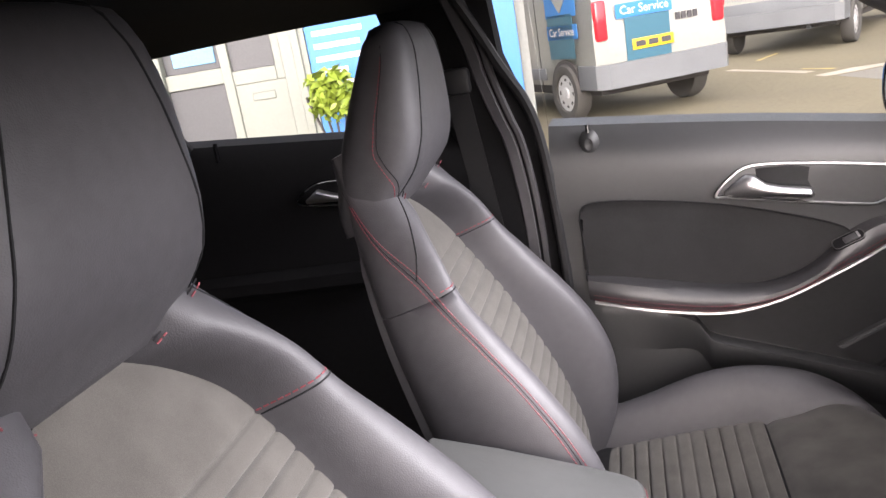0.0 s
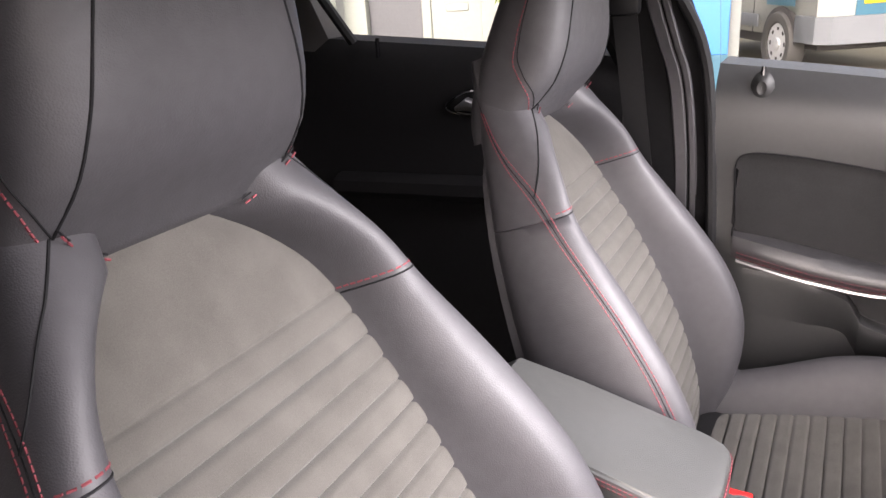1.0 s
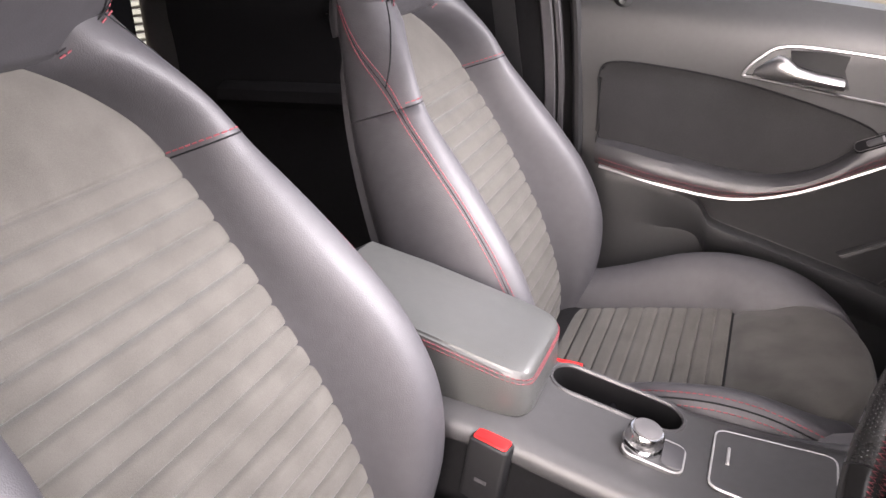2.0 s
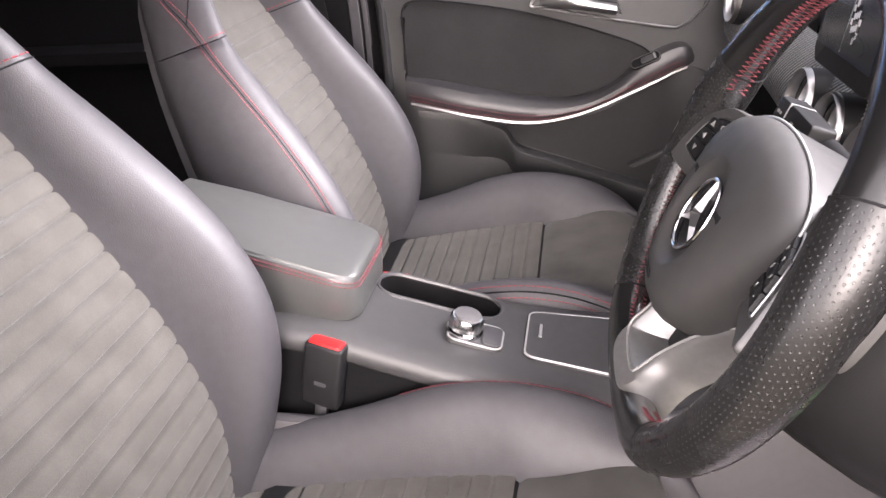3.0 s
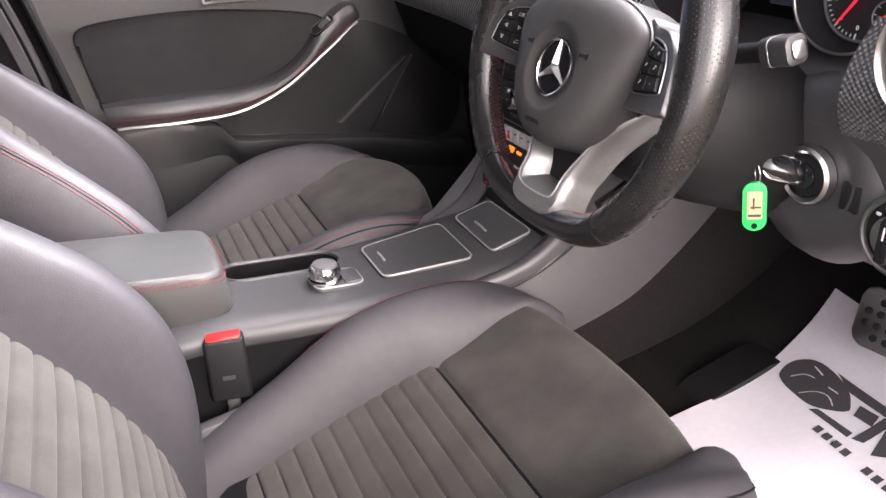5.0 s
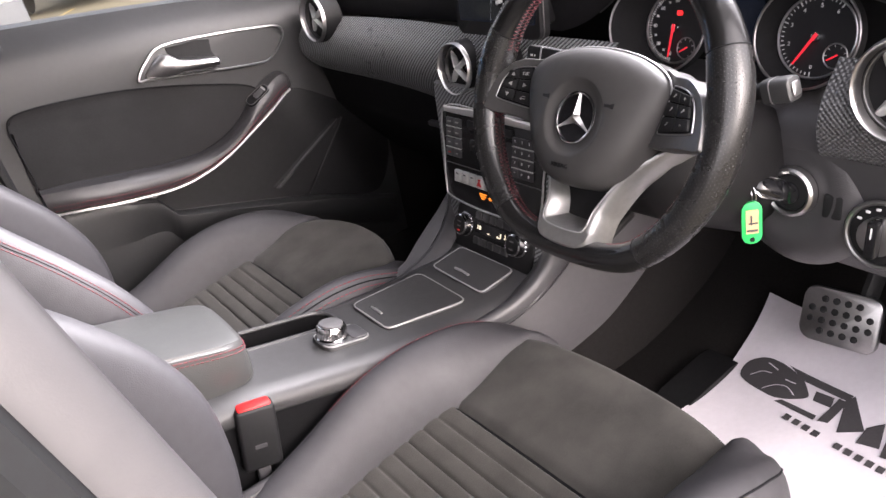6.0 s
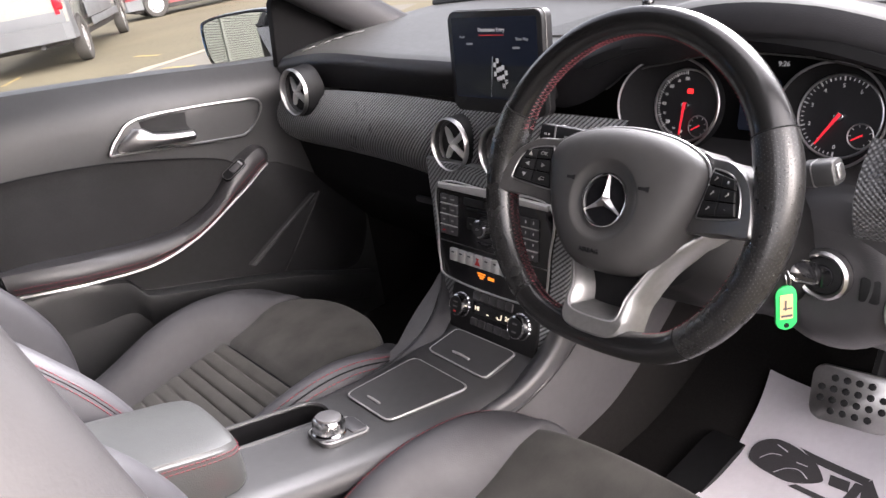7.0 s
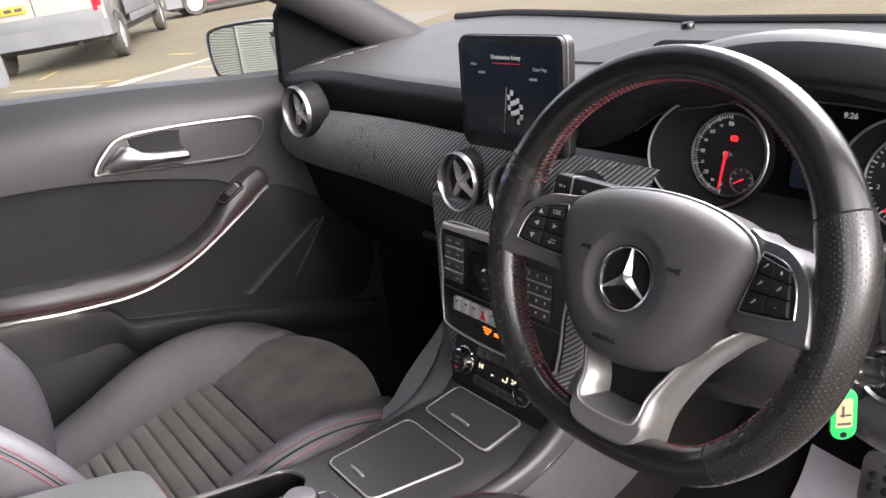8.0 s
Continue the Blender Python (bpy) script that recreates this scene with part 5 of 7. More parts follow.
part("hazard_mark", prism([(-0.0065, -0.005), (0.0065, -0.005), (0, 0.0065)], 0.0008, RM @ pose(-0.0245, -0.037, 0.0061)), RED_PLASTIC, radio, "red warning triangle")
ORANGE = material("amber_sign", (0.4, 0.12, 0.01), rough=0.5, glow=(1.0, 0.24, 0.02), glow_strength=0.7)
for k in range(3):
    part("lit_sign_bar", prism(rounded((0.019, 0.015, 0.008)[k], 0.0020, 0.0006), 0.0012, RM @ pose(-0.020, -0.056 - 0.0038 * k, 0.0012)), ORANGE, radio, "glowing amber writing")
part("lit_sign_key", prism(rounded(0.014, 0.005, 0.001), 0.0012, RM @ pose(0.003, -0.060, 0.0012)), ORANGE, radio)

climate = thing("climate_panel", (0.11, -0.015, 0.62), "black climate control panel with two round knobs", "climate control")
CM = plane_pose((0.108, -0.004, 0.628), (0, -1, 0), (0.38, 0, 1))
part("face", prism(rounded(0.205, 0.082, 0.012), 0.05, CM, 0.004), DARK_PLASTIC, climate, "satin black face")
part("display", prism(rounded(0.092, 0.020, 0.002), 0.002, CM @ pose(0, 0.008, 0.0012)), GLOSS_BLACK, climate, "gloss black display strip")
for sgn in (-1, 1):
    part("temperature_knob", loft([[CM @ Vector((sgn * 0.070 + (r + (0.0006 * (-1) ** i if 0.003 < zz < 0.016 else 0)) * math.cos(a), 0.006 + (r + (0.0006 * (-1) ** i if 0.003 < zz < 0.016 else 0)) * math.sin(a), zz)) for i, a in enumerate(np.linspace(0, 6.2832, 48, endpoint=False))] for r, zz in ((0.0215, 0.0), (0.0215, 0.004), (0.0195, 0.006), (0.0185, 0.016), (0.016, 0.018), (0.015, 0.017), (0.001, 0.017))]), CHROME, climate, "chrome edged knob")
    part("knob_face", disc(0.015, 0.003, CM @ pose(sgn * 0.070, 0.006, 0.0185), 24, 0.0008), DARK_PLASTIC, climate)
part("knob_mark", prism(rounded(0.007, 0.003, 0.001), 0.001, CM @ pose(-0.070, -0.004, 0.0192)), RED_PLASTIC, climate)
for x_ in (-0.070, 0.070):
    for y_ in (0.012, -0.001 if x_ > 0 else 0.004):
        part("knob_mark", prism(rounded(0.010, 0.0024, 0.0006), 0.001, CM @ pose(x_, y_, 0.0190)), HINGE_GREY, climate)
DISPLAY = material("pale_display_sign", (0.3, 0.3, 0.25), rough=0.5, glow=(1.0, 0.85, 0.6), glow_strength=0.6)
words("display_sign", "HI", 0.0100, CM @ pose(-0.034, 0.008, 0.0016), DISPLAY, climate)
words("display_sign", "24", 0.0100, CM @ pose(0.037, 0.008, 0.0016), DISPLAY, climate)
part("display_sign_bar", prism(rounded(0.0045, 0.0016, 0.0005), 0.001, CM @ pose(-0.008, 0.003, 0.0022)), DISPLAY, climate)
part("display_sign_bar", merge([prism(rounded(0.0080, 0.0014, 0.0004), 0.001, CM @ pose(0.019, 0.003, 0.0022)), prism(rounded(0.0016, 0.0070, 0.0004), 0.001, CM @ pose(0.0235, 0.0075, 0.0022)), prism(rounded(0.0016, 0.0030, 0.0004), 0.001, CM @ pose(0.0150, 0.0045, 0.0022))]), DISPLAY, climate)
for k in range(5):
    part("key", prism(rounded(0.0165, 0.014, 0.002), 0.006, CM @ pose(-0.038 + 0.019 * k, 0.029, 0.003), 0.001), SOFT_PLASTIC, climate)
    part("lower_key", prism(rounded(0.0165, 0.013, 0.002), 0.006, CM @ pose(-0.038 + 0.019 * k, -0.016, 0.003), 0.001), SOFT_PLASTIC, climate)
# woven surround of the stack and the flanks down to the tunnel
rings = []
for z, x, w_ in ((0.575, 0.092, 0.122), (0.62, 0.111, 0.130), (0.67, 0.125, 0.142), (0.71, 0.132, 0.152), (0.75, 0.140, 0.158), (0.79, 0.149, 0.164), (0.83, 0.158, 0.174), (0.86, 0.172, 0.190)):
    rings.append([Vector((x + dx, -0.005 + a * w_, z)) for a, dx in ((-1.0, 0.28), (-1.0, 0.016), (-0.985, 0.004), (-0.95, 0.0), (0.95, 0.0), (0.985, 0.004), (1.0, 0.016), (1.0, 0.28))])
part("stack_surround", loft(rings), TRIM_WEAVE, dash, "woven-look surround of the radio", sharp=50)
for sgn in (-1, 1):
    # flank: from the recess of the climate panel over a soft ridge down to a pale lower panel
    ridge = spline([(-0.10, sgn * 0.112, 0.583), (-0.02, sgn * 0.118, 0.580), (0.04, sgn * 0.126, 0.588), (0.085, sgn * 0.133, 0.611), (0.115, sgn * 0.139, 0.645), (0.130, sgn * 0.143, 0.685), (0.15, sgn * 0.147, 0.72)], 6)
    rows = []
    for i, p in enumerate(ridge):
        t = i / (len(ridge) - 1)
        s_ = Vector((0, sgn, 0))
        rows.append([p + Vector((0, CY, 0)) + v for v in (s_ * -0.034 + Vector((0.012 * t, 0, -0.020 + 0.012 * (1 - t))), s_ * -0.022 + Vector((0, 0, -0.008)), s_ * -0.010 + Vector((0, 0, -0.001)), s_ * -0.003, s_ * 0.003 + Vector((0.002, 0, -0.003)), s_ * 0.006 + Vector((0.006, 0, -0.010)), s_ * 0.007 + Vector((0.012, 0, -0.022)))])
    part("console_flank", loft(rows, False, False), SOFT_PLASTIC, console, "smooth grey flank of the centre stack", sharp=70)
    # pale side panel, its upper seam under the ridge, its lower edge sweeping up to the footwell
    top_ = spline([(-0.10, 0, 0.560), (-0.02, 0, 0.556), (0.05, 0, 0.563), (0.12, 0, 0.588), (0.20, 0, 0.640), (0.30, 0, 0.70), (0.40, 0, 0.73)], 5)
    low_ = spline([(-0.10, 0, 0.43), (-0.02, 0, 0.428), (0.08, 0, 0.443), (0.15, 0, 0.452), (0.22, 0, 0.470), (0.31, 0, 0.520), (0.40, 0, 0.585)], 5)
    rows = []
    for a_, b_ in zip(top_, low_):
        y0 = 0.128 + 0.07 * max(0.0, a_.x + 0.05) ** 1.0 * 0.6
        rows.append([Vector((a_.x + (b_.x - a_.x) * v, CY + sgn * (y0 + 0.012 * math.sin(v * 2.2)), a_.z + (b_.z - a_.z) * v)) for v in np.linspace(0, 1, 7)] + [Vector((b_.x, CY + sgn * (y0 - 0.02), b_.z - 0.006))])
    part("tunnel_panel", loft(rows, False, False), TUNNEL_GREY, console, "grey plastic tunnel side panel", sharp=60)
    part("panel_seam", tube([Vector((p.x, CY + sgn * (0.1285 + 0.042 * max(0.0, p.x + 0.05)), p.z)) for p in top_], 0.0016, False, 6), SEAM, console)
    # soft panel between ridge and seam, up to the dash
    rows = []
    for i, (r_, a_) in enumerate(zip([spline([(p.x, p.y, p.z) for p in ridge], 1)[min(len(ridge) - 1, int(round(k * (len(ridge) - 1) / (len(top_) - 1))))] for k in range(len(top_))], top_)):
        lo = Vector((a_.x, CY + sgn * (0.128 + 0.042 * max(0.0, a_.x + 0.05)), a_.z))
        hi = r_ + Vector((0.012, CY + sgn * 0.0065, -0.020))
        rows.append([hi.lerp(lo, v) + Vector((0, sgn * 0.003 * math.sin(v * math.pi), 0)) for v in np.linspace(0, 1, 5)])
    part("flank_side", loft(rows, False, False), SOFT_PLASTIC, console, "soft grey console side", sharp=60)
# narrow pale shelf beyond the ridge, towards the passenger's footwell
rows = []
for x, y, z, w_ in ((-0.03, 0.122, 0.572, 0.022), (0.02, 0.126, 0.576, 0.036), (0.06, 0.132, 0.592, 0.046), (0.09, 0.137, 0.612, 0.042), (0.115, 0.141, 0.640, 0.026), (0.130, 0.144, 0.668, 0.008)):
    rows.append([Vector((x, CY + y, z)), Vector((x, CY + y + w_ * 0.5, z + 0.001)), Vector((x, CY + y + w_, z - 0.003)), Vector((x + 0.006, CY + y + w_ + 0.003, z - 0.02))])
part("flank_shelf", loft(rows, False, False), HINGE_GREY, console, "pale grey plastic shelf beside the tunnel", sharp=60)
part("tunnel_core", box(0.34, -0.006, 0.40, 0.90, 0.20, 0.26, 0.03), CARPET, console)

# ---- screen ----
screen = thing("centre_screen", (0.185, -0.034, 0.96), "tablet-like display screen with thin silver edge, switched on", "screen")
SM = plane_pose((0.183, -0.019, 1.028), (0, -1, 0), (0.10, 0, 1))
part("case", prism(rounded(0.196, 0.148, 0.012, 6), 0.020, SM, 0.003), DARK_PLASTIC, screen, "gloss black case")
part("silver_edge", tube([SM @ Vector((x, y, -0.008)) for x, y in rounded(0.197, 0.149, 0.013, 6)], 0.0010, True, 8), SPOKE_GREY, screen, "thin silver edge")
LCD = material("dark_display", (0.006, 0.008, 0.014), (0.008, 0.010, 0.018), rough=0.15, scale=6, glow=(0.05, 0.07, 0.12), glow_strength=0.03)
LCD_WHITE = material("white_display_sign", (0.3, 0.3, 0.3), rough=0.4, glow=(0.9, 0.92, 0.95), glow_strength=0.10)
LCD_GREY = material("grey_display_sign", (0.1, 0.1, 0.1), rough=0.4, glow=(0.5, 0.55, 0.6), glow_strength=0.10)
LCD_RED = material("red_display_sign", (0.3, 0.01, 0.01), rough=0.4, glow=(0.8, 0.03, 0.05), glow_strength=0.25)
LCD_SCENE = material("dim_scene_display", (0.009, 0.011, 0.015), (0.007, 0.008, 0.012), rough=0.2, scale=10, glow=(0.20, 0.23, 0.24), glow_strength=0.012)
part("scene_field", prism(rounded(0.174, 0.046, 0.003, 4), 0.0008, SM @ pose(0, -0.026, 0.0011)), LCD_SCENE, screen, "dim grey road picture")
part("display", prism(rounded(0.178, 0.118, 0.004, 4), 0.001, SM @ pose(0, 0.006, 0.0006)), LCD, screen, "dark navigation page")
LCD_PALE = material("pale_field_display", (0.014, 0.016, 0.018), (0.010, 0.011, 0.014), rough=0.2, scale=10, glow=(0.45, 0.52, 0.50), glow_strength=0.008)
part("pale_field", prism([(0.052 * math.cos(a), 0.012 * math.sin(a)) for a in np.linspace(0, 6.2832, 28, endpoint=False)], 0.0006, SM @ pose(0.004, -0.036, 0.0016)), LCD_PALE, screen, "pale glow under the flag")
words("title", "Destination Entry", 0.0078, SM @ pose(-0.002, 0.047, 0.001), LCD_WHITE, screen)
words("menu_word", "View Map", 0.0062, SM @ pose(0.060, 0.034, 0.001), LCD_GREY, screen)
words("menu_word", "Mode", 0.0052, SM @ pose(-0.066, 0.037, 0.001), LCD_GREY, screen)
part("menu_bar", prism(rounded(0.014, 0.003, 0.001), 0.0006, SM @ pose(-0.050, 0.027, 0.0016)), LCD_GREY, screen)
part("menu_bar", prism(rounded(0.014, 0.003, 0.001), 0.0006, SM @ pose(0.048, 0.022, 0.0016)), LCD_GREY, screen)
part("underline", prism(rounded(0.052, 0.0008, 0.0003), 0.0006, SM @ pose(-0.002, 0.0395, 0.0012)), LCD_RED, screen)
part("flag_pole", prism(rounded(0.0012, 0.060, 0.0004), 0.0006, SM @ pose(-0.006, -0.020, 0.0016) @ pose(0, 0, 0, 0, 0, -8)), LCD_GREY, screen)
for i in range(5):
    for j in range(5):
        part("flag_square", prism([(-0.0028, -0.0034), (0.0028, -0.0034), (0.0028, 0.0034), (-0.0028, 0.0034)], 0.0006, SM @ pose(0.002 + 0.0056 * i, 0.004 - 0.0066 * j - 0.0028 * i + 0.002 * math.sin(i * 1.6), 0.0016)), LCD_WHITE if (i + j) % 2 else GLOSS_BLACK, screen)
part("bracket", box(0.215, -0.036, 0.985, 0.06, 0.10, 0.05, 0.01), DARK_PLASTIC, screen)


# ---- instrument cluster ----
cluster = thing("instrument_cluster", (0.30, -0.365, 0.90), "twin round dials in silver tubes under the dash hood", "instrument cluster")
DIAL = material("black_dial", (0.010, 0.010, 0.012), (0.014, 0.014, 0.016), rough=0.35, scale=30)
DIAL_WHITE = material("white_dial_mark", (0.55, 0.55, 0.55), rough=0.5, glow=(0.8, 0.8, 0.8), glow_strength=0.05)
NEEDLE = material("red_needle", (0.6, 0.02, 0.03), rough=0.4, glow=(0.9, 0.03, 0.05), glow_strength=0.35)
part("hood", sheet(lambda y, t: Vector((0.225 + 0.12 * t, y, 1.064 - 0.9 * (y + 0.365) ** 2 - 0.022 * t)), list(np.linspace(-0.58, -0.15, 20)), [0, 0.3, 0.6, 1.0], -0.012), DARK_PLASTIC, cluster, "matt black hood lining")
part("backing", box(0.325, -0.372, 0.95, 0.03, 0.46, 0.24, 0.01), BLACK_AND_SHADE, cluster)
part("lower_apron", sheet(lambda y, t: Vector((0.20 + 0.12 * t, y, 0.868 + 0.025 * t)), list(np.linspace(-0.58, -0.15, 8)), [0, 0.5, 1.0], 0.01), SOFT_PLASTIC, cluster)


def dial(cy, numbers, first, last, needle, small, lean):
    m = plane_pose((0.282, cy, 0.952), (0, -1, 0), (0.30, 0, 1))
    d = part("dial_face", disc(0.047, 0.004, m, 40), DIAL, cluster, "black dial face")
    shift, wide, deep, slant = lean
    lip = [Vector((shift + wide * math.cos(a), wide * math.sin(a), deep - slant * math.cos(a))) for a in np.linspace(0, 6.2832, 48, endpoint=False)]
    foot_ = [Vector((0.048 * math.cos(a), 0.048 * math.sin(a), -0.002)) for a in np.linspace(0, 6.2832, 48, endpoint=False)]
    part("tube", loft([[m @ (f_.lerp(l_, k) + Vector((0, 0, 0.004 * math.sin(k * math.pi)))) for f_, l_ in zip(foot_, lip)] for k in (0, 0.3, 0.6, 0.85, 1.0)] + [[m @ Vector((l_.x * 1.04, l_.y * 1.04, l_.z - 0.012)) for l_ in lip]], True, False), SEAM, cluster, "black funnel round the dial")
    part("tube_rim", tube([m @ l_ for l_ in lip], 0.0016, True, 8), SILVER, cluster, "silver dial rim")
    part("dial_ring", ring(0.0472, 0.0016, m @ pose(0, 0, 0.002), 48), SILVER, d, "thin silver ring")
    for k in range(len(numbers) * 5 - 4):
        a = radians(first + (last - first) * k / (len(numbers) * 5 - 5))
        long_ = 0.0055 if k % 5 == 0 else 0.0035
        part("tick", prism(rounded(0.0011 if k % 5 else 0.0016, long_, 0.0004, 2), 0.0006, m @ pose(0.0430 * math.cos(a), 0.0430 * math.sin(a), 0.0008) @ pose(0, 0, 0, 0, 0, math.degrees(a) - 90)), DIAL_WHITE, d)
    for k, word in enumerate(numbers):
        a = radians(first + (last - first) * k / (len(numbers) - 1))
        minor = len(word) == 2 and word[0] in "1357"
        words("dial_number", word, 0.0046 if minor else 0.0068, m @ pose(0.0348 * math.cos(a), 0.0348 * math.sin(a), 0.0006), DIAL_WHITE, d)
    a = radians(needle)
    part("needle", prism([(0.0019, -0.004), (-0.0019, -0.004), (-0.0010, 0.039), (0.0010, 0.039)], 0.001, m @ pose(0, 0, 0.0072) @ pose(0, 0, 0, 0, 0, needle - 90)), NEEDLE, d, "red needle")
    part("needle_hub", disc(0.0056, 0.005, m @ pose(0, 0, 0.0055), 20, 0.001), CHROME, d, "silver needle hub")
    ms = m @ pose(small[0], small[1], 0.0012)
    part("small_dial", disc(0.0140, 0.002, ms, 28), DIAL, d)
    part("small_dial_ring", ring(0.0140, 0.0009, ms, 28), SILVER, d)
    part("small_needle", prism([(0.0009, -0.003), (-0.0009, -0.003), (-0.0006, 0.011), (0.0006, 0.011)], 0.0008, ms @ pose(0, 0, 0.0012) @ pose(0, 0, 0, 0, 0, 120)), NEEDLE, d)
    for k in range(7):
        a = radians(-60 + 40 * k)
        part("small_tick", prism(rounded(0.0008, 0.003, 0.0003, 2), 0.0005, ms @ pose(0.0115 * math.cos(a), 0.0115 * math.sin(a), 0.0006) @ pose(0, 0, 0, 0, 0, math.degrees(a) - 90)), DIAL_WHITE, d)
    return d, m


d, m = dial(-0.272, ("0", "10", "20", "30", "40", "50", "60", "70", "80"), 264, 94, 266, (0.021, -0.026), (-0.0108, 0.0628, 0.029, 0.021))
WARN = material("red_warning_sign", (0.5, 0.01, 0.01), rough=0.4, glow=(1.0, 0.02, 0.02), glow_strength=1.1)
part("warning_sign", prism(rounded(0.0085, 0.006, 0.0015), 0.0008, m @ pose(0.004, 0.019, 0.0012)), WARN, d, "glowing red warning sign")
d, m = dial(-0.472, ("0", "1", "2", "3", "4", "5", "6"), 268, 55, 237, (0.026, -0.020), (-0.003, 0.0600, 0.022, 0.006))
sm = plane_pose((0.298, -0.365, 0.955), (0, -1, 0), (0.30, 0, 1))
part("trip_display", prism(rounded(0.050, 0.062, 0.004), 0.003, sm), LCD, cluster, "small dark trip display")
part("trip_field", prism(rounded(0.046, 0.026, 0.002), 0.001, sm @ pose(0, -0.020, 0.0012)), LCD, cluster)
words("clock_sign", "9:26", 0.0082, plane_pose((0.262, -0.417, 1.016), (0, -1, 0), (0.3, 0, 1)), LCD_WHITE, cluster)

part("hood_edge", tube([upper(y, 1.0) + Vector((-0.004, 0, -0.001)) for y in np.linspace(-0.60, -0.16, 30)], 0.0012, False, 6), SPOKE_GREY, cluster, "thin edge line of the hood")
part("lens_edge", tube(spline([(0.262, -0.335, 1.030), (0.262, -0.38, 1.035), (0.262, -0.42, 1.032), (0.262, -0.452, 1.024)], 6), 0.0009, False, 6), SPOKE_GREY, cluster, "thin edge of the display window")

# ---- steering wheel ----
wheel = thing("steering_wheel", (0.012, -0.363, 0.93), "flat-bottomed leather steering wheel with silver spokes", "steering wheel")
tl = radians(29)
WM = plane_pose((0.009, -0.366, 0.932), (0, -1, 0), (math.sin(tl), 0, math.cos(tl)))
RW = plane_pose((0.016, -0.366, 0.9438), (0.015, -1, 0), (math.sin(radians(22.4)), -0.0105, math.cos(radians(22.4))))


def rim_line(a):
    """The rim's middle line: round, with a flat foot."""
    r = 0.1743
    x, y = r * math.cos(a), r * math.sin(a)
    lowest = -0.1723
    if y < lowest + 0.03:
        t = (lowest + 0.03 - y)
        y = lowest + 0.03 - 0.03 * (1 - math.exp(-t / 0.03))
    return Vector((x, y, 0))


def rim_r(a):
    """The rim's thickness: thin at the top, full at the grips, with thumb rests above the spokes."""
    k = math.cos(a) ** 2
    high = math.degrees(math.atan2(math.sin(a), abs(math.cos(a))))
    return 0.0150 + 0.0046 * k + 0.0022 * math.exp(-((high - 16) / 12) ** 2)


def rim_piece(a0, a1, mat, label, fat=1.0):
    rings_ = []
    for a in np.linspace(radians(a0), radians(a1), max(8, int(abs(a1 - a0) / 3))):
        p = rim_line(a)
        q = (rim_line(a + 0.01) - rim_line(a - 0.01)).normalized()
        out_ = Vector((q.y, -q.x, 0))
        rr = rim_r(a) * fat
        lean = -0.45 * (rim_r(a) - 0.0150)
        rings_.append([RW @ (p + out_ * (rr * math.cos(t) + lean) + Vector((0, 0, 1)) * rr * 1.06 * math.sin(t)) for t in np.linspace(0, 6.2832, 24, endpoint=False)])
    return part("rim", loft(rings_, True, True), mat, wheel, label, sharp=60)


def rim_at(a, t, r):
    """A point of the rim's skin: a round the wheel, t round the bar (0 outside, 90 degrees in front)."""
    p = rim_line(a)
    q = (rim_line(a + 0.01) - rim_line(a - 0.01)).normalized()
    rr = rim_r(a) * r
    return RW @ (p + Vector((q.y, -q.x, 0)) * (rr * math.cos(t) - 0.45 * (rim_r(a) - 0.0150)) + Vector((0, 0, 1.06 * rr * math.sin(t))))


rim_piece(25, 155, WHEEL_LEATHER, "smooth black leather rim")
rim_piece(-53, 24.5, PERFORATED, "perforated black leather grip", 1.01)
rim_piece(155.5, 232, PERFORATED, "perforated black leather grip", 1.01)
rim_piece(232.5, 306.5, WHEEL_LEATHER, "smooth black leather rim foot", 1.02)
for a in (24.7, 155.2, 232.2, 306.8):
    part("rim_seam", tube([rim_at(radians(a), t, 1.0) for t in np.linspace(0, 6.2832, 20, endpoint=False)], 0.0009, True, 5), SEAM, wheel)
for a0, a1 in ((20, 160), (190, 251), (291, 350)):
    n_ = int((a1 - a0) / 1.75)
    for ph in (0, 1):
        zig = [rim_at(radians(a0 + (a1 - a0) * i / n_), math.pi - (-0.42 if (i + ph) % 2 else 0.30), 1.035) for i in range(n_ + 1)]
        part("rim_stitching", tube(zig, 0.0008, False, 5), THREAD, wheel, "red cross stitching")

# hub
hub_out = [(p.x, p.y) for p in spline([(-0.096, 0.050, 0), (-0.078, 0.064, 0), (-0.045, 0.0745, 0), (0, 0.0785, 0), (0.045, 0.0745, 0), (0.078, 0.064, 0), (0.096, 0.050, 0), (0.0985, 0.030, 0), (0.087, -0.006, 0), (0.071, -0.038, 0), (0.050, -0.0625, 0), (0.03, -0.0735, 0), (0, -0.077, 0), (-0.03, -0.0735, 0), (-0.050, -0.0625, 0), (-0.071, -0.038, 0), (-0.087, -0.006, 0), (-0.0985, 0.030, 0)], 5, True)]


def hub_ring(k, r, zz):
    """A line round the hub: its outline at k = 1, a circle of radius r at k = 0."""
    out = []
    for x, y in hub_out:
        a = math.atan2(y + 0.0015, x)
        out.append(WM @ Vector((x * k + (1 - k) * r * math.cos(a), y * k + (1 - k) * (r * math.sin(a) - 0.0015), zz)))
    return out


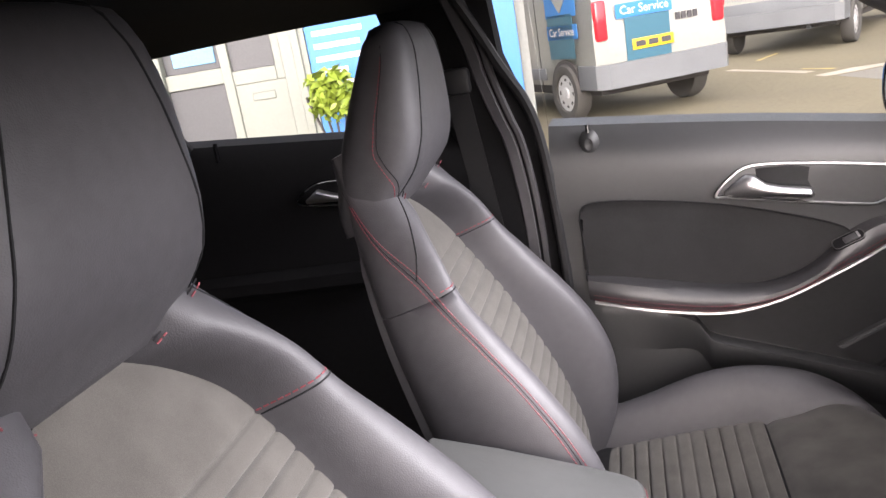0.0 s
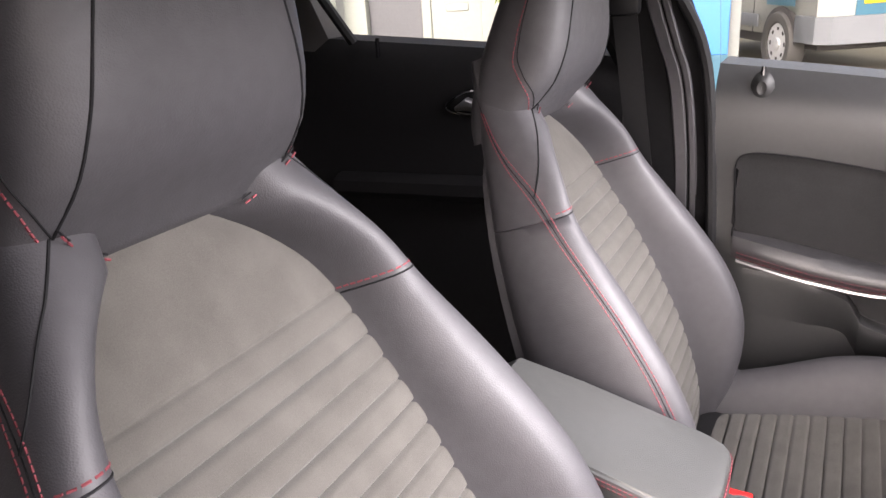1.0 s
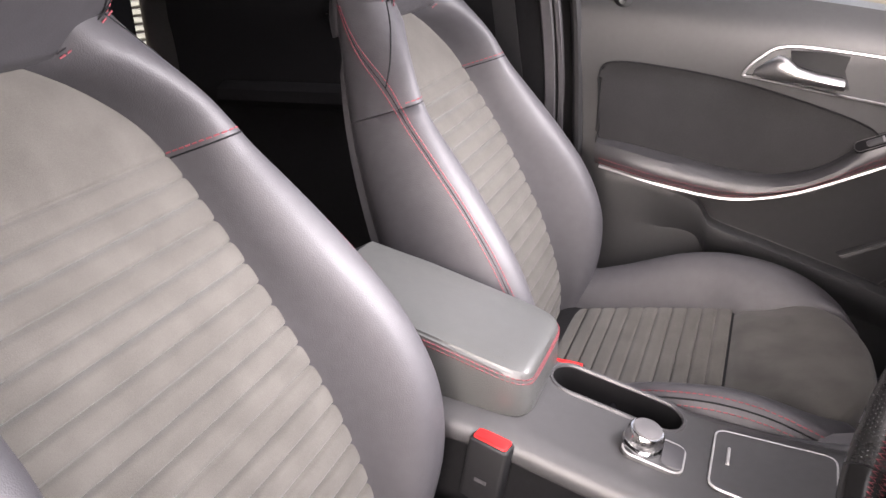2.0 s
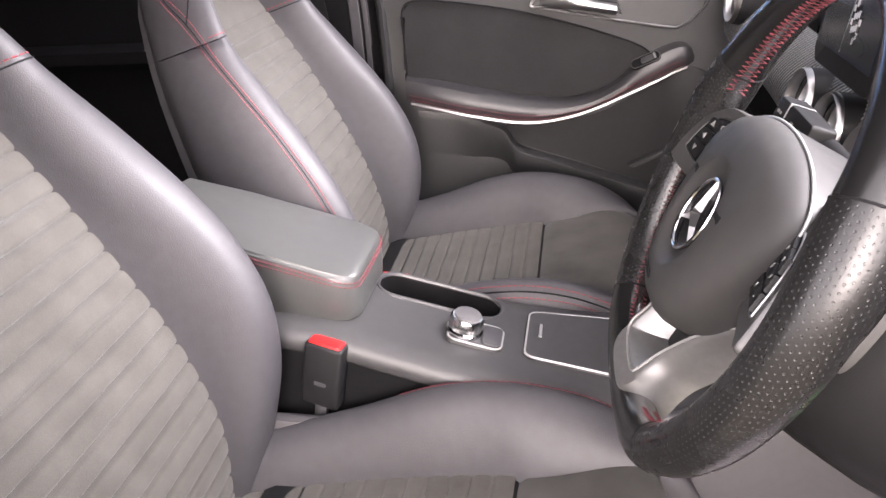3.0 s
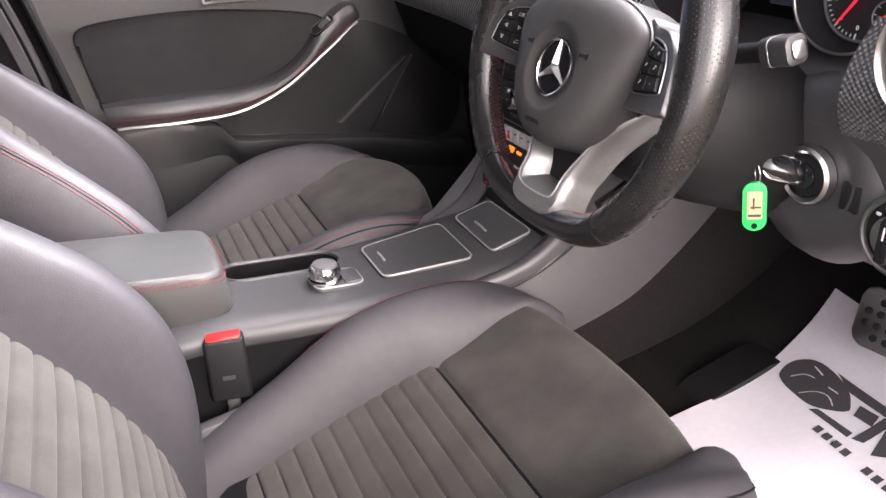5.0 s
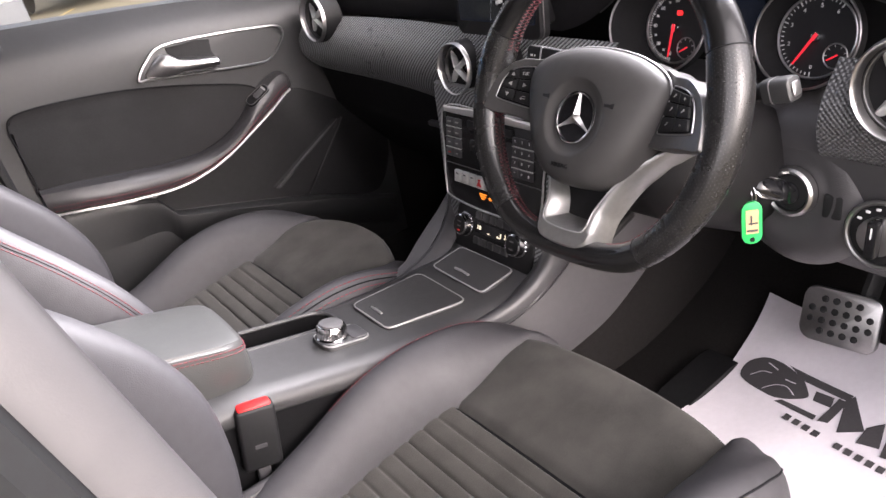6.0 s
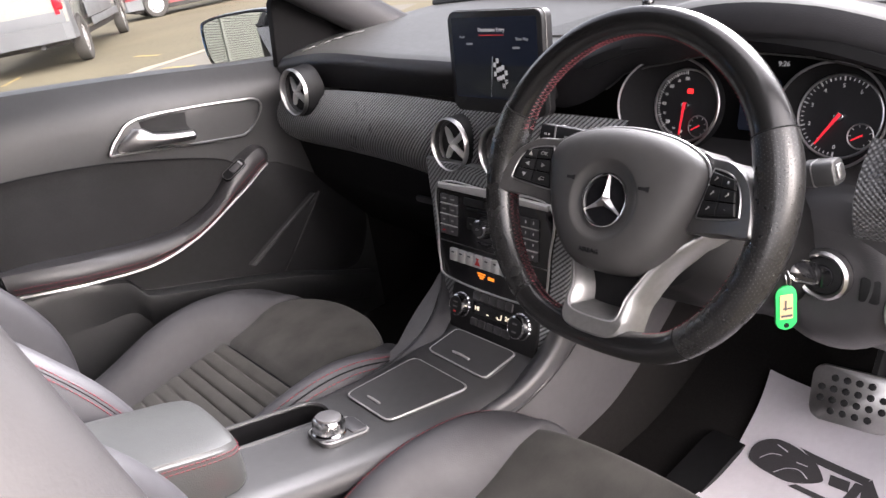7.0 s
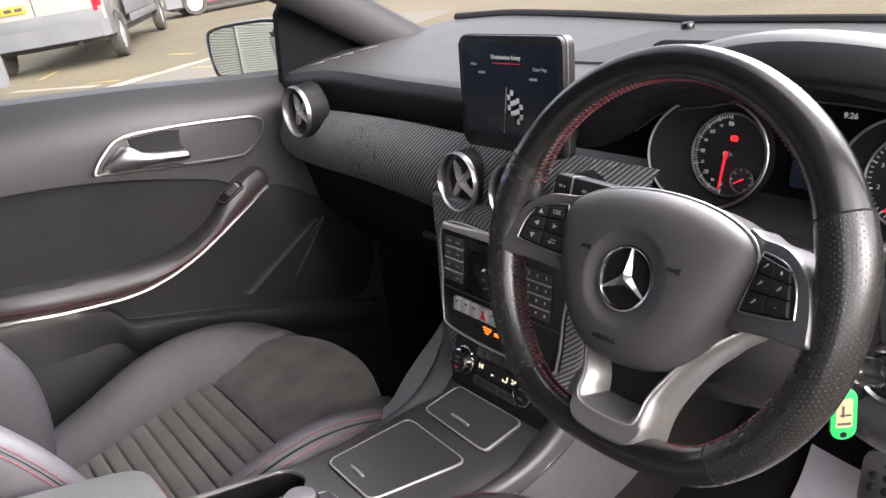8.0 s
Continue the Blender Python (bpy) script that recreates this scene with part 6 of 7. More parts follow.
rings = [hub_ring(*v) for v in ((1, 0, -0.05), (1, 0, -0.006), (0.97, 0.05, 0.004), (0.86, 0.05, 0.012), (0.62, 0.05, 0.019), (0.3, 0.048, 0.0235), (0, 0.0445, 0.0255), (0, 0.0425, 0.0252), (0, 0.040, 0.0235), (0, 0.034, 0.0200), (0, 0.029, 0.0185), (0, 0.001, 0.0180))]
part("airbag_cover", loft(rings), HUB_PLASTIC, wheel, "soft black airbag cover", sharp=45)
part("hub_edge", tube([WM @ Vector((x * 1.008, y * 1.008, -0.001)) for x, y in hub_out[-2:] + hub_out[:34]], 0.0012, False, 6), BRIGHT_TRIM, wheel, "thin silver edge")
EC = WM @ pose(0, -0.0015, 0.0195)
part("emblem_disc", disc(0.0275, 0.003, EC, 40), GLOSS_BLACK, wheel)
part("emblem_ring", ring(0.0275, 0.0017, EC @ pose(0, 0, 0.0012), 48), CHROME, wheel, "bright round emblem ring")
for k in range(3):
    am = EC @ pose(0, 0, 0.0002) @ pose(0, 0, 0, 0, 0, 90 + 120 * k)
    rings = [[am @ Vector((x, e * w_, 0.0052 * z_ * (1 - 0.5 * x / 0.027))) for e, z_ in ((-1, 0), (0, 1), (1, 0))] for x, w_ in ((0.0, 0.0001), (0.0034, 0.0050), (0.014, 0.0024), (0.0268, 0.0006))]
    part("emblem_arm", loft(rings), SILVER, wheel, "bright emblem arm", sharp=15)
words("airbag_word", "AIRBAG", 0.0075, WM @ pose(-0.003, -0.0560, 0.0245) @ pose(0, 0, 0, 25, 0, 0), SEAM, wheel, 0.0005)
for sgn in (-1, 1):
    part("horn_mark", prism([(-0.006, -0.0016), (0.001, -0.0016), (0.006, -0.003), (0.006, 0.003), (0.001, 0.0016), (-0.006, 0.0016)], 0.0006, WM @ pose(sgn * 0.047, 0.0165, 0.0256) @ pose(0, 0, 0, 0, 6 * sgn, 0)), SEAM, wheel)

# switch pods on silver wings that rise towards the rim
for sgn in (-1, 1):
    PW = WM @ pose(sgn * 0.12, 0.02, 0.004) @ pose(0, 0, 0, 0, -18 * sgn, 0)

    def side(pts, n_=4):
        line = [(p.x * sgn, p.y) for p in spline([((x - 0.12) / 0.951, y - 0.02, 0) for x, y in pts], n_, True)]
        return line if sgn > 0 else line[::-1]
    wing = side([(0.080, 0.064), (0.098, 0.0595), (0.124, 0.0555), (0.146, 0.039), (0.156, 0.018), (0.1605, -0.003), (0.158, -0.012), (0.125, -0.013), (0.080, -0.016), (0.079, 0.005), (0.085, 0.030)])
    part("spoke", loft([[PW @ Vector((x * k - sgn * 0.004 * (k - 1), y * k + 0.004 * (1 - k), zz)) for x, y in wing] for k, zz in ((1.0, -0.028), (1.0, -0.0035), (0.985, -0.0012), (0.96, 0.0))]), SPOKE_GREY, wheel, "satin silver side spoke")
    outline_ = side([(0.106, 0.0485), (0.127, 0.0435), (0.140, 0.030), (0.1455, 0.010), (0.1435, 0.0045), (0.122, 0.0015), (0.097, -0.0005), (0.0945, 0.003), (0.099, 0.025), (0.1025, 0.046)])
    plate = part("key_plate", prism(outline_, 0.004, PW @ pose(0, 0, 0.0012), 0.0008), SEAM, wheel, "black key plate")
    part("key_plate_edge", tube([PW @ Vector((x, y, 0.0008)) for x, y in outline_], 0.0009, True, 6), SILVER, wheel, "bright edge")
    c00, c10, c11, c01 = [Vector((((x - 0.12) / 0.951) * sgn, y - 0.02)) for x, y in ((0.0965, 0.001), (0.1435, 0.006), (0.1345, 0.040), (0.1045, 0.0465))]
    split = [0.0, 0.36, 0.70, 1.0]
    marks = (("back", "v"), (">", "<"), ("OK", "^")) if sgn < 0 else (("bar", "-"), ("bar", "bar"), ("bar", "+"))
    for j in range(3):
        for i in range(2):
            u0, u1 = (0.015, 0.485) if i == 0 else (0.515, 0.975)
            v0, v1 = split[j] + 0.018, split[j + 1] - 0.018
            quad = [(c00.lerp(c10, u_)).lerp(c01.lerp(c11, u_), v_) for u_, v_ in ((u0, v0), (u1, v0), (u1, v1), (u0, v1))]
            if sgn < 0:
                quad = quad[::-1]
            part("wheel_key", prism([(p.x, p.y) for p in quad], 0.004, PW @ pose(0, 0, 0.0042), 0.0012), DARK_PLASTIC, wheel)
            c = sum(quad, Vector((0, 0))) / 4
            mk = PW @ pose(c.x, c.y, 0.0048)
            word = marks[j][i]
            if word in ("^", "v", "<", ">"):
                part("key_arrow", prism([(0.0026, 0), (-0.0020, 0.0026), (-0.0020, -0.0026)], 0.0008, mk @ pose(0, 0, 0, 0, 0, {"^": 90, "v": -90, "<": 180, ">": 0}[word])), KEY_MARK, wheel)
            elif word in ("OK", "+", "-"):
                words("key_word", word, 0.0062, mk @ pose(0, 0, -0.0002), KEY_MARK, wheel, 0.0004)
            elif word == "back":
                part("key_mark", merge([prism(rounded(0.007, 0.0009, 0.0003, 2), 0.0008, mk @ pose(0, -0.0012, 0)), prism(rounded(0.005, 0.0009, 0.0003, 2), 0.0008, mk @ pose(0.001, 0.0016, 0)), prism([(-0.0042, -0.0012), (-0.0016, -0.003), (-0.0016, 0.0008)], 0.0008, mk)]), KEY_MARK, wheel)
            else:
                part("key_mark", merge([prism(rounded(0.0040, 0.0009, 0.0004), 0.0008, mk @ pose(0, 0, 0, 0, 0, 40)), prism(rounded(0.0016, 0.0020, 0.0005), 0.0008, mk @ pose(0.0014, 0.0014, 0))]), KEY_MARK, wheel)

# double lower spoke: one U-shaped blade with a bright front edge
leg_line = [(0.037, -0.094, -0.009), (0.053, -0.061, -0.015), (0.0725, -0.037, -0.020), (0.089, -0.0185, -0.030), (0.100, -0.008, -0.036)]
u_line = spline([(-x, y, z) for x, y, z in leg_line[::-1]] + [(-0.0345, -0.1150, -0.004), (-0.026, -0.1240, -0.004), (0.0, -0.1262, -0.004), (0.026, -0.1240, -0.004), (0.0345, -0.1150, -0.004)] + leg_line, 5)
u_line = [p + Vector((-0.002, 0, 0)) for p in u_line]
rings = []
for i, p in enumerate(u_line):
    q = u_line[min(i + 1, len(u_line) - 1)] - u_line[max(i - 1, 0)]
    o = Vector((q.y, -q.x, 0)).normalized()
    low = max(0.0, min(1.0, (-0.104 - p.y) / 0.018)) * max(0.0, -o.y) ** 2
    fat = 1.0 - 0.62 * max(0.0, min(1.0, (p.y + 0.09) / 0.08))
    prof = [(-0.018 * fat, -0.034), (-0.009 * fat, -0.014), (-0.003, -0.002), (0.0, 0.0), (0.0025, -0.0004), (0.006 + 0.010 * low, -0.003 + 0.006 * low), (0.010 + 0.016 * low, -0.016 + 0.010 * low), (0.012 + 0.019 * low, -0.036)]
    rings.append([WM @ (p + o * (a * (fat if a > 0 else 1)) + Vector((0, 0, b_))) for a, b_ in prof])
part("lower_spoke", loft(rings), BRIGHT_SPOKE, wheel, "satin silver U-shaped lower spoke", sharp=50)
part("lower_spoke_edge", tube([WM @ (p + Vector((0, 0, 0.0003))) for p in u_line[6:-6]], 0.0011, False, 6), BRIGHT_TRIM, wheel, "bright front edge")
part("spoke_web", prism([(-0.068, -0.03), (0.062, -0.03), (0.036, -0.118), (-0.042, -0.118)][::-1], 0.012, WM @ pose(0, 0, -0.032), 0.003), DARK_PLASTIC, wheel)
# shift paddles
for sgn in (-1, 1):
    pd = [(sgn * p.x, p.y) for p in spline([(0.112, 0.066, 0), (0.119, 0.070, 0), (0.130, 0.038, 0), (0.133, 0.004, 0), (0.126, -0.005, 0), (0.122, 0.032, 0)], 4, True)]
    part("shift_paddle", prism(pd if sgn > 0 else pd[::-1], 0.006, WM @ pose(0, 0, -0.052), 0.002), SPOKE_GREY, wheel, "satin silver shift paddle")

# ---- steering column and stalks ----
column = thing("steering_column", (0.12, -0.363, 0.84), "black plastic steering column cover with stalks", "steering column")
rings = []
for d_, rx_, ry_ in ((-0.050, 0.060, 0.050), (-0.058, 0.085, 0.070), (-0.10, 0.116, 0.082), (-0.15, 0.126, 0.086), (-0.22, 0.128, 0.086), (-0.30, 0.128, 0.086)):
    rings.append([WM @ Vector((rx_ * math.copysign(abs(math.cos(a)) ** 0.7, math.cos(a)), -0.012 + ry_ * math.copysign(abs(math.sin(a)) ** 0.7, math.sin(a)), d_)) for a in np.linspace(0, 6.2832, 28, endpoint=False)])
part("cover", loft(rings), COLUMN_BLACK, column, "black column cover")
# right stalk: grey square cap with a pale end button; left stalk: flat dark box with white marks
sd = Vector((0.0, -0.97, 0.22)).normalized()
part("stalk", tube([(0.11, -0.42, 0.925), (0.11, -0.47, 0.938), (0.109, -0.522, 0.950)], 0.009, sides=12), DARK_PLASTIC, column, "black stalk")
SE = Matrix(((-1, 0, 0, 0.108), (0, 0.22, sd.y, -0.5515), (0, 0.97, sd.z, 0.957), (0, 0, 0, 1)))
cap = part("stalk_end", prism(rounded(0.024, 0.025, 0.007, 5), 0.030, SE, 0.003), DOOR_PLASTIC, column, "grey rounded square stalk end")
part("stalk_button", prism(rounded(0.014, 0.015, 0.004, 5), 0.004, SE @ pose(0, 0, 0.0025), 0.0015), SILVER, column, "pale end button")
part("stalk_ring", prism(rounded(0.0246, 0.0256, 0.007, 5), 0.0014, SE @ pose(0, 0, -0.020), 0.0003), SILVER, column)
part("stalk", tube([(0.115, -0.33, 0.945), (0.10, -0.27, 0.957)], 0.010, sides=12), DARK_PLASTIC, column, "black stalk")
LS = plane_pose((0.088, -0.235, 0.966), (0.12, -0.97, -0.10), (0.32, 0.0, 0.95))
part("stalk_end", prism(rounded(0.070, 0.024, 0.004, 5), 0.022, LS @ pose(0.0, 0, 0.011), 0.003), DARK_PLASTIC, column, "flat black stalk end")
part("stalk_ring", prism(rounded(0.0022, 0.0246, 0.0008, 3), 0.0226, LS @ pose(-0.012, 0, 0.0114)), BRIGHT_TRIM, column)
for dx, w_ in ((-0.026, 0.004), (-0.021, 0.002), (0.004, 0.005), (0.020, 0.005)):
    part("stalk_mark", prism(rounded(w_, 0.0026, 0.0006), 0.0008, LS @ pose(dx, 0.0, 0.0116)), KEY_MARK, column)
part("adjust_lever", tube([(0.10, -0.33, 0.765), (0.07, -0.33, 0.755), (0.05, -0.33, 0.75)], 0.008, sides=10), DARK_PLASTIC, column)

# ---- ignition, key and tag ----
ignition = thing("ignition_lock", (0.178, -0.508, 0.806), "round ignition lock with silver ring", "ignition lock")
IM = plane_pose((0.176, -0.508, 0.806), (0, -1, 0), (0.16, 0, 1))
part("silver_ring", loft([[IM @ Vector((r * math.cos(a), r * math.sin(a), zz)) for a in np.linspace(0, 6.2832, 36, endpoint=False)] for r, zz in ((0.0215, 0.0), (0.0225, 0.006), (0.0255, 0.008), (0.0285, 0.005), (0.0295, -0.004))], True, False), SILVER, ignition, "satin silver ring")
part("barrel", disc(0.0215, 0.008, IM @ pose(0, 0, 0.004), 30, 0.002), DARK_PLASTIC, ignition)
part("slot_plate", disc(0.013, 0.004, IM @ pose(0, 0, 0.009), 24, 0.001), GLOSS_BLACK, ignition)
part("boss", loft([[IM @ Vector((r * math.cos(a), r * 1.05 * math.sin(a), zz)) for a in np.linspace(0, 6.2832, 40, endpoint=False)] for r, zz in ((0.092, -0.030), (0.082, -0.014), (0.066, -0.004), (0.050, -0.001), (0.040, -0.004), (0.029, -0.005))], True, False), SOFT_PLASTIC, ignition, "rounded grey panel round the lock", sharp=70)
key = thing("car_key", (0.168, -0.508, 0.806), "silver and black car key in the ignition", "car key")
kd = plane_pose((0.172, -0.505, 0.808), (-0.80, 0.40, 0.40), (0.25, 0.4, 0.85))
part("fob", loft([[kd @ Vector((x, h_ * math.cos(a), d_ * math.sin(a))) for a in np.linspace(0, 6.2832, 14, endpoint=False)] for x, h_, d_ in ((-0.004, 0.004, 0.003), (0.0, 0.009, 0.005), (0.012, 0.0115, 0.006), (0.032, 0.0105, 0.006), (0.041, 0.007, 0.005), (0.044, 0.003, 0.002))]), GLOSS_BLACK, key, "gloss black key body")
part("fob_edge", tube([kd @ Vector((x, y, 0)) for x, y in rounded(0.042, 0.0235, 0.010, 6, 0.020, 0)], 0.0016, True, 6), CHROME, key, "chrome edge")
part("fob_inlay", prism(rounded(0.028, 0.013, 0.005), 0.002, kd @ pose(0.020, 0, 0.0068), 0.0006), GLOSS_BLACK, key, "gloss black inlay")
hook = Vector((0.134, -0.489, 0.826))
part("split_ring", ring(0.0125, 0.0009, plane_pose(hook + Vector((-0.002, 0.006, -0.009)), (0.3, 0.9, 0), (0, 0, 1)), 28), CHROME, key, "steel split ring")
part("split_ring", ring(0.0115, 0.0009, plane_pose(hook + Vector((-0.003, 0.007, -0.010)), (0.5, 0.8, 0.1), (0, 0, 1)), 28), CHROME, key, "steel split ring")
tag = thing("key_tag", hook + Vector((0, 0.006, -0.05)), "green plastic key tag with paper label hanging from key", "key tag")
TM = plane_pose(Vector((0.1245, -0.492, 0.7835)), (0.75, -0.66, 0), (0.05, 0.0, 1))
part("tag_body", prism(rounded(0.0225, 0.053, 0.010, 6), 0.004, TM, 0.001), GREEN_PLASTIC, tag, "bright green plastic body")
part("tag_label", prism(rounded(0.014, 0.030, 0.0005, 2), 0.0008, TM @ pose(0, 0.002, 0.0006)), CREAM_PAPER, tag, "cream paper label")
part("tag_label_back", prism(rounded(0.014, 0.030, 0.0005, 2), 0.0008, TM @ pose(0, 0.002, -0.0042)), CREAM_PAPER, tag)
part("label_bar", prism(rounded(0.010, 0.0018, 0.0004), 0.0006, TM @ pose(0.001, 0.0, 0.0012)), INK, tag)
part("label_bar", prism(rounded(0.0018, 0.012, 0.0004), 0.0006, TM @ pose(-0.001, 0.004, 0.0012)), INK, tag)
part("label_bar", prism(rounded(0.012, 0.0025, 0.0004), 0.0006, TM @ pose(0, -0.009, 0.0012)), INK, tag)
part("tag_hole", disc(0.003, 0.0052, TM @ pose(0, -0.021, 0.0006), 16), SEAM, tag)

# light switch by the door
switch = thing("light_switch", (0.18, -0.60, 0.795), "round headlamp switch with silver ring", "switch")
LM = plane_pose((0.178, -0.611, 0.779), (0, -1, 0), (0.16, 0, 1))
part("silver_ring", ring(0.036, 0.003, LM @ pose(0, 0, 0.004), 40), SILVER, switch)
part("face", disc(0.035, 0.008, LM @ pose(0, 0, 0.003), 36, 0.002), DARK_PLASTIC, switch)
part("knob", disc(0.021, 0.016, LM @ pose(0, 0, 0.016), 30, 0.003), SILVER, switch, "satin silver knob")
part("grip", prism(rounded(0.013, 0.042, 0.004), 0.016, LM @ pose(0, 0, 0.026), 0.003), GLOSS_BLACK, switch, "black grip bar")
part("grip_mark", prism(rounded(0.0014, 0.012, 0.0005), 0.0006, LM @ pose(0, 0.008, 0.0266)), PRINT_WHITE, switch)
for k in range(6):
    a = radians(30 + 24 * k)
    part("switch_mark", prism(rounded(0.005, 0.003, 0.001), 0.0006, LM @ pose(0.028 * math.cos(a), 0.028 * math.sin(a), 0.0036)), PRINT_WHITE, switch)
part("small_switch", prism(rounded(0.022, 0.028, 0.003), 0.008, plane_pose((0.181, -0.556, 0.797), (0, -1, 0), (0.16, 0, 1)) @ pose(0, 0, 0.005), 0.002), DARK_PLASTIC, switch)

# ---- pedals, floor paper ----
pedal = thing("brake_pedal", (0.50, -0.42, 0.40), "metal brake pedal with rubber studs", "pedal")
PM = plane_pose((0.455, -0.425, 0.440), (0.10, -1, 0.02), (0.42, 0.04, 1))
plate = part("pad", prism(rounded(0.122, 0.090, 0.018, 6), 0.010, PM, 0.003), SILVER, pedal, "brushed steel pedal pad")
for j in range(4):
    for i in range(6):
        if (j in (0, 3)) and i in (0, 5):
            continue
        part("stud", disc(0.0056, 0.004, PM @ pose(-0.045 + 0.018 * i, 0.027 - 0.018 * j, 0.0025), 14, 0.0012), DARK_PLASTIC, pedal)
part("arm", tube([PM @ Vector((0.03, 0.02, -0.012)), PM @ Vector((0.035, 0.10, -0.03)), (0.62, -0.47, 0.66), (0.66, -0.47, 0.78)], 0.009, sides=8, flat=1.8), DARK_PLASTIC, pedal)
foot = thing("footrest", (0.42, -0.25, 0.31), "black plastic footrest beside the tunnel", "footrest")
part("pad", loft([[Vector((x, y, z + dz)) for y, dz in ((-0.285, -0.02), (-0.28, 0.0), (-0.215, 0.0), (-0.21, -0.02))] for x, z in ((0.235, 0.298), (0.26, 0.312), (0.37, 0.322), (0.40, 0.318))]), DARK_PLASTIC, foot)

paper = thing("floor_paper", (0.35, -0.5, 0.31), "white protective paper mat with dark printed motif on floor", "paper mat")
PO = Vector((0.50, -0.285, 0))


def on_paper(u, v, lift=0.004):
    """A point of the paper: u back from the front edge, v across to the sill."""
    p = PO - Vector((0.985, -0.06, 0)) * u + Vector((-0.10, -0.99, 0)) * v
    z = floor_height(p.x) + lift + 0.004 * noise.noise(Vector((p.x * 9, p.y * 9, 0))) + 0.006 + 0.03 * max(0, u > 2)
    return Vector((p.x, p.y, z))


paper_edge = curve([-0.05, 0.013, 0.095, 0.18, 0.266, 0.48], [-0.05, -0.031, -0.014, 0.003, 0.006, 0.01])
part("sheet", sheet(lambda u, v: on_paper(u, paper_edge(u) + (0.43 - paper_edge(u)) * v), list(np.linspace(-0.05, 0.48, 34)), list(np.linspace(0, 1, 26)), 0.0008), WHITE_PAPER, paper, "creased white paper")


def print_on(outline_, name="printed_shape"):
    """A flat printed shape on the paper, outline in (u, v)."""
    bm_ = bmesh.new()
    bm_.faces.new([bm_.verts.new((u, v, 0)) for u, v in outline_])
    bmesh.ops.triangulate(bm_, faces=bm_.faces[:])
    bmesh.ops.subdivide_edges(bm_, edges=bm_.edges[:], cuts=5, use_grid_fill=True)
    for w_ in bm_.verts:
        w_.co = on_paper(w_.co.x, w_.co.y, 0.0055)
    return part(name, bm_, INK, paper, "dark printed motif")


# printed motif: a round emblem, a broken band of slanted bars and a row of small bars
EMB = [(0.127, 0.021), (0.105, 0.013), (0.085, 0.018), (0.069, 0.037), (0.066, 0.069), (0.074, 0.109), (0.092, 0.132), (0.103, 0.138), (0.119, 0.124), (0.136, 0.098), (0.138, 0.065), (0.136, 0.041)]
print_on([(p.x, p.y) for p in spline([(u, v, 0) for u, v in EMB], 3, True)], "printed_emblem")
for quad in ([(0.063, 0.076), (0.060, 0.194), (0.074, 0.191), (0.077, 0.115)], [(0.083, 0.141), (0.079, 0.172), (0.099, 0.178), (0.103, 0.148)], [(0.132, 0.110), (0.126, 0.171), (0.138, 0.172), (0.143, 0.102)],
             [(0.076, 0.178), (0.075, 0.193), (0.128, 0.192), (0.135, 0.177)], [(0.075, 0.188), (0.059, 0.196), (0.108, 0.242), (0.136, 0.212)], [(0.100, 0.240), (0.077, 0.257), (0.125, 0.276), (0.135, 0.244)],
             [(0.060, 0.262), (0.058, 0.276), (0.135, 0.300), (0.138, 0.284)], [(0.060, 0.290), (0.058, 0.345), (0.080, 0.345), (0.082, 0.292)], [(0.100, 0.300), (0.098, 0.350), (0.135, 0.352), (0.137, 0.304)]):
    print_on(quad)
for k_ in range(12):
    if k_ != 4:
        v_ = 0.134 + 0.0172 * k_ + (0.004 if k_ > 4 else 0)
        print_on([(0.153, v_), (0.152, v_ + 0.011), (0.166, v_ + 0.012), (0.167, v_ + 0.001)], "printed_bar")
# pale lines inside the emblem
for pts in ([(0.118, 0.036), (0.100, 0.046), (0.094, 0.062)], [(0.132, 0.070), (0.112, 0.082), (0.104, 0.100), (0.112, 0.118)], [(0.078, 0.045), (0.082, 0.066)], [(0.092, 0.088), (0.090, 0.106)]):
    part("emblem_line", tube([on_paper(p.x, p.y, 0.0058) for p in spline([(u, v, 0) for u, v in pts], 4)], 0.0013, False, 5, flat=0.3), WHITE_PAPER, paper)

# ---- belt buckle ----
buckle = thing("seat_belt_buckle", (-0.40, -0.105, 0.52), "black seat belt buckle with red release button", "seat belt buckle")
BM = plane_pose((-0.398, -0.112, 0.598), (0.97, -0.16, -0.16), (0.26, 0, 0.97))
part("housing", box(0, 0, 0, 0.052, 0.092, 0.026, 0.005, 3, BM), DARK_PLASTIC, buckle, "black plastic housing")
part("release_button", box(0, 0.041, 0.0, 0.044, 0.016, 0.020, 0.003, 2, BM), RED_PLASTIC, buckle, "bright red release button")
part("stem", box(0, -0.062, 0, 0.018, 0.045, 0.010, 0.003, 2, BM), HARD_PLASTIC, buckle, "grey stem")
part("housing_mark", prism(rounded(0.016, 0.006, 0.001), 0.0006, BM @ pose(0, -0.01, 0.0134)), HARD_PLASTIC, buckle)
b2 = thing("seat_belt_buckle", (-0.44, 0.10, 0.52), "black seat belt buckle with red release button", "seat belt buckle")
BM = plane_pose((-0.36, 0.115, 0.575), (0.97, 0.1, -0.1), (0.2, 0, 0.97))
part("housing", box(0, 0, 0, 0.05, 0.09, 0.024, 0.005, 3, BM), DARK_PLASTIC, b2)
part("release_button", box(0, 0.040, 0.0, 0.042, 0.014, 0.018, 0.003, 2, BM), RED_PLASTIC, b2, "bright red release button")

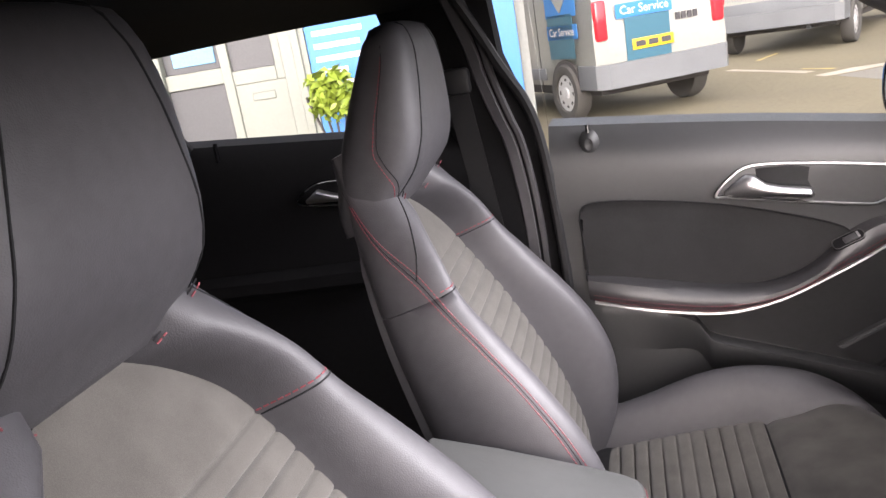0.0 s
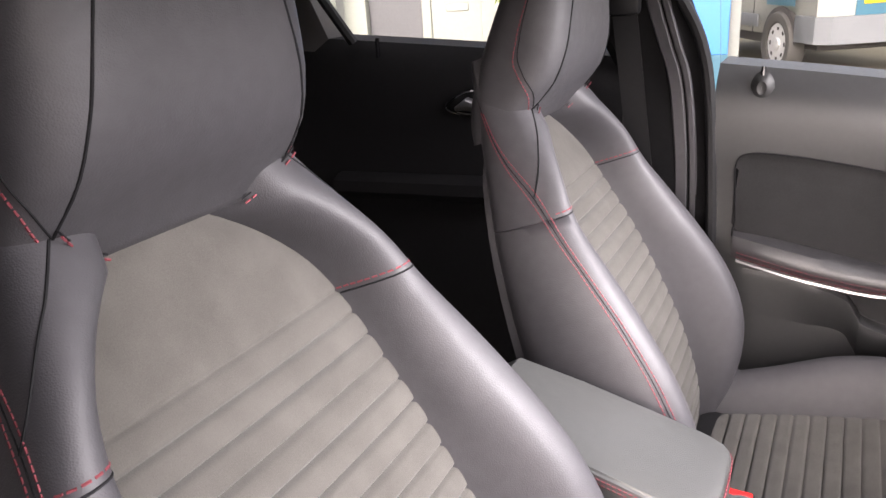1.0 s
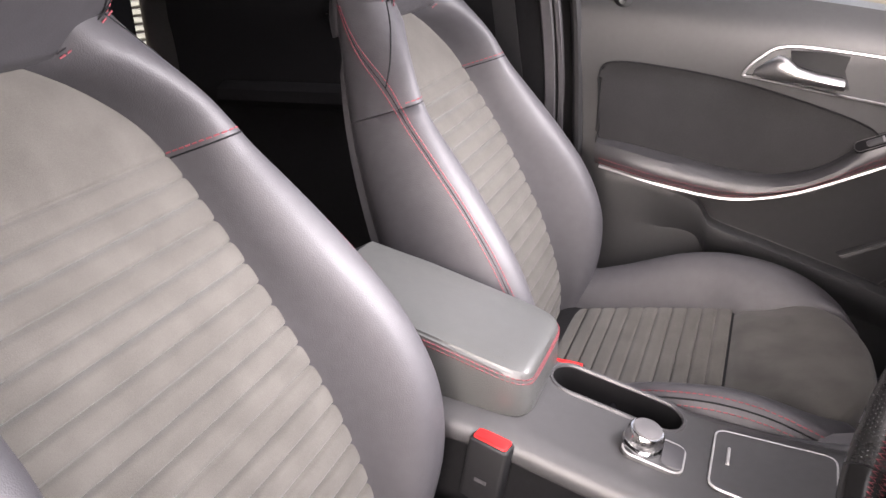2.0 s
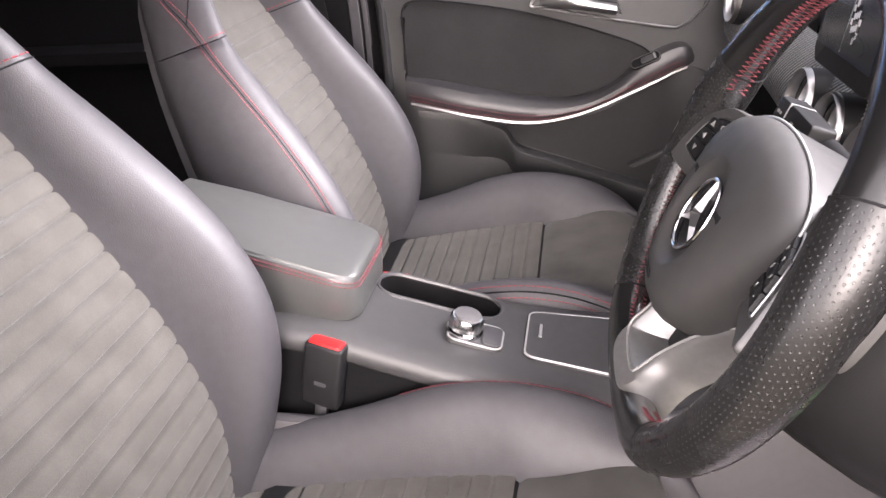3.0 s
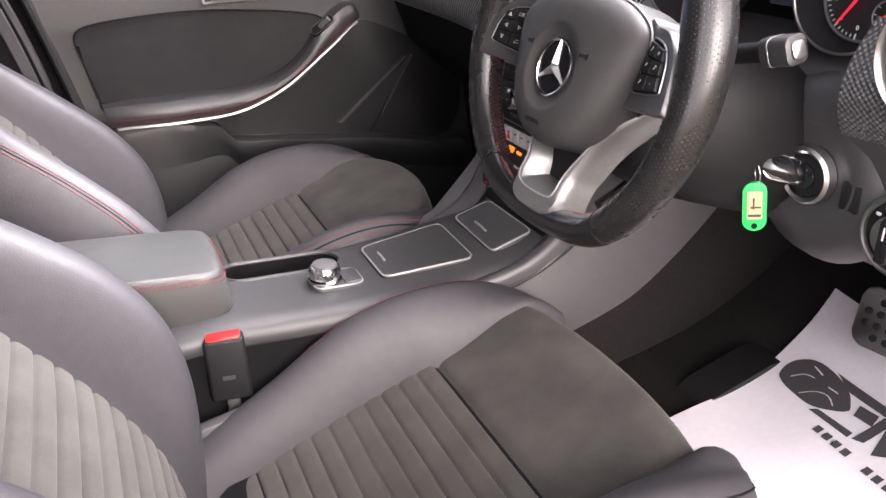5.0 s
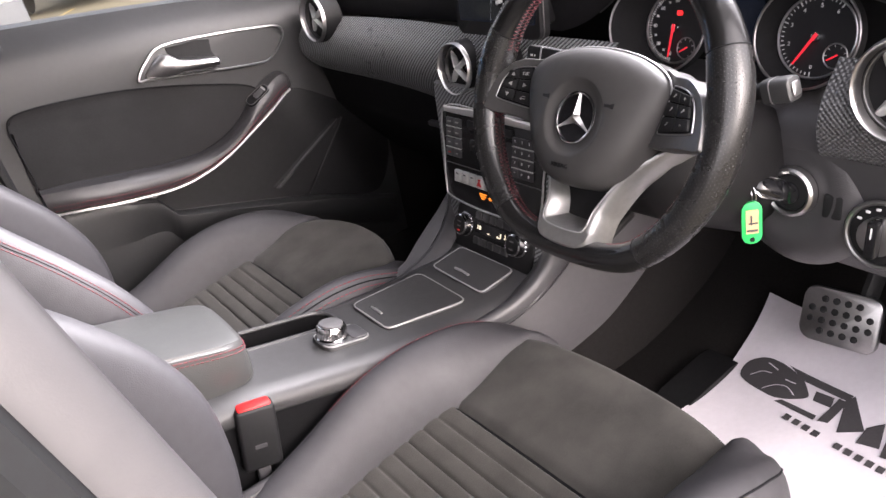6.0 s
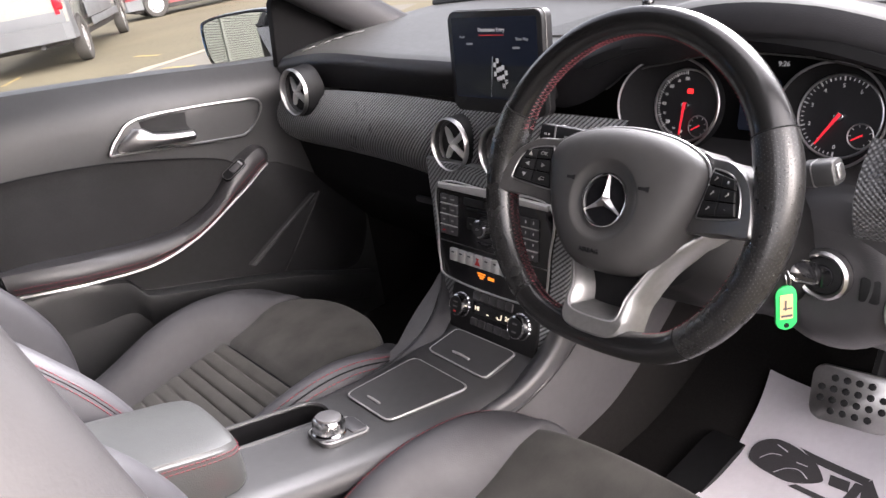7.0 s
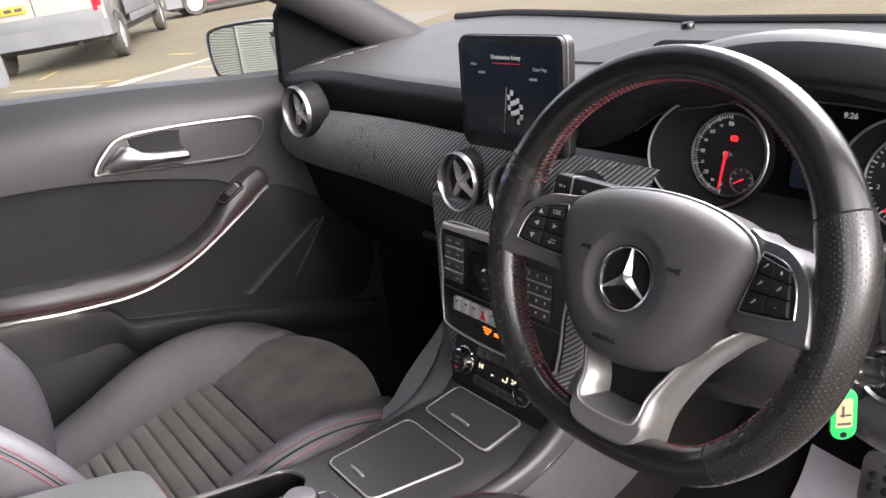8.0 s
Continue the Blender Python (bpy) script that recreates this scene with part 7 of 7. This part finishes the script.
# ---- belt webbing at the passenger pillar ----
belt = thing("seat_belt", (-0.62, 0.68, 0.4), "black seat belt webbing hanging at the pillar", "seat belt")
part("webbing", loft([[Vector((x + a * 0.023, y, z)) for a in (-1, 1)] + [Vector((x + a * 0.023, y + 0.002, z)) for a in (1, -1)] for x, y, z in ((-0.60, 0.712, 0.40), (-0.63, 0.70, 0.9), (-0.655, 0.655, 1.2))]), DARK_PLASTIC, belt)
part("belt_guide", box(-0.655, 0.645, 1.215, 0.065, 0.022, 0.05, 0.009), DARK_PLASTIC, belt)

# ---- wing mirror ----
wm = thing("wing_mirror", (0.26, 0.90, 1.0), "black wing mirror with bright glass, outside the window", "wing mirror")
WMM = plane_pose((0.255, 0.955, 1.042), (0.503, -0.864, -0.02), (0.05, 0.02, 1))
shape = [(p.x * 1.2, p.y) for p in spline([(-0.080, 0.035, 0), (-0.062, 0.054, 0), (0.0, 0.062, 0), (0.07, 0.062, 0), (0.083, 0.045, 0), (0.084, -0.045, 0), (0.070, -0.060, 0), (-0.05, -0.052, 0), (-0.076, -0.035, 0)], 5, True)]
rings = [[WMM @ Vector((x * k, y * k, zz)) for x, y in shape] for k, zz in ((0.97, 0.000), (1.0, 0.010), (1.07, 0.006), (1.10, -0.01), (1.02, -0.05), (0.75, -0.085), (0.3, -0.10))]
part("housing", loft(rings), GLOSS_BLACK, wm, "gloss black housing")
part("mirror_glass", loft([[WMM @ Vector((x * k, y * k, 0.0105 - (x * x + y * y) * k * k / 3.0)) for x, y in shape] for k in (0.97, 0.85, 0.7, 0.55, 0.4, 0.25, 0.1, 0.02)], True, True), MIRROR, wm, "convex mirror glass", sharp=80)
part("foot", loft([[Vector((0.33 + a * 0.03, y, z + b_ * 0.018)) for a, b_ in ((-1, -1), (1, -1), (1, 1), (-1, 1))] for y, z in ((0.80, 0.985), (0.86, 0.985), (0.92, 1.0))]), GLOSS_BLACK, wm)
# mirror triangle at the window's front corner, windscreen foot
bm = prism([(0.225, 0.99), (0.62, 0.94), (0.57, 0.98), (0.42, 1.062), (0.30, 1.140), (0.262, 1.146), (0.245, 1.125)], 0.02, Matrix(((1, 0, 0, 0), (0, 0, -1, 0.735), (0, 1, 0, 0), (0, 0, 0, 1))), 0.004)
tagged(part("trim_8", bm, BLACK_AND_SHADE), "black corner cover behind the wing mirror", "window trim", kind="structure")
cowl = sheet(lambda y, t: Vector((0.80 + 0.07 * t, y, 0.972 + 0.004 * t - 0.10 * y * y)), list(np.linspace(-0.72, 0.72, 16)), [0, 0.4, 1.0], 0.02)
tagged(part("window_sill", cowl, DARK_PLASTIC), "black cowl at the windscreen foot", "sill", kind="structure")
foot_line = [upper(y, 0.0) + Vector((0.006, 0, 0.004)) for y in np.linspace(-0.74, 0.74, 40)]
tagged(part("window_gasket", tube(foot_line, 0.009, False, 8), RUBBER), "black rubber edge at the windscreen foot", "window seal", kind="structure")
bonnet = sheet(lambda y, t: Vector((1.02 + 0.9 * t, y, 0.93 - 0.16 * t - 0.10 * y * y - 0.12 * t * t)), list(np.linspace(-0.8, 0.8, 14)), list(np.linspace(0, 1, 8)), 0.02)
tagged(part("bonnet", bonnet, GLOSS_BLACK), "dark car bonnet beyond the windscreen", "bonnet", kind="structure")
wiper = thing("wiper_arm", (0.98, 0.1, 1.09), "black wiper arm lying along the windscreen foot", "wiper")
part("arm", tube([(0.86, 0.55, 0.950), (0.86, 0.2, 0.985), (0.86, -0.5, 0.970)], 0.005, sides=8), DARK_PLASTIC, wiper)


# ---- outside: vans, shop front, shutter ----
def road_wheel(parent, centre, axis, radius, width):
    """A wheel with tyre, cover and bolts; axis points out of the vehicle."""
    z = Vector(axis).normalized()
    r = Vector((0, 0, 1)).cross(z).normalized()
    m = plane_pose(centre, r, z.cross(r))
    w_ = part("wheel", disc(radius * 0.66, 0.02, m @ pose(0, 0, width * 0.32), 36, 0.006), WHEEL_COVER, parent, "silver wheel cover")
    prof_ = [(0.60, -0.5), (0.80, -0.5), (0.95, -0.46), (1.0, -0.3), (1.0, 0.3), (0.95, 0.46), (0.80, 0.5), (0.66, 0.42), (0.62, 0.25)]
    part("tyre", loft([[m @ Vector((radius * k * math.cos(a), radius * k * math.sin(a), width * h_)) for a in np.linspace(0, 6.2832, 40, endpoint=False)] for k, h_ in prof_]), TYRE, w_, "dusty black tyre")
    part("cover_hub", disc(radius * 0.20, 0.03, m @ pose(0, 0, width * 0.42), 24, 0.008), WHEEL_COVER, w_)
    for k in range(8):
        a = radians(45 * k)
        part("cover_hole", prism(rounded(radius * 0.14, radius * 0.09, radius * 0.03), 0.01, m @ pose(radius * 0.47 * math.cos(a), radius * 0.47 * math.sin(a), width * 0.32 + 0.003) @ pose(0, 0, 0, 0, 0, 45 * k + 90)), UNDERBODY, w_)
    return w_


def van(name, place, yaw, label, length, width, height, wheel_r, livery, sill=0.35, paint=WHITE_PAINT, plate=(0.12, 0.80), category="van", paint_words="white painted body"):
    """A panel van seen from behind; local x runs forward from the rear bumper, y to its left."""
    v = thing(name, place, label, category)
    m = Matrix.Translation(place) @ pose(0, 0, 0, 0, 0, yaw)

    def P(x, y, z):
        return m @ Vector((x, y, z))
    hw_ = width / 2
    prof_ = [(0.0, sill + 0.18), (-0.02, 0.75), (0.0, 1.05), (0.05, height - 0.25), (0.14, height - 0.04), (0.5, height), (length * 0.62, height), (length * 0.72, height - 0.08), (length * 0.84, height * 0.60), (length * 0.97, height * 0.52), (length, height * 0.40), (length, sill)]
    rings_ = []
    for x_, z_ in prof_:
        taper = 0.10 * max(0, (z_ - 1.0) / (height - 1.0)) if height > 1 else 0
        h2 = hw_ - taper
        rings_.append([P(x_, y_, zz) for y_, zz in ((-h2, sill), (-h2, (sill + z_) / 2), (-h2, z_ - 0.04), (-h2 + 0.05, z_), (0, z_ + 0.01), (h2 - 0.05, z_), (h2, z_ - 0.04), (h2, (sill + z_) / 2), (h2, sill))])
    part("body", loft(rings_), paint, v, paint_words, sharp=30)
    part("underbody", box(length / 2, 0, sill - 0.03, length - 0.3, width - 0.25, 0.16, 0.02, 2, m), UNDERBODY, v)
    bp = [(-hw_ - 0.01, 0.38), (-hw_ - 0.01, -0.02), (-hw_ + 0.10, -0.14), (0, -0.17), (hw_ - 0.10, -0.14), (hw_ + 0.01, -0.02), (hw_ + 0.01, 0.38)]
    part("rear_bumper", loft([[P(x_, y_, zz) for zz in (sill - 0.02, sill + 0.04, sill + 0.20, sill + 0.24)] + [P(x_ + 0.08, y_ * 0.93, zz) for zz in (sill + 0.24, sill - 0.02)] for y_, x_ in bp]), GREY_BUMPER, v, "grey plastic rear bumper")
    for sgn_ in (-1, 1):
        for xx in (0.72, length - 0.85):
            road_wheel(v, P(xx, sgn_ * (hw_ - 0.055), wheel_r), m.to_3x3() @ Vector((0, sgn_, 0)), wheel_r, 0.2)
            arch = [(xx + (wheel_r + 0.05) * math.cos(a), wheel_r + (wheel_r + 0.05) * math.sin(a)) for a in np.linspace(0.05, 3.09, 14)]
            mm = m @ Matrix(((1, 0, 0, 0), (0, 0, sgn_, sgn_ * (hw_ + 0.003)), (0, 1, 0, 0), (0, 0, 0, 1)))
            part("wheel_arch", prism(arch, 0.02, mm), UNDERBODY, v)
        part("tail_lamp", box(-0.005, sgn_ * (hw_ - 0.10), 1.10 if height < 2 else 1.0, 0.10, 0.14, 0.42 if height < 2 else 0.22, 0.03, 3, m), RED_LENS, v, "red tail lamp")
        part("side_rub_strip", box(length * 0.55, sgn_ * (hw_ + 0.005), 0.55, length * 0.52, 0.02, 0.14, 0.006, 2, m), GREY_BUMPER, v)
        part("side_seam", box(1.35, sgn_ * (hw_ + 0.001), 1.0, 0.012, 0.006, 1.2, 0, 1, m), UNDERBODY, v)
    part("door_gap", box(-0.015, 0.05, (sill + height) / 2 + 0.1, 0.012, 0.012, height - sill - 0.5, 0, 1, m), UNDERBODY, v)
    part("number_plate", box(-0.035, plate[0], plate[1], 0.012, 0.52, 0.115, 0.003, 2, m), PLATE_YELLOW, v, "yellow number plate")
    for k in range(3):
        part("plate_bar", box(-0.043, plate[0] + 0.16 - 0.16 * k, plate[1], 0.004, 0.12, 0.06, 0, 1, m), INK, v)
    livery(v, m, hw_)
    return v


def car_service(v, m, hw_):
    """Blue and teal vinyl with lettering on the rear doors and the flank."""
    def rear(name, y, z, w_, h_, mat, lift=0.0):
        return part(name, box(-0.022 - lift, y, z, 0.008, w_, h_, 0, 1, m), mat, v)
    rear("teal_vinyl", 0.17, 0.86, 0.56, 0.46, TEAL_PAINT)
    rear("blue_band", 0.20, 1.17, 0.70, 0.15, BLUE_VINYL, 0.004)
    rear("blue_band", 0.20, 1.40, 0.66, 0.10, BLUE_VINYL, 0.004)
    words("service_words", "Car Service", 0.13, m @ plane_pose((-0.034, 0.20, 1.17), (0, -1, 0), (0, 0, 1)), PRINT_WHITE, v)
    for k in range(4):
        rear("name_bar", -0.22 - 0.075 * k, 1.02, 0.055, 0.075, INK, 0.002)
    rear("round_mark", -0.35, 1.02, 0.01, 0.01, INK, 0.002)
    side = hw_ + 0.003
    for x_, z_, w_, h_, mt in ((0.72, 0.98, 0.62, 0.50, TEAL_PAINT), (0.68, 1.03, 0.74, 0.16, BLUE_VINYL), (0.68, 1.33, 0.74, 0.26, BLUE_VINYL)):
        part("flank_vinyl", box(x_, side + 0.004, z_, w_, 0.006, h_, 0, 1, m), mt, v)
    words("service_words", "Car Service", 0.13, m @ plane_pose((0.68, side + 0.012, 1.03), (-1, 0, 0), (0, 0, 1)), PRINT_WHITE, v)
    part("white_flag", prism([(-0.22, 0.13), (0.22, 0.13), (0, -0.09)], 0.004, m @ plane_pose((0.68, side + 0.012, 1.33), (-1, 0, 0), (0, 0, 1))), WHITE_PAINT, v)


def plain(v, m, hw_):
    for sgn_ in (-1, 1):
        part("corner_guard", box(0.16, sgn_ * (hw_ + 0.004), 0.86, 0.34, 0.02, 0.62, 0.01, 2, m), GREY_BUMPER, v, "grey plastic corner guard")
        part("reflector", box(-0.045, sgn_ * (hw_ - 0.13), 0.86, 0.012, 0.07, 0.07, 0.003, 1, m), RED_LENS, v, "small red reflector")
        part("flank_strip", box(3.0, sgn_ * (hw_ + 0.012), 0.80, 2.9, 0.02, 0.34, 0.01, 2, m), GREY_BUMPER, v)
    part("rear_strip", box(-0.02, 0, 0.74, 0.02, hw_ * 1.9, 0.26, 0.01, 2, m), GREY_BUMPER, v)
    part("exhaust", tube([m @ Vector((x_, -0.45, 0.36)) for x_ in (0.1, 0.6, 1.4)], 0.035, sides=10), GREY_BUMPER, v)


van("delivery_van", (0.067, 8.315, 0), 121, "small white van with blue service lettering, parked", 4.2, 1.68, 1.80, 0.335, car_service, 0.40)
van("panel_van", (2.12, 13.22, 0), 64, "large white panel van with grey lower body, parked", 6.4, 2.0, 2.4, 0.36, plain, 0.45, WHITE_PAINT, (0.42, 1.02))
van("parked_car", (6.76, 21.53, 0), -10, "dark red car parked far off on the concrete", 4.2, 1.74, 1.45, 0.32, lambda v, m, hw_: None, 0.28, RED_PAINT, (0.0, 0.8), "car", "dark red painted body")


def line_on_ground(name, a, b_, w_, mat, label):
    a, b_ = Vector(a), Vector(b_)
    d_ = (b_ - a).normalized()
    n_ = Vector((-d_.y, d_.x, 0))
    pts_ = [a.lerp(b_, t) for t in np.linspace(0, 1, 24)]
    up_ = [p + n_ * w_ * (0.5 + 0.25 * noise.noise(p * 3)) + Vector((0, 0, 0.004)) for p in pts_]
    dn_ = [p - n_ * w_ * (0.5 + 0.25 * noise.noise(p * 3 + Vector((9, 0, 0)))) + Vector((0, 0, 0.004)) for p in pts_]
    tagged(part(name, loft([list(r) for r in zip(up_, dn_)], False, False), mat), label, "road marking", kind="structure")


line_on_ground("road_marking", (1.16, 11.7, 0), (1.95, 10.1, 0), 0.14, ROAD_LINE, "worn white line on the concrete")
line_on_ground("road_marking", (1.95, 9.6, 0), (3.55, 10.2, 0), 0.28, ROAD_LINE, "worn pale seam on the concrete")
line_on_ground("road_marking", (3.55, 10.2, 0), (6.8, 11.4, 0), 0.22, ROAD_LINE, "worn pale seam on the concrete")
for a_, b2_ in (((1.95, 10.6, 0), (2.26, 10.15, 0)), ((1.69, 12.5, 0), (2.12, 13.3, 0)), ((3.57, 12.0, 0), (3.72, 11.3, 0)), ((3.1, 9.6, 0), (3.3, 9.0, 0))):
    line_on_ground("road_marking", a_, b2_, 0.09, LINE_YELLOW, "worn yellow dash on the concrete")
slab = [(2.1, 9.42), (2.8, 9.74), (3.6, 10.05), (5.0, 10.5), (6.9, 11.2), (7.2, 9.2), (5.5, 8.3), (3.8, 8.0), (2.4, 8.5)]
tagged(part("concrete_slab", prism(slab, 0.006, Matrix.Translation((0, 0, 0.002))), SLAB_GREY), "clean grey concrete patch in the yard", "ground", kind="structure")

# shop front behind the rear window
SF = Matrix.Translation((-3.9, 6.6, 0)) @ pose(0, 0, 0, 0, 0, 10)


def shop_box(name, x0, x1, z0, z1, d0, d1, mat, parent, bevel=0.006, label=""):
    return part(name, box((x0 + x1) / 2, (d0 + d1) / 2, (z0 + z1) / 2, x1 - x0, d1 - d0, z1 - z0, bevel, 1, SF), mat, parent, label)


shop = thing("shop_front", SF.translation, "white rendered shop front with half-glazed door", "building")
shop_box("wall", -6.0, -1.25, -0.1, 3.6, 0.0, 0.3, WALL_PAINT, shop)
shop_box("wall", 0.52, 2.7, -0.1, 3.6, 0.02, 0.3, WALL_PAINT, shop)
shop_box("wall", -1.25, 0.52, 2.3, 3.6, 0.02, 0.3, WALL_PAINT, shop)
shop_box("door_post", -1.25, -1.0, -0.1, 2.3, -0.06, 0.2, WHITE_UPVC, shop)
shop_box("door_post", 0.25, 0.52, -0.1, 2.3, -0.08, 0.2, WHITE_UPVC, shop)
shop_box("door_post", 0.38, 0.46, -0.1, 2.3, -0.12, 0.0, WHITE_UPVC, shop)
shop_box("door_post", -0.40, -0.30, -0.1, 2.3, -0.02, 0.12, WHITE_UPVC, shop)
shop_box("side_panel", -1.0, -0.40, -0.1, 1.12, 0.03, 0.08, DOOR_GREY, shop)
shop_box("side_rail", -1.0, -0.40, 1.12, 1.28, 0.0, 0.1, WHITE_UPVC, shop)
shop_box("side_window", -1.0, -0.40, 1.28, 2.3, 0.05, 0.07, DOOR_GREY, shop)
shop_box("notice", -0.90, -0.45, 1.34, 1.52, 0.03, 0.045, BLUE_PAPER, shop)
shop_box("poster", -0.96, -0.42, 1.60, 2.2, 0.03, 0.045, ORANGE_PRINT, shop)
shop_box("door_leaf", -0.30, 0.25, -0.1, 1.08, 0.0, 0.06, WHITE_UPVC, shop)
shop_box("door_stile", 0.15, 0.25, 1.08, 2.3, 0.0, 0.06, WHITE_UPVC, shop)
shop_box("door_rail", -0.30, 0.15, 1.08, 1.22, -0.01, 0.06, WHITE_UPVC, shop)
shop_box("door_window", -0.30, 0.15, 1.22, 2.3, 0.02, 0.05, DOOR_GREY, shop)
shop_box("letter_plate", -0.14, 0.10, 0.90, 0.98, -0.015, 0.0, WHITE_UPVC, shop)
sign = thing("price_sign", SF @ Vector((1.4, -0.1, 0.4)), "blue signboard with rows of pale unreadable writing", "sign")
shop_box("board", 0.53, 2.6, 0.40, 2.6, -0.10, -0.05, BLUE_VINYL, sign)
shop_box("board_foot", 0.53, 2.6, 0.0, 0.40, -0.10, -0.05, TEAL_PAINT, sign)
for k in range(11):
    w_ = (0.55, 0.30, 0.62, 0.36, 0.58, 0.5, 0.46, 0.6, 0.3, 0.5, 0.4)[k]
    shop_box("writing_bar", 0.60, 0.60 + w_, 2.05 - 0.125 * k, 2.10 - 0.125 * k, -0.106, -0.10, PRINT_WHITE, sign, 0)
    shop_box("writing_bar", 1.40, 1.40 + w_, 2.05 - 0.125 * k, 2.10 - 0.125 * k, -0.106, -0.10, PRINT_WHITE, sign, 0)

bush = thing("potted_shrub", SF @ Vector((0.823, -0.805, 0)), "yellow-green leafy shrub standing before the signboard", "shrub")
part("pot", loft([[SF @ Vector((0.823 + r * math.cos(a), -0.805 + r * math.sin(a), z)) for a in np.linspace(0, 6.2832, 20, endpoint=False)] for r, z in ((0.16, 0.0), (0.2, 0.3), (0.21, 0.32))]), GREY_BUMPER, bush)
rng = random.Random(4)
bm = bmesh.new()
for k in range(420):
    d_ = Vector((rng.gauss(0, 1), rng.gauss(0, 1), rng.gauss(0, 1))).normalized() * rng.uniform(0.08, 0.27)
    c = Vector((0.823, -0.805, 0.90)) + Vector((d_.x * 1.0, d_.y * 0.9, d_.z * 0.95))
    n_ = (d_ + Vector((rng.uniform(-.3, .3), rng.uniform(-.3, .3), rng.uniform(-.1, .4)))).normalized()
    s_ = n_.cross(Vector((rng.uniform(-1, 1), rng.uniform(-1, 1), 0.3))).normalized()
    t_ = n_.cross(s_)
    L = rng.uniform(0.05, 0.09)
    vs = [bm.verts.new(SF @ (c + s_ * a * L + t_ * b_ * L + n_ * h_ * L)) for a, b_, h_ in ((0, -1, -0.2), (0.42, -0.1, 0.06), (0, 1, -0.3), (-0.42, -0.1, 0.06), (0, -0.1, -0.05))]
    for i, j in ((0, 1), (1, 2), (2, 3), (3, 0)):
        bm.faces.new((vs[i], vs[j], vs[4]))
part("crown", bm, LEAF, bush, "dense bright yellow-green leaves")
for k in range(5):
    part("stem", tube([SF @ Vector((0.823 + 0.03 * (k - 2), -0.805, 0.3)), SF @ Vector((0.823 + 0.12 * (k - 2), -0.805 + 0.05 * (k % 2), 0.9))], 0.012, sides=6), UNDERBODY, bush)

# roller shutter behind the car
shutter = thing("roller_shutter", (-6.5, 4.2, 0), "white slatted roller shutter on a wall", "roller shutter")
SH = Matrix.Translation((-6.68, 3.22, 0)) @ pose(0, 0, 0, 0, 0, 62)
for k in range(40):
    part("slat", box(0, 0, 0.05 + 0.075 * k, 6.5, 0.03, 0.056, 0.012, 1, SH), WHITE_UPVC, shutter)
for xx in (-3.25, -1.35, 1.0, 3.25):
    part("guide_rail", box(xx, -0.03, 1.55, 0.12, 0.08, 3.1, 0.01, 1, SH), WHITE_UPVC, shutter)
part("backing", box(0, 0.05, 1.5, 6.6, 0.04, 3.2, 0, 1, SH), UNDERBODY, shutter)
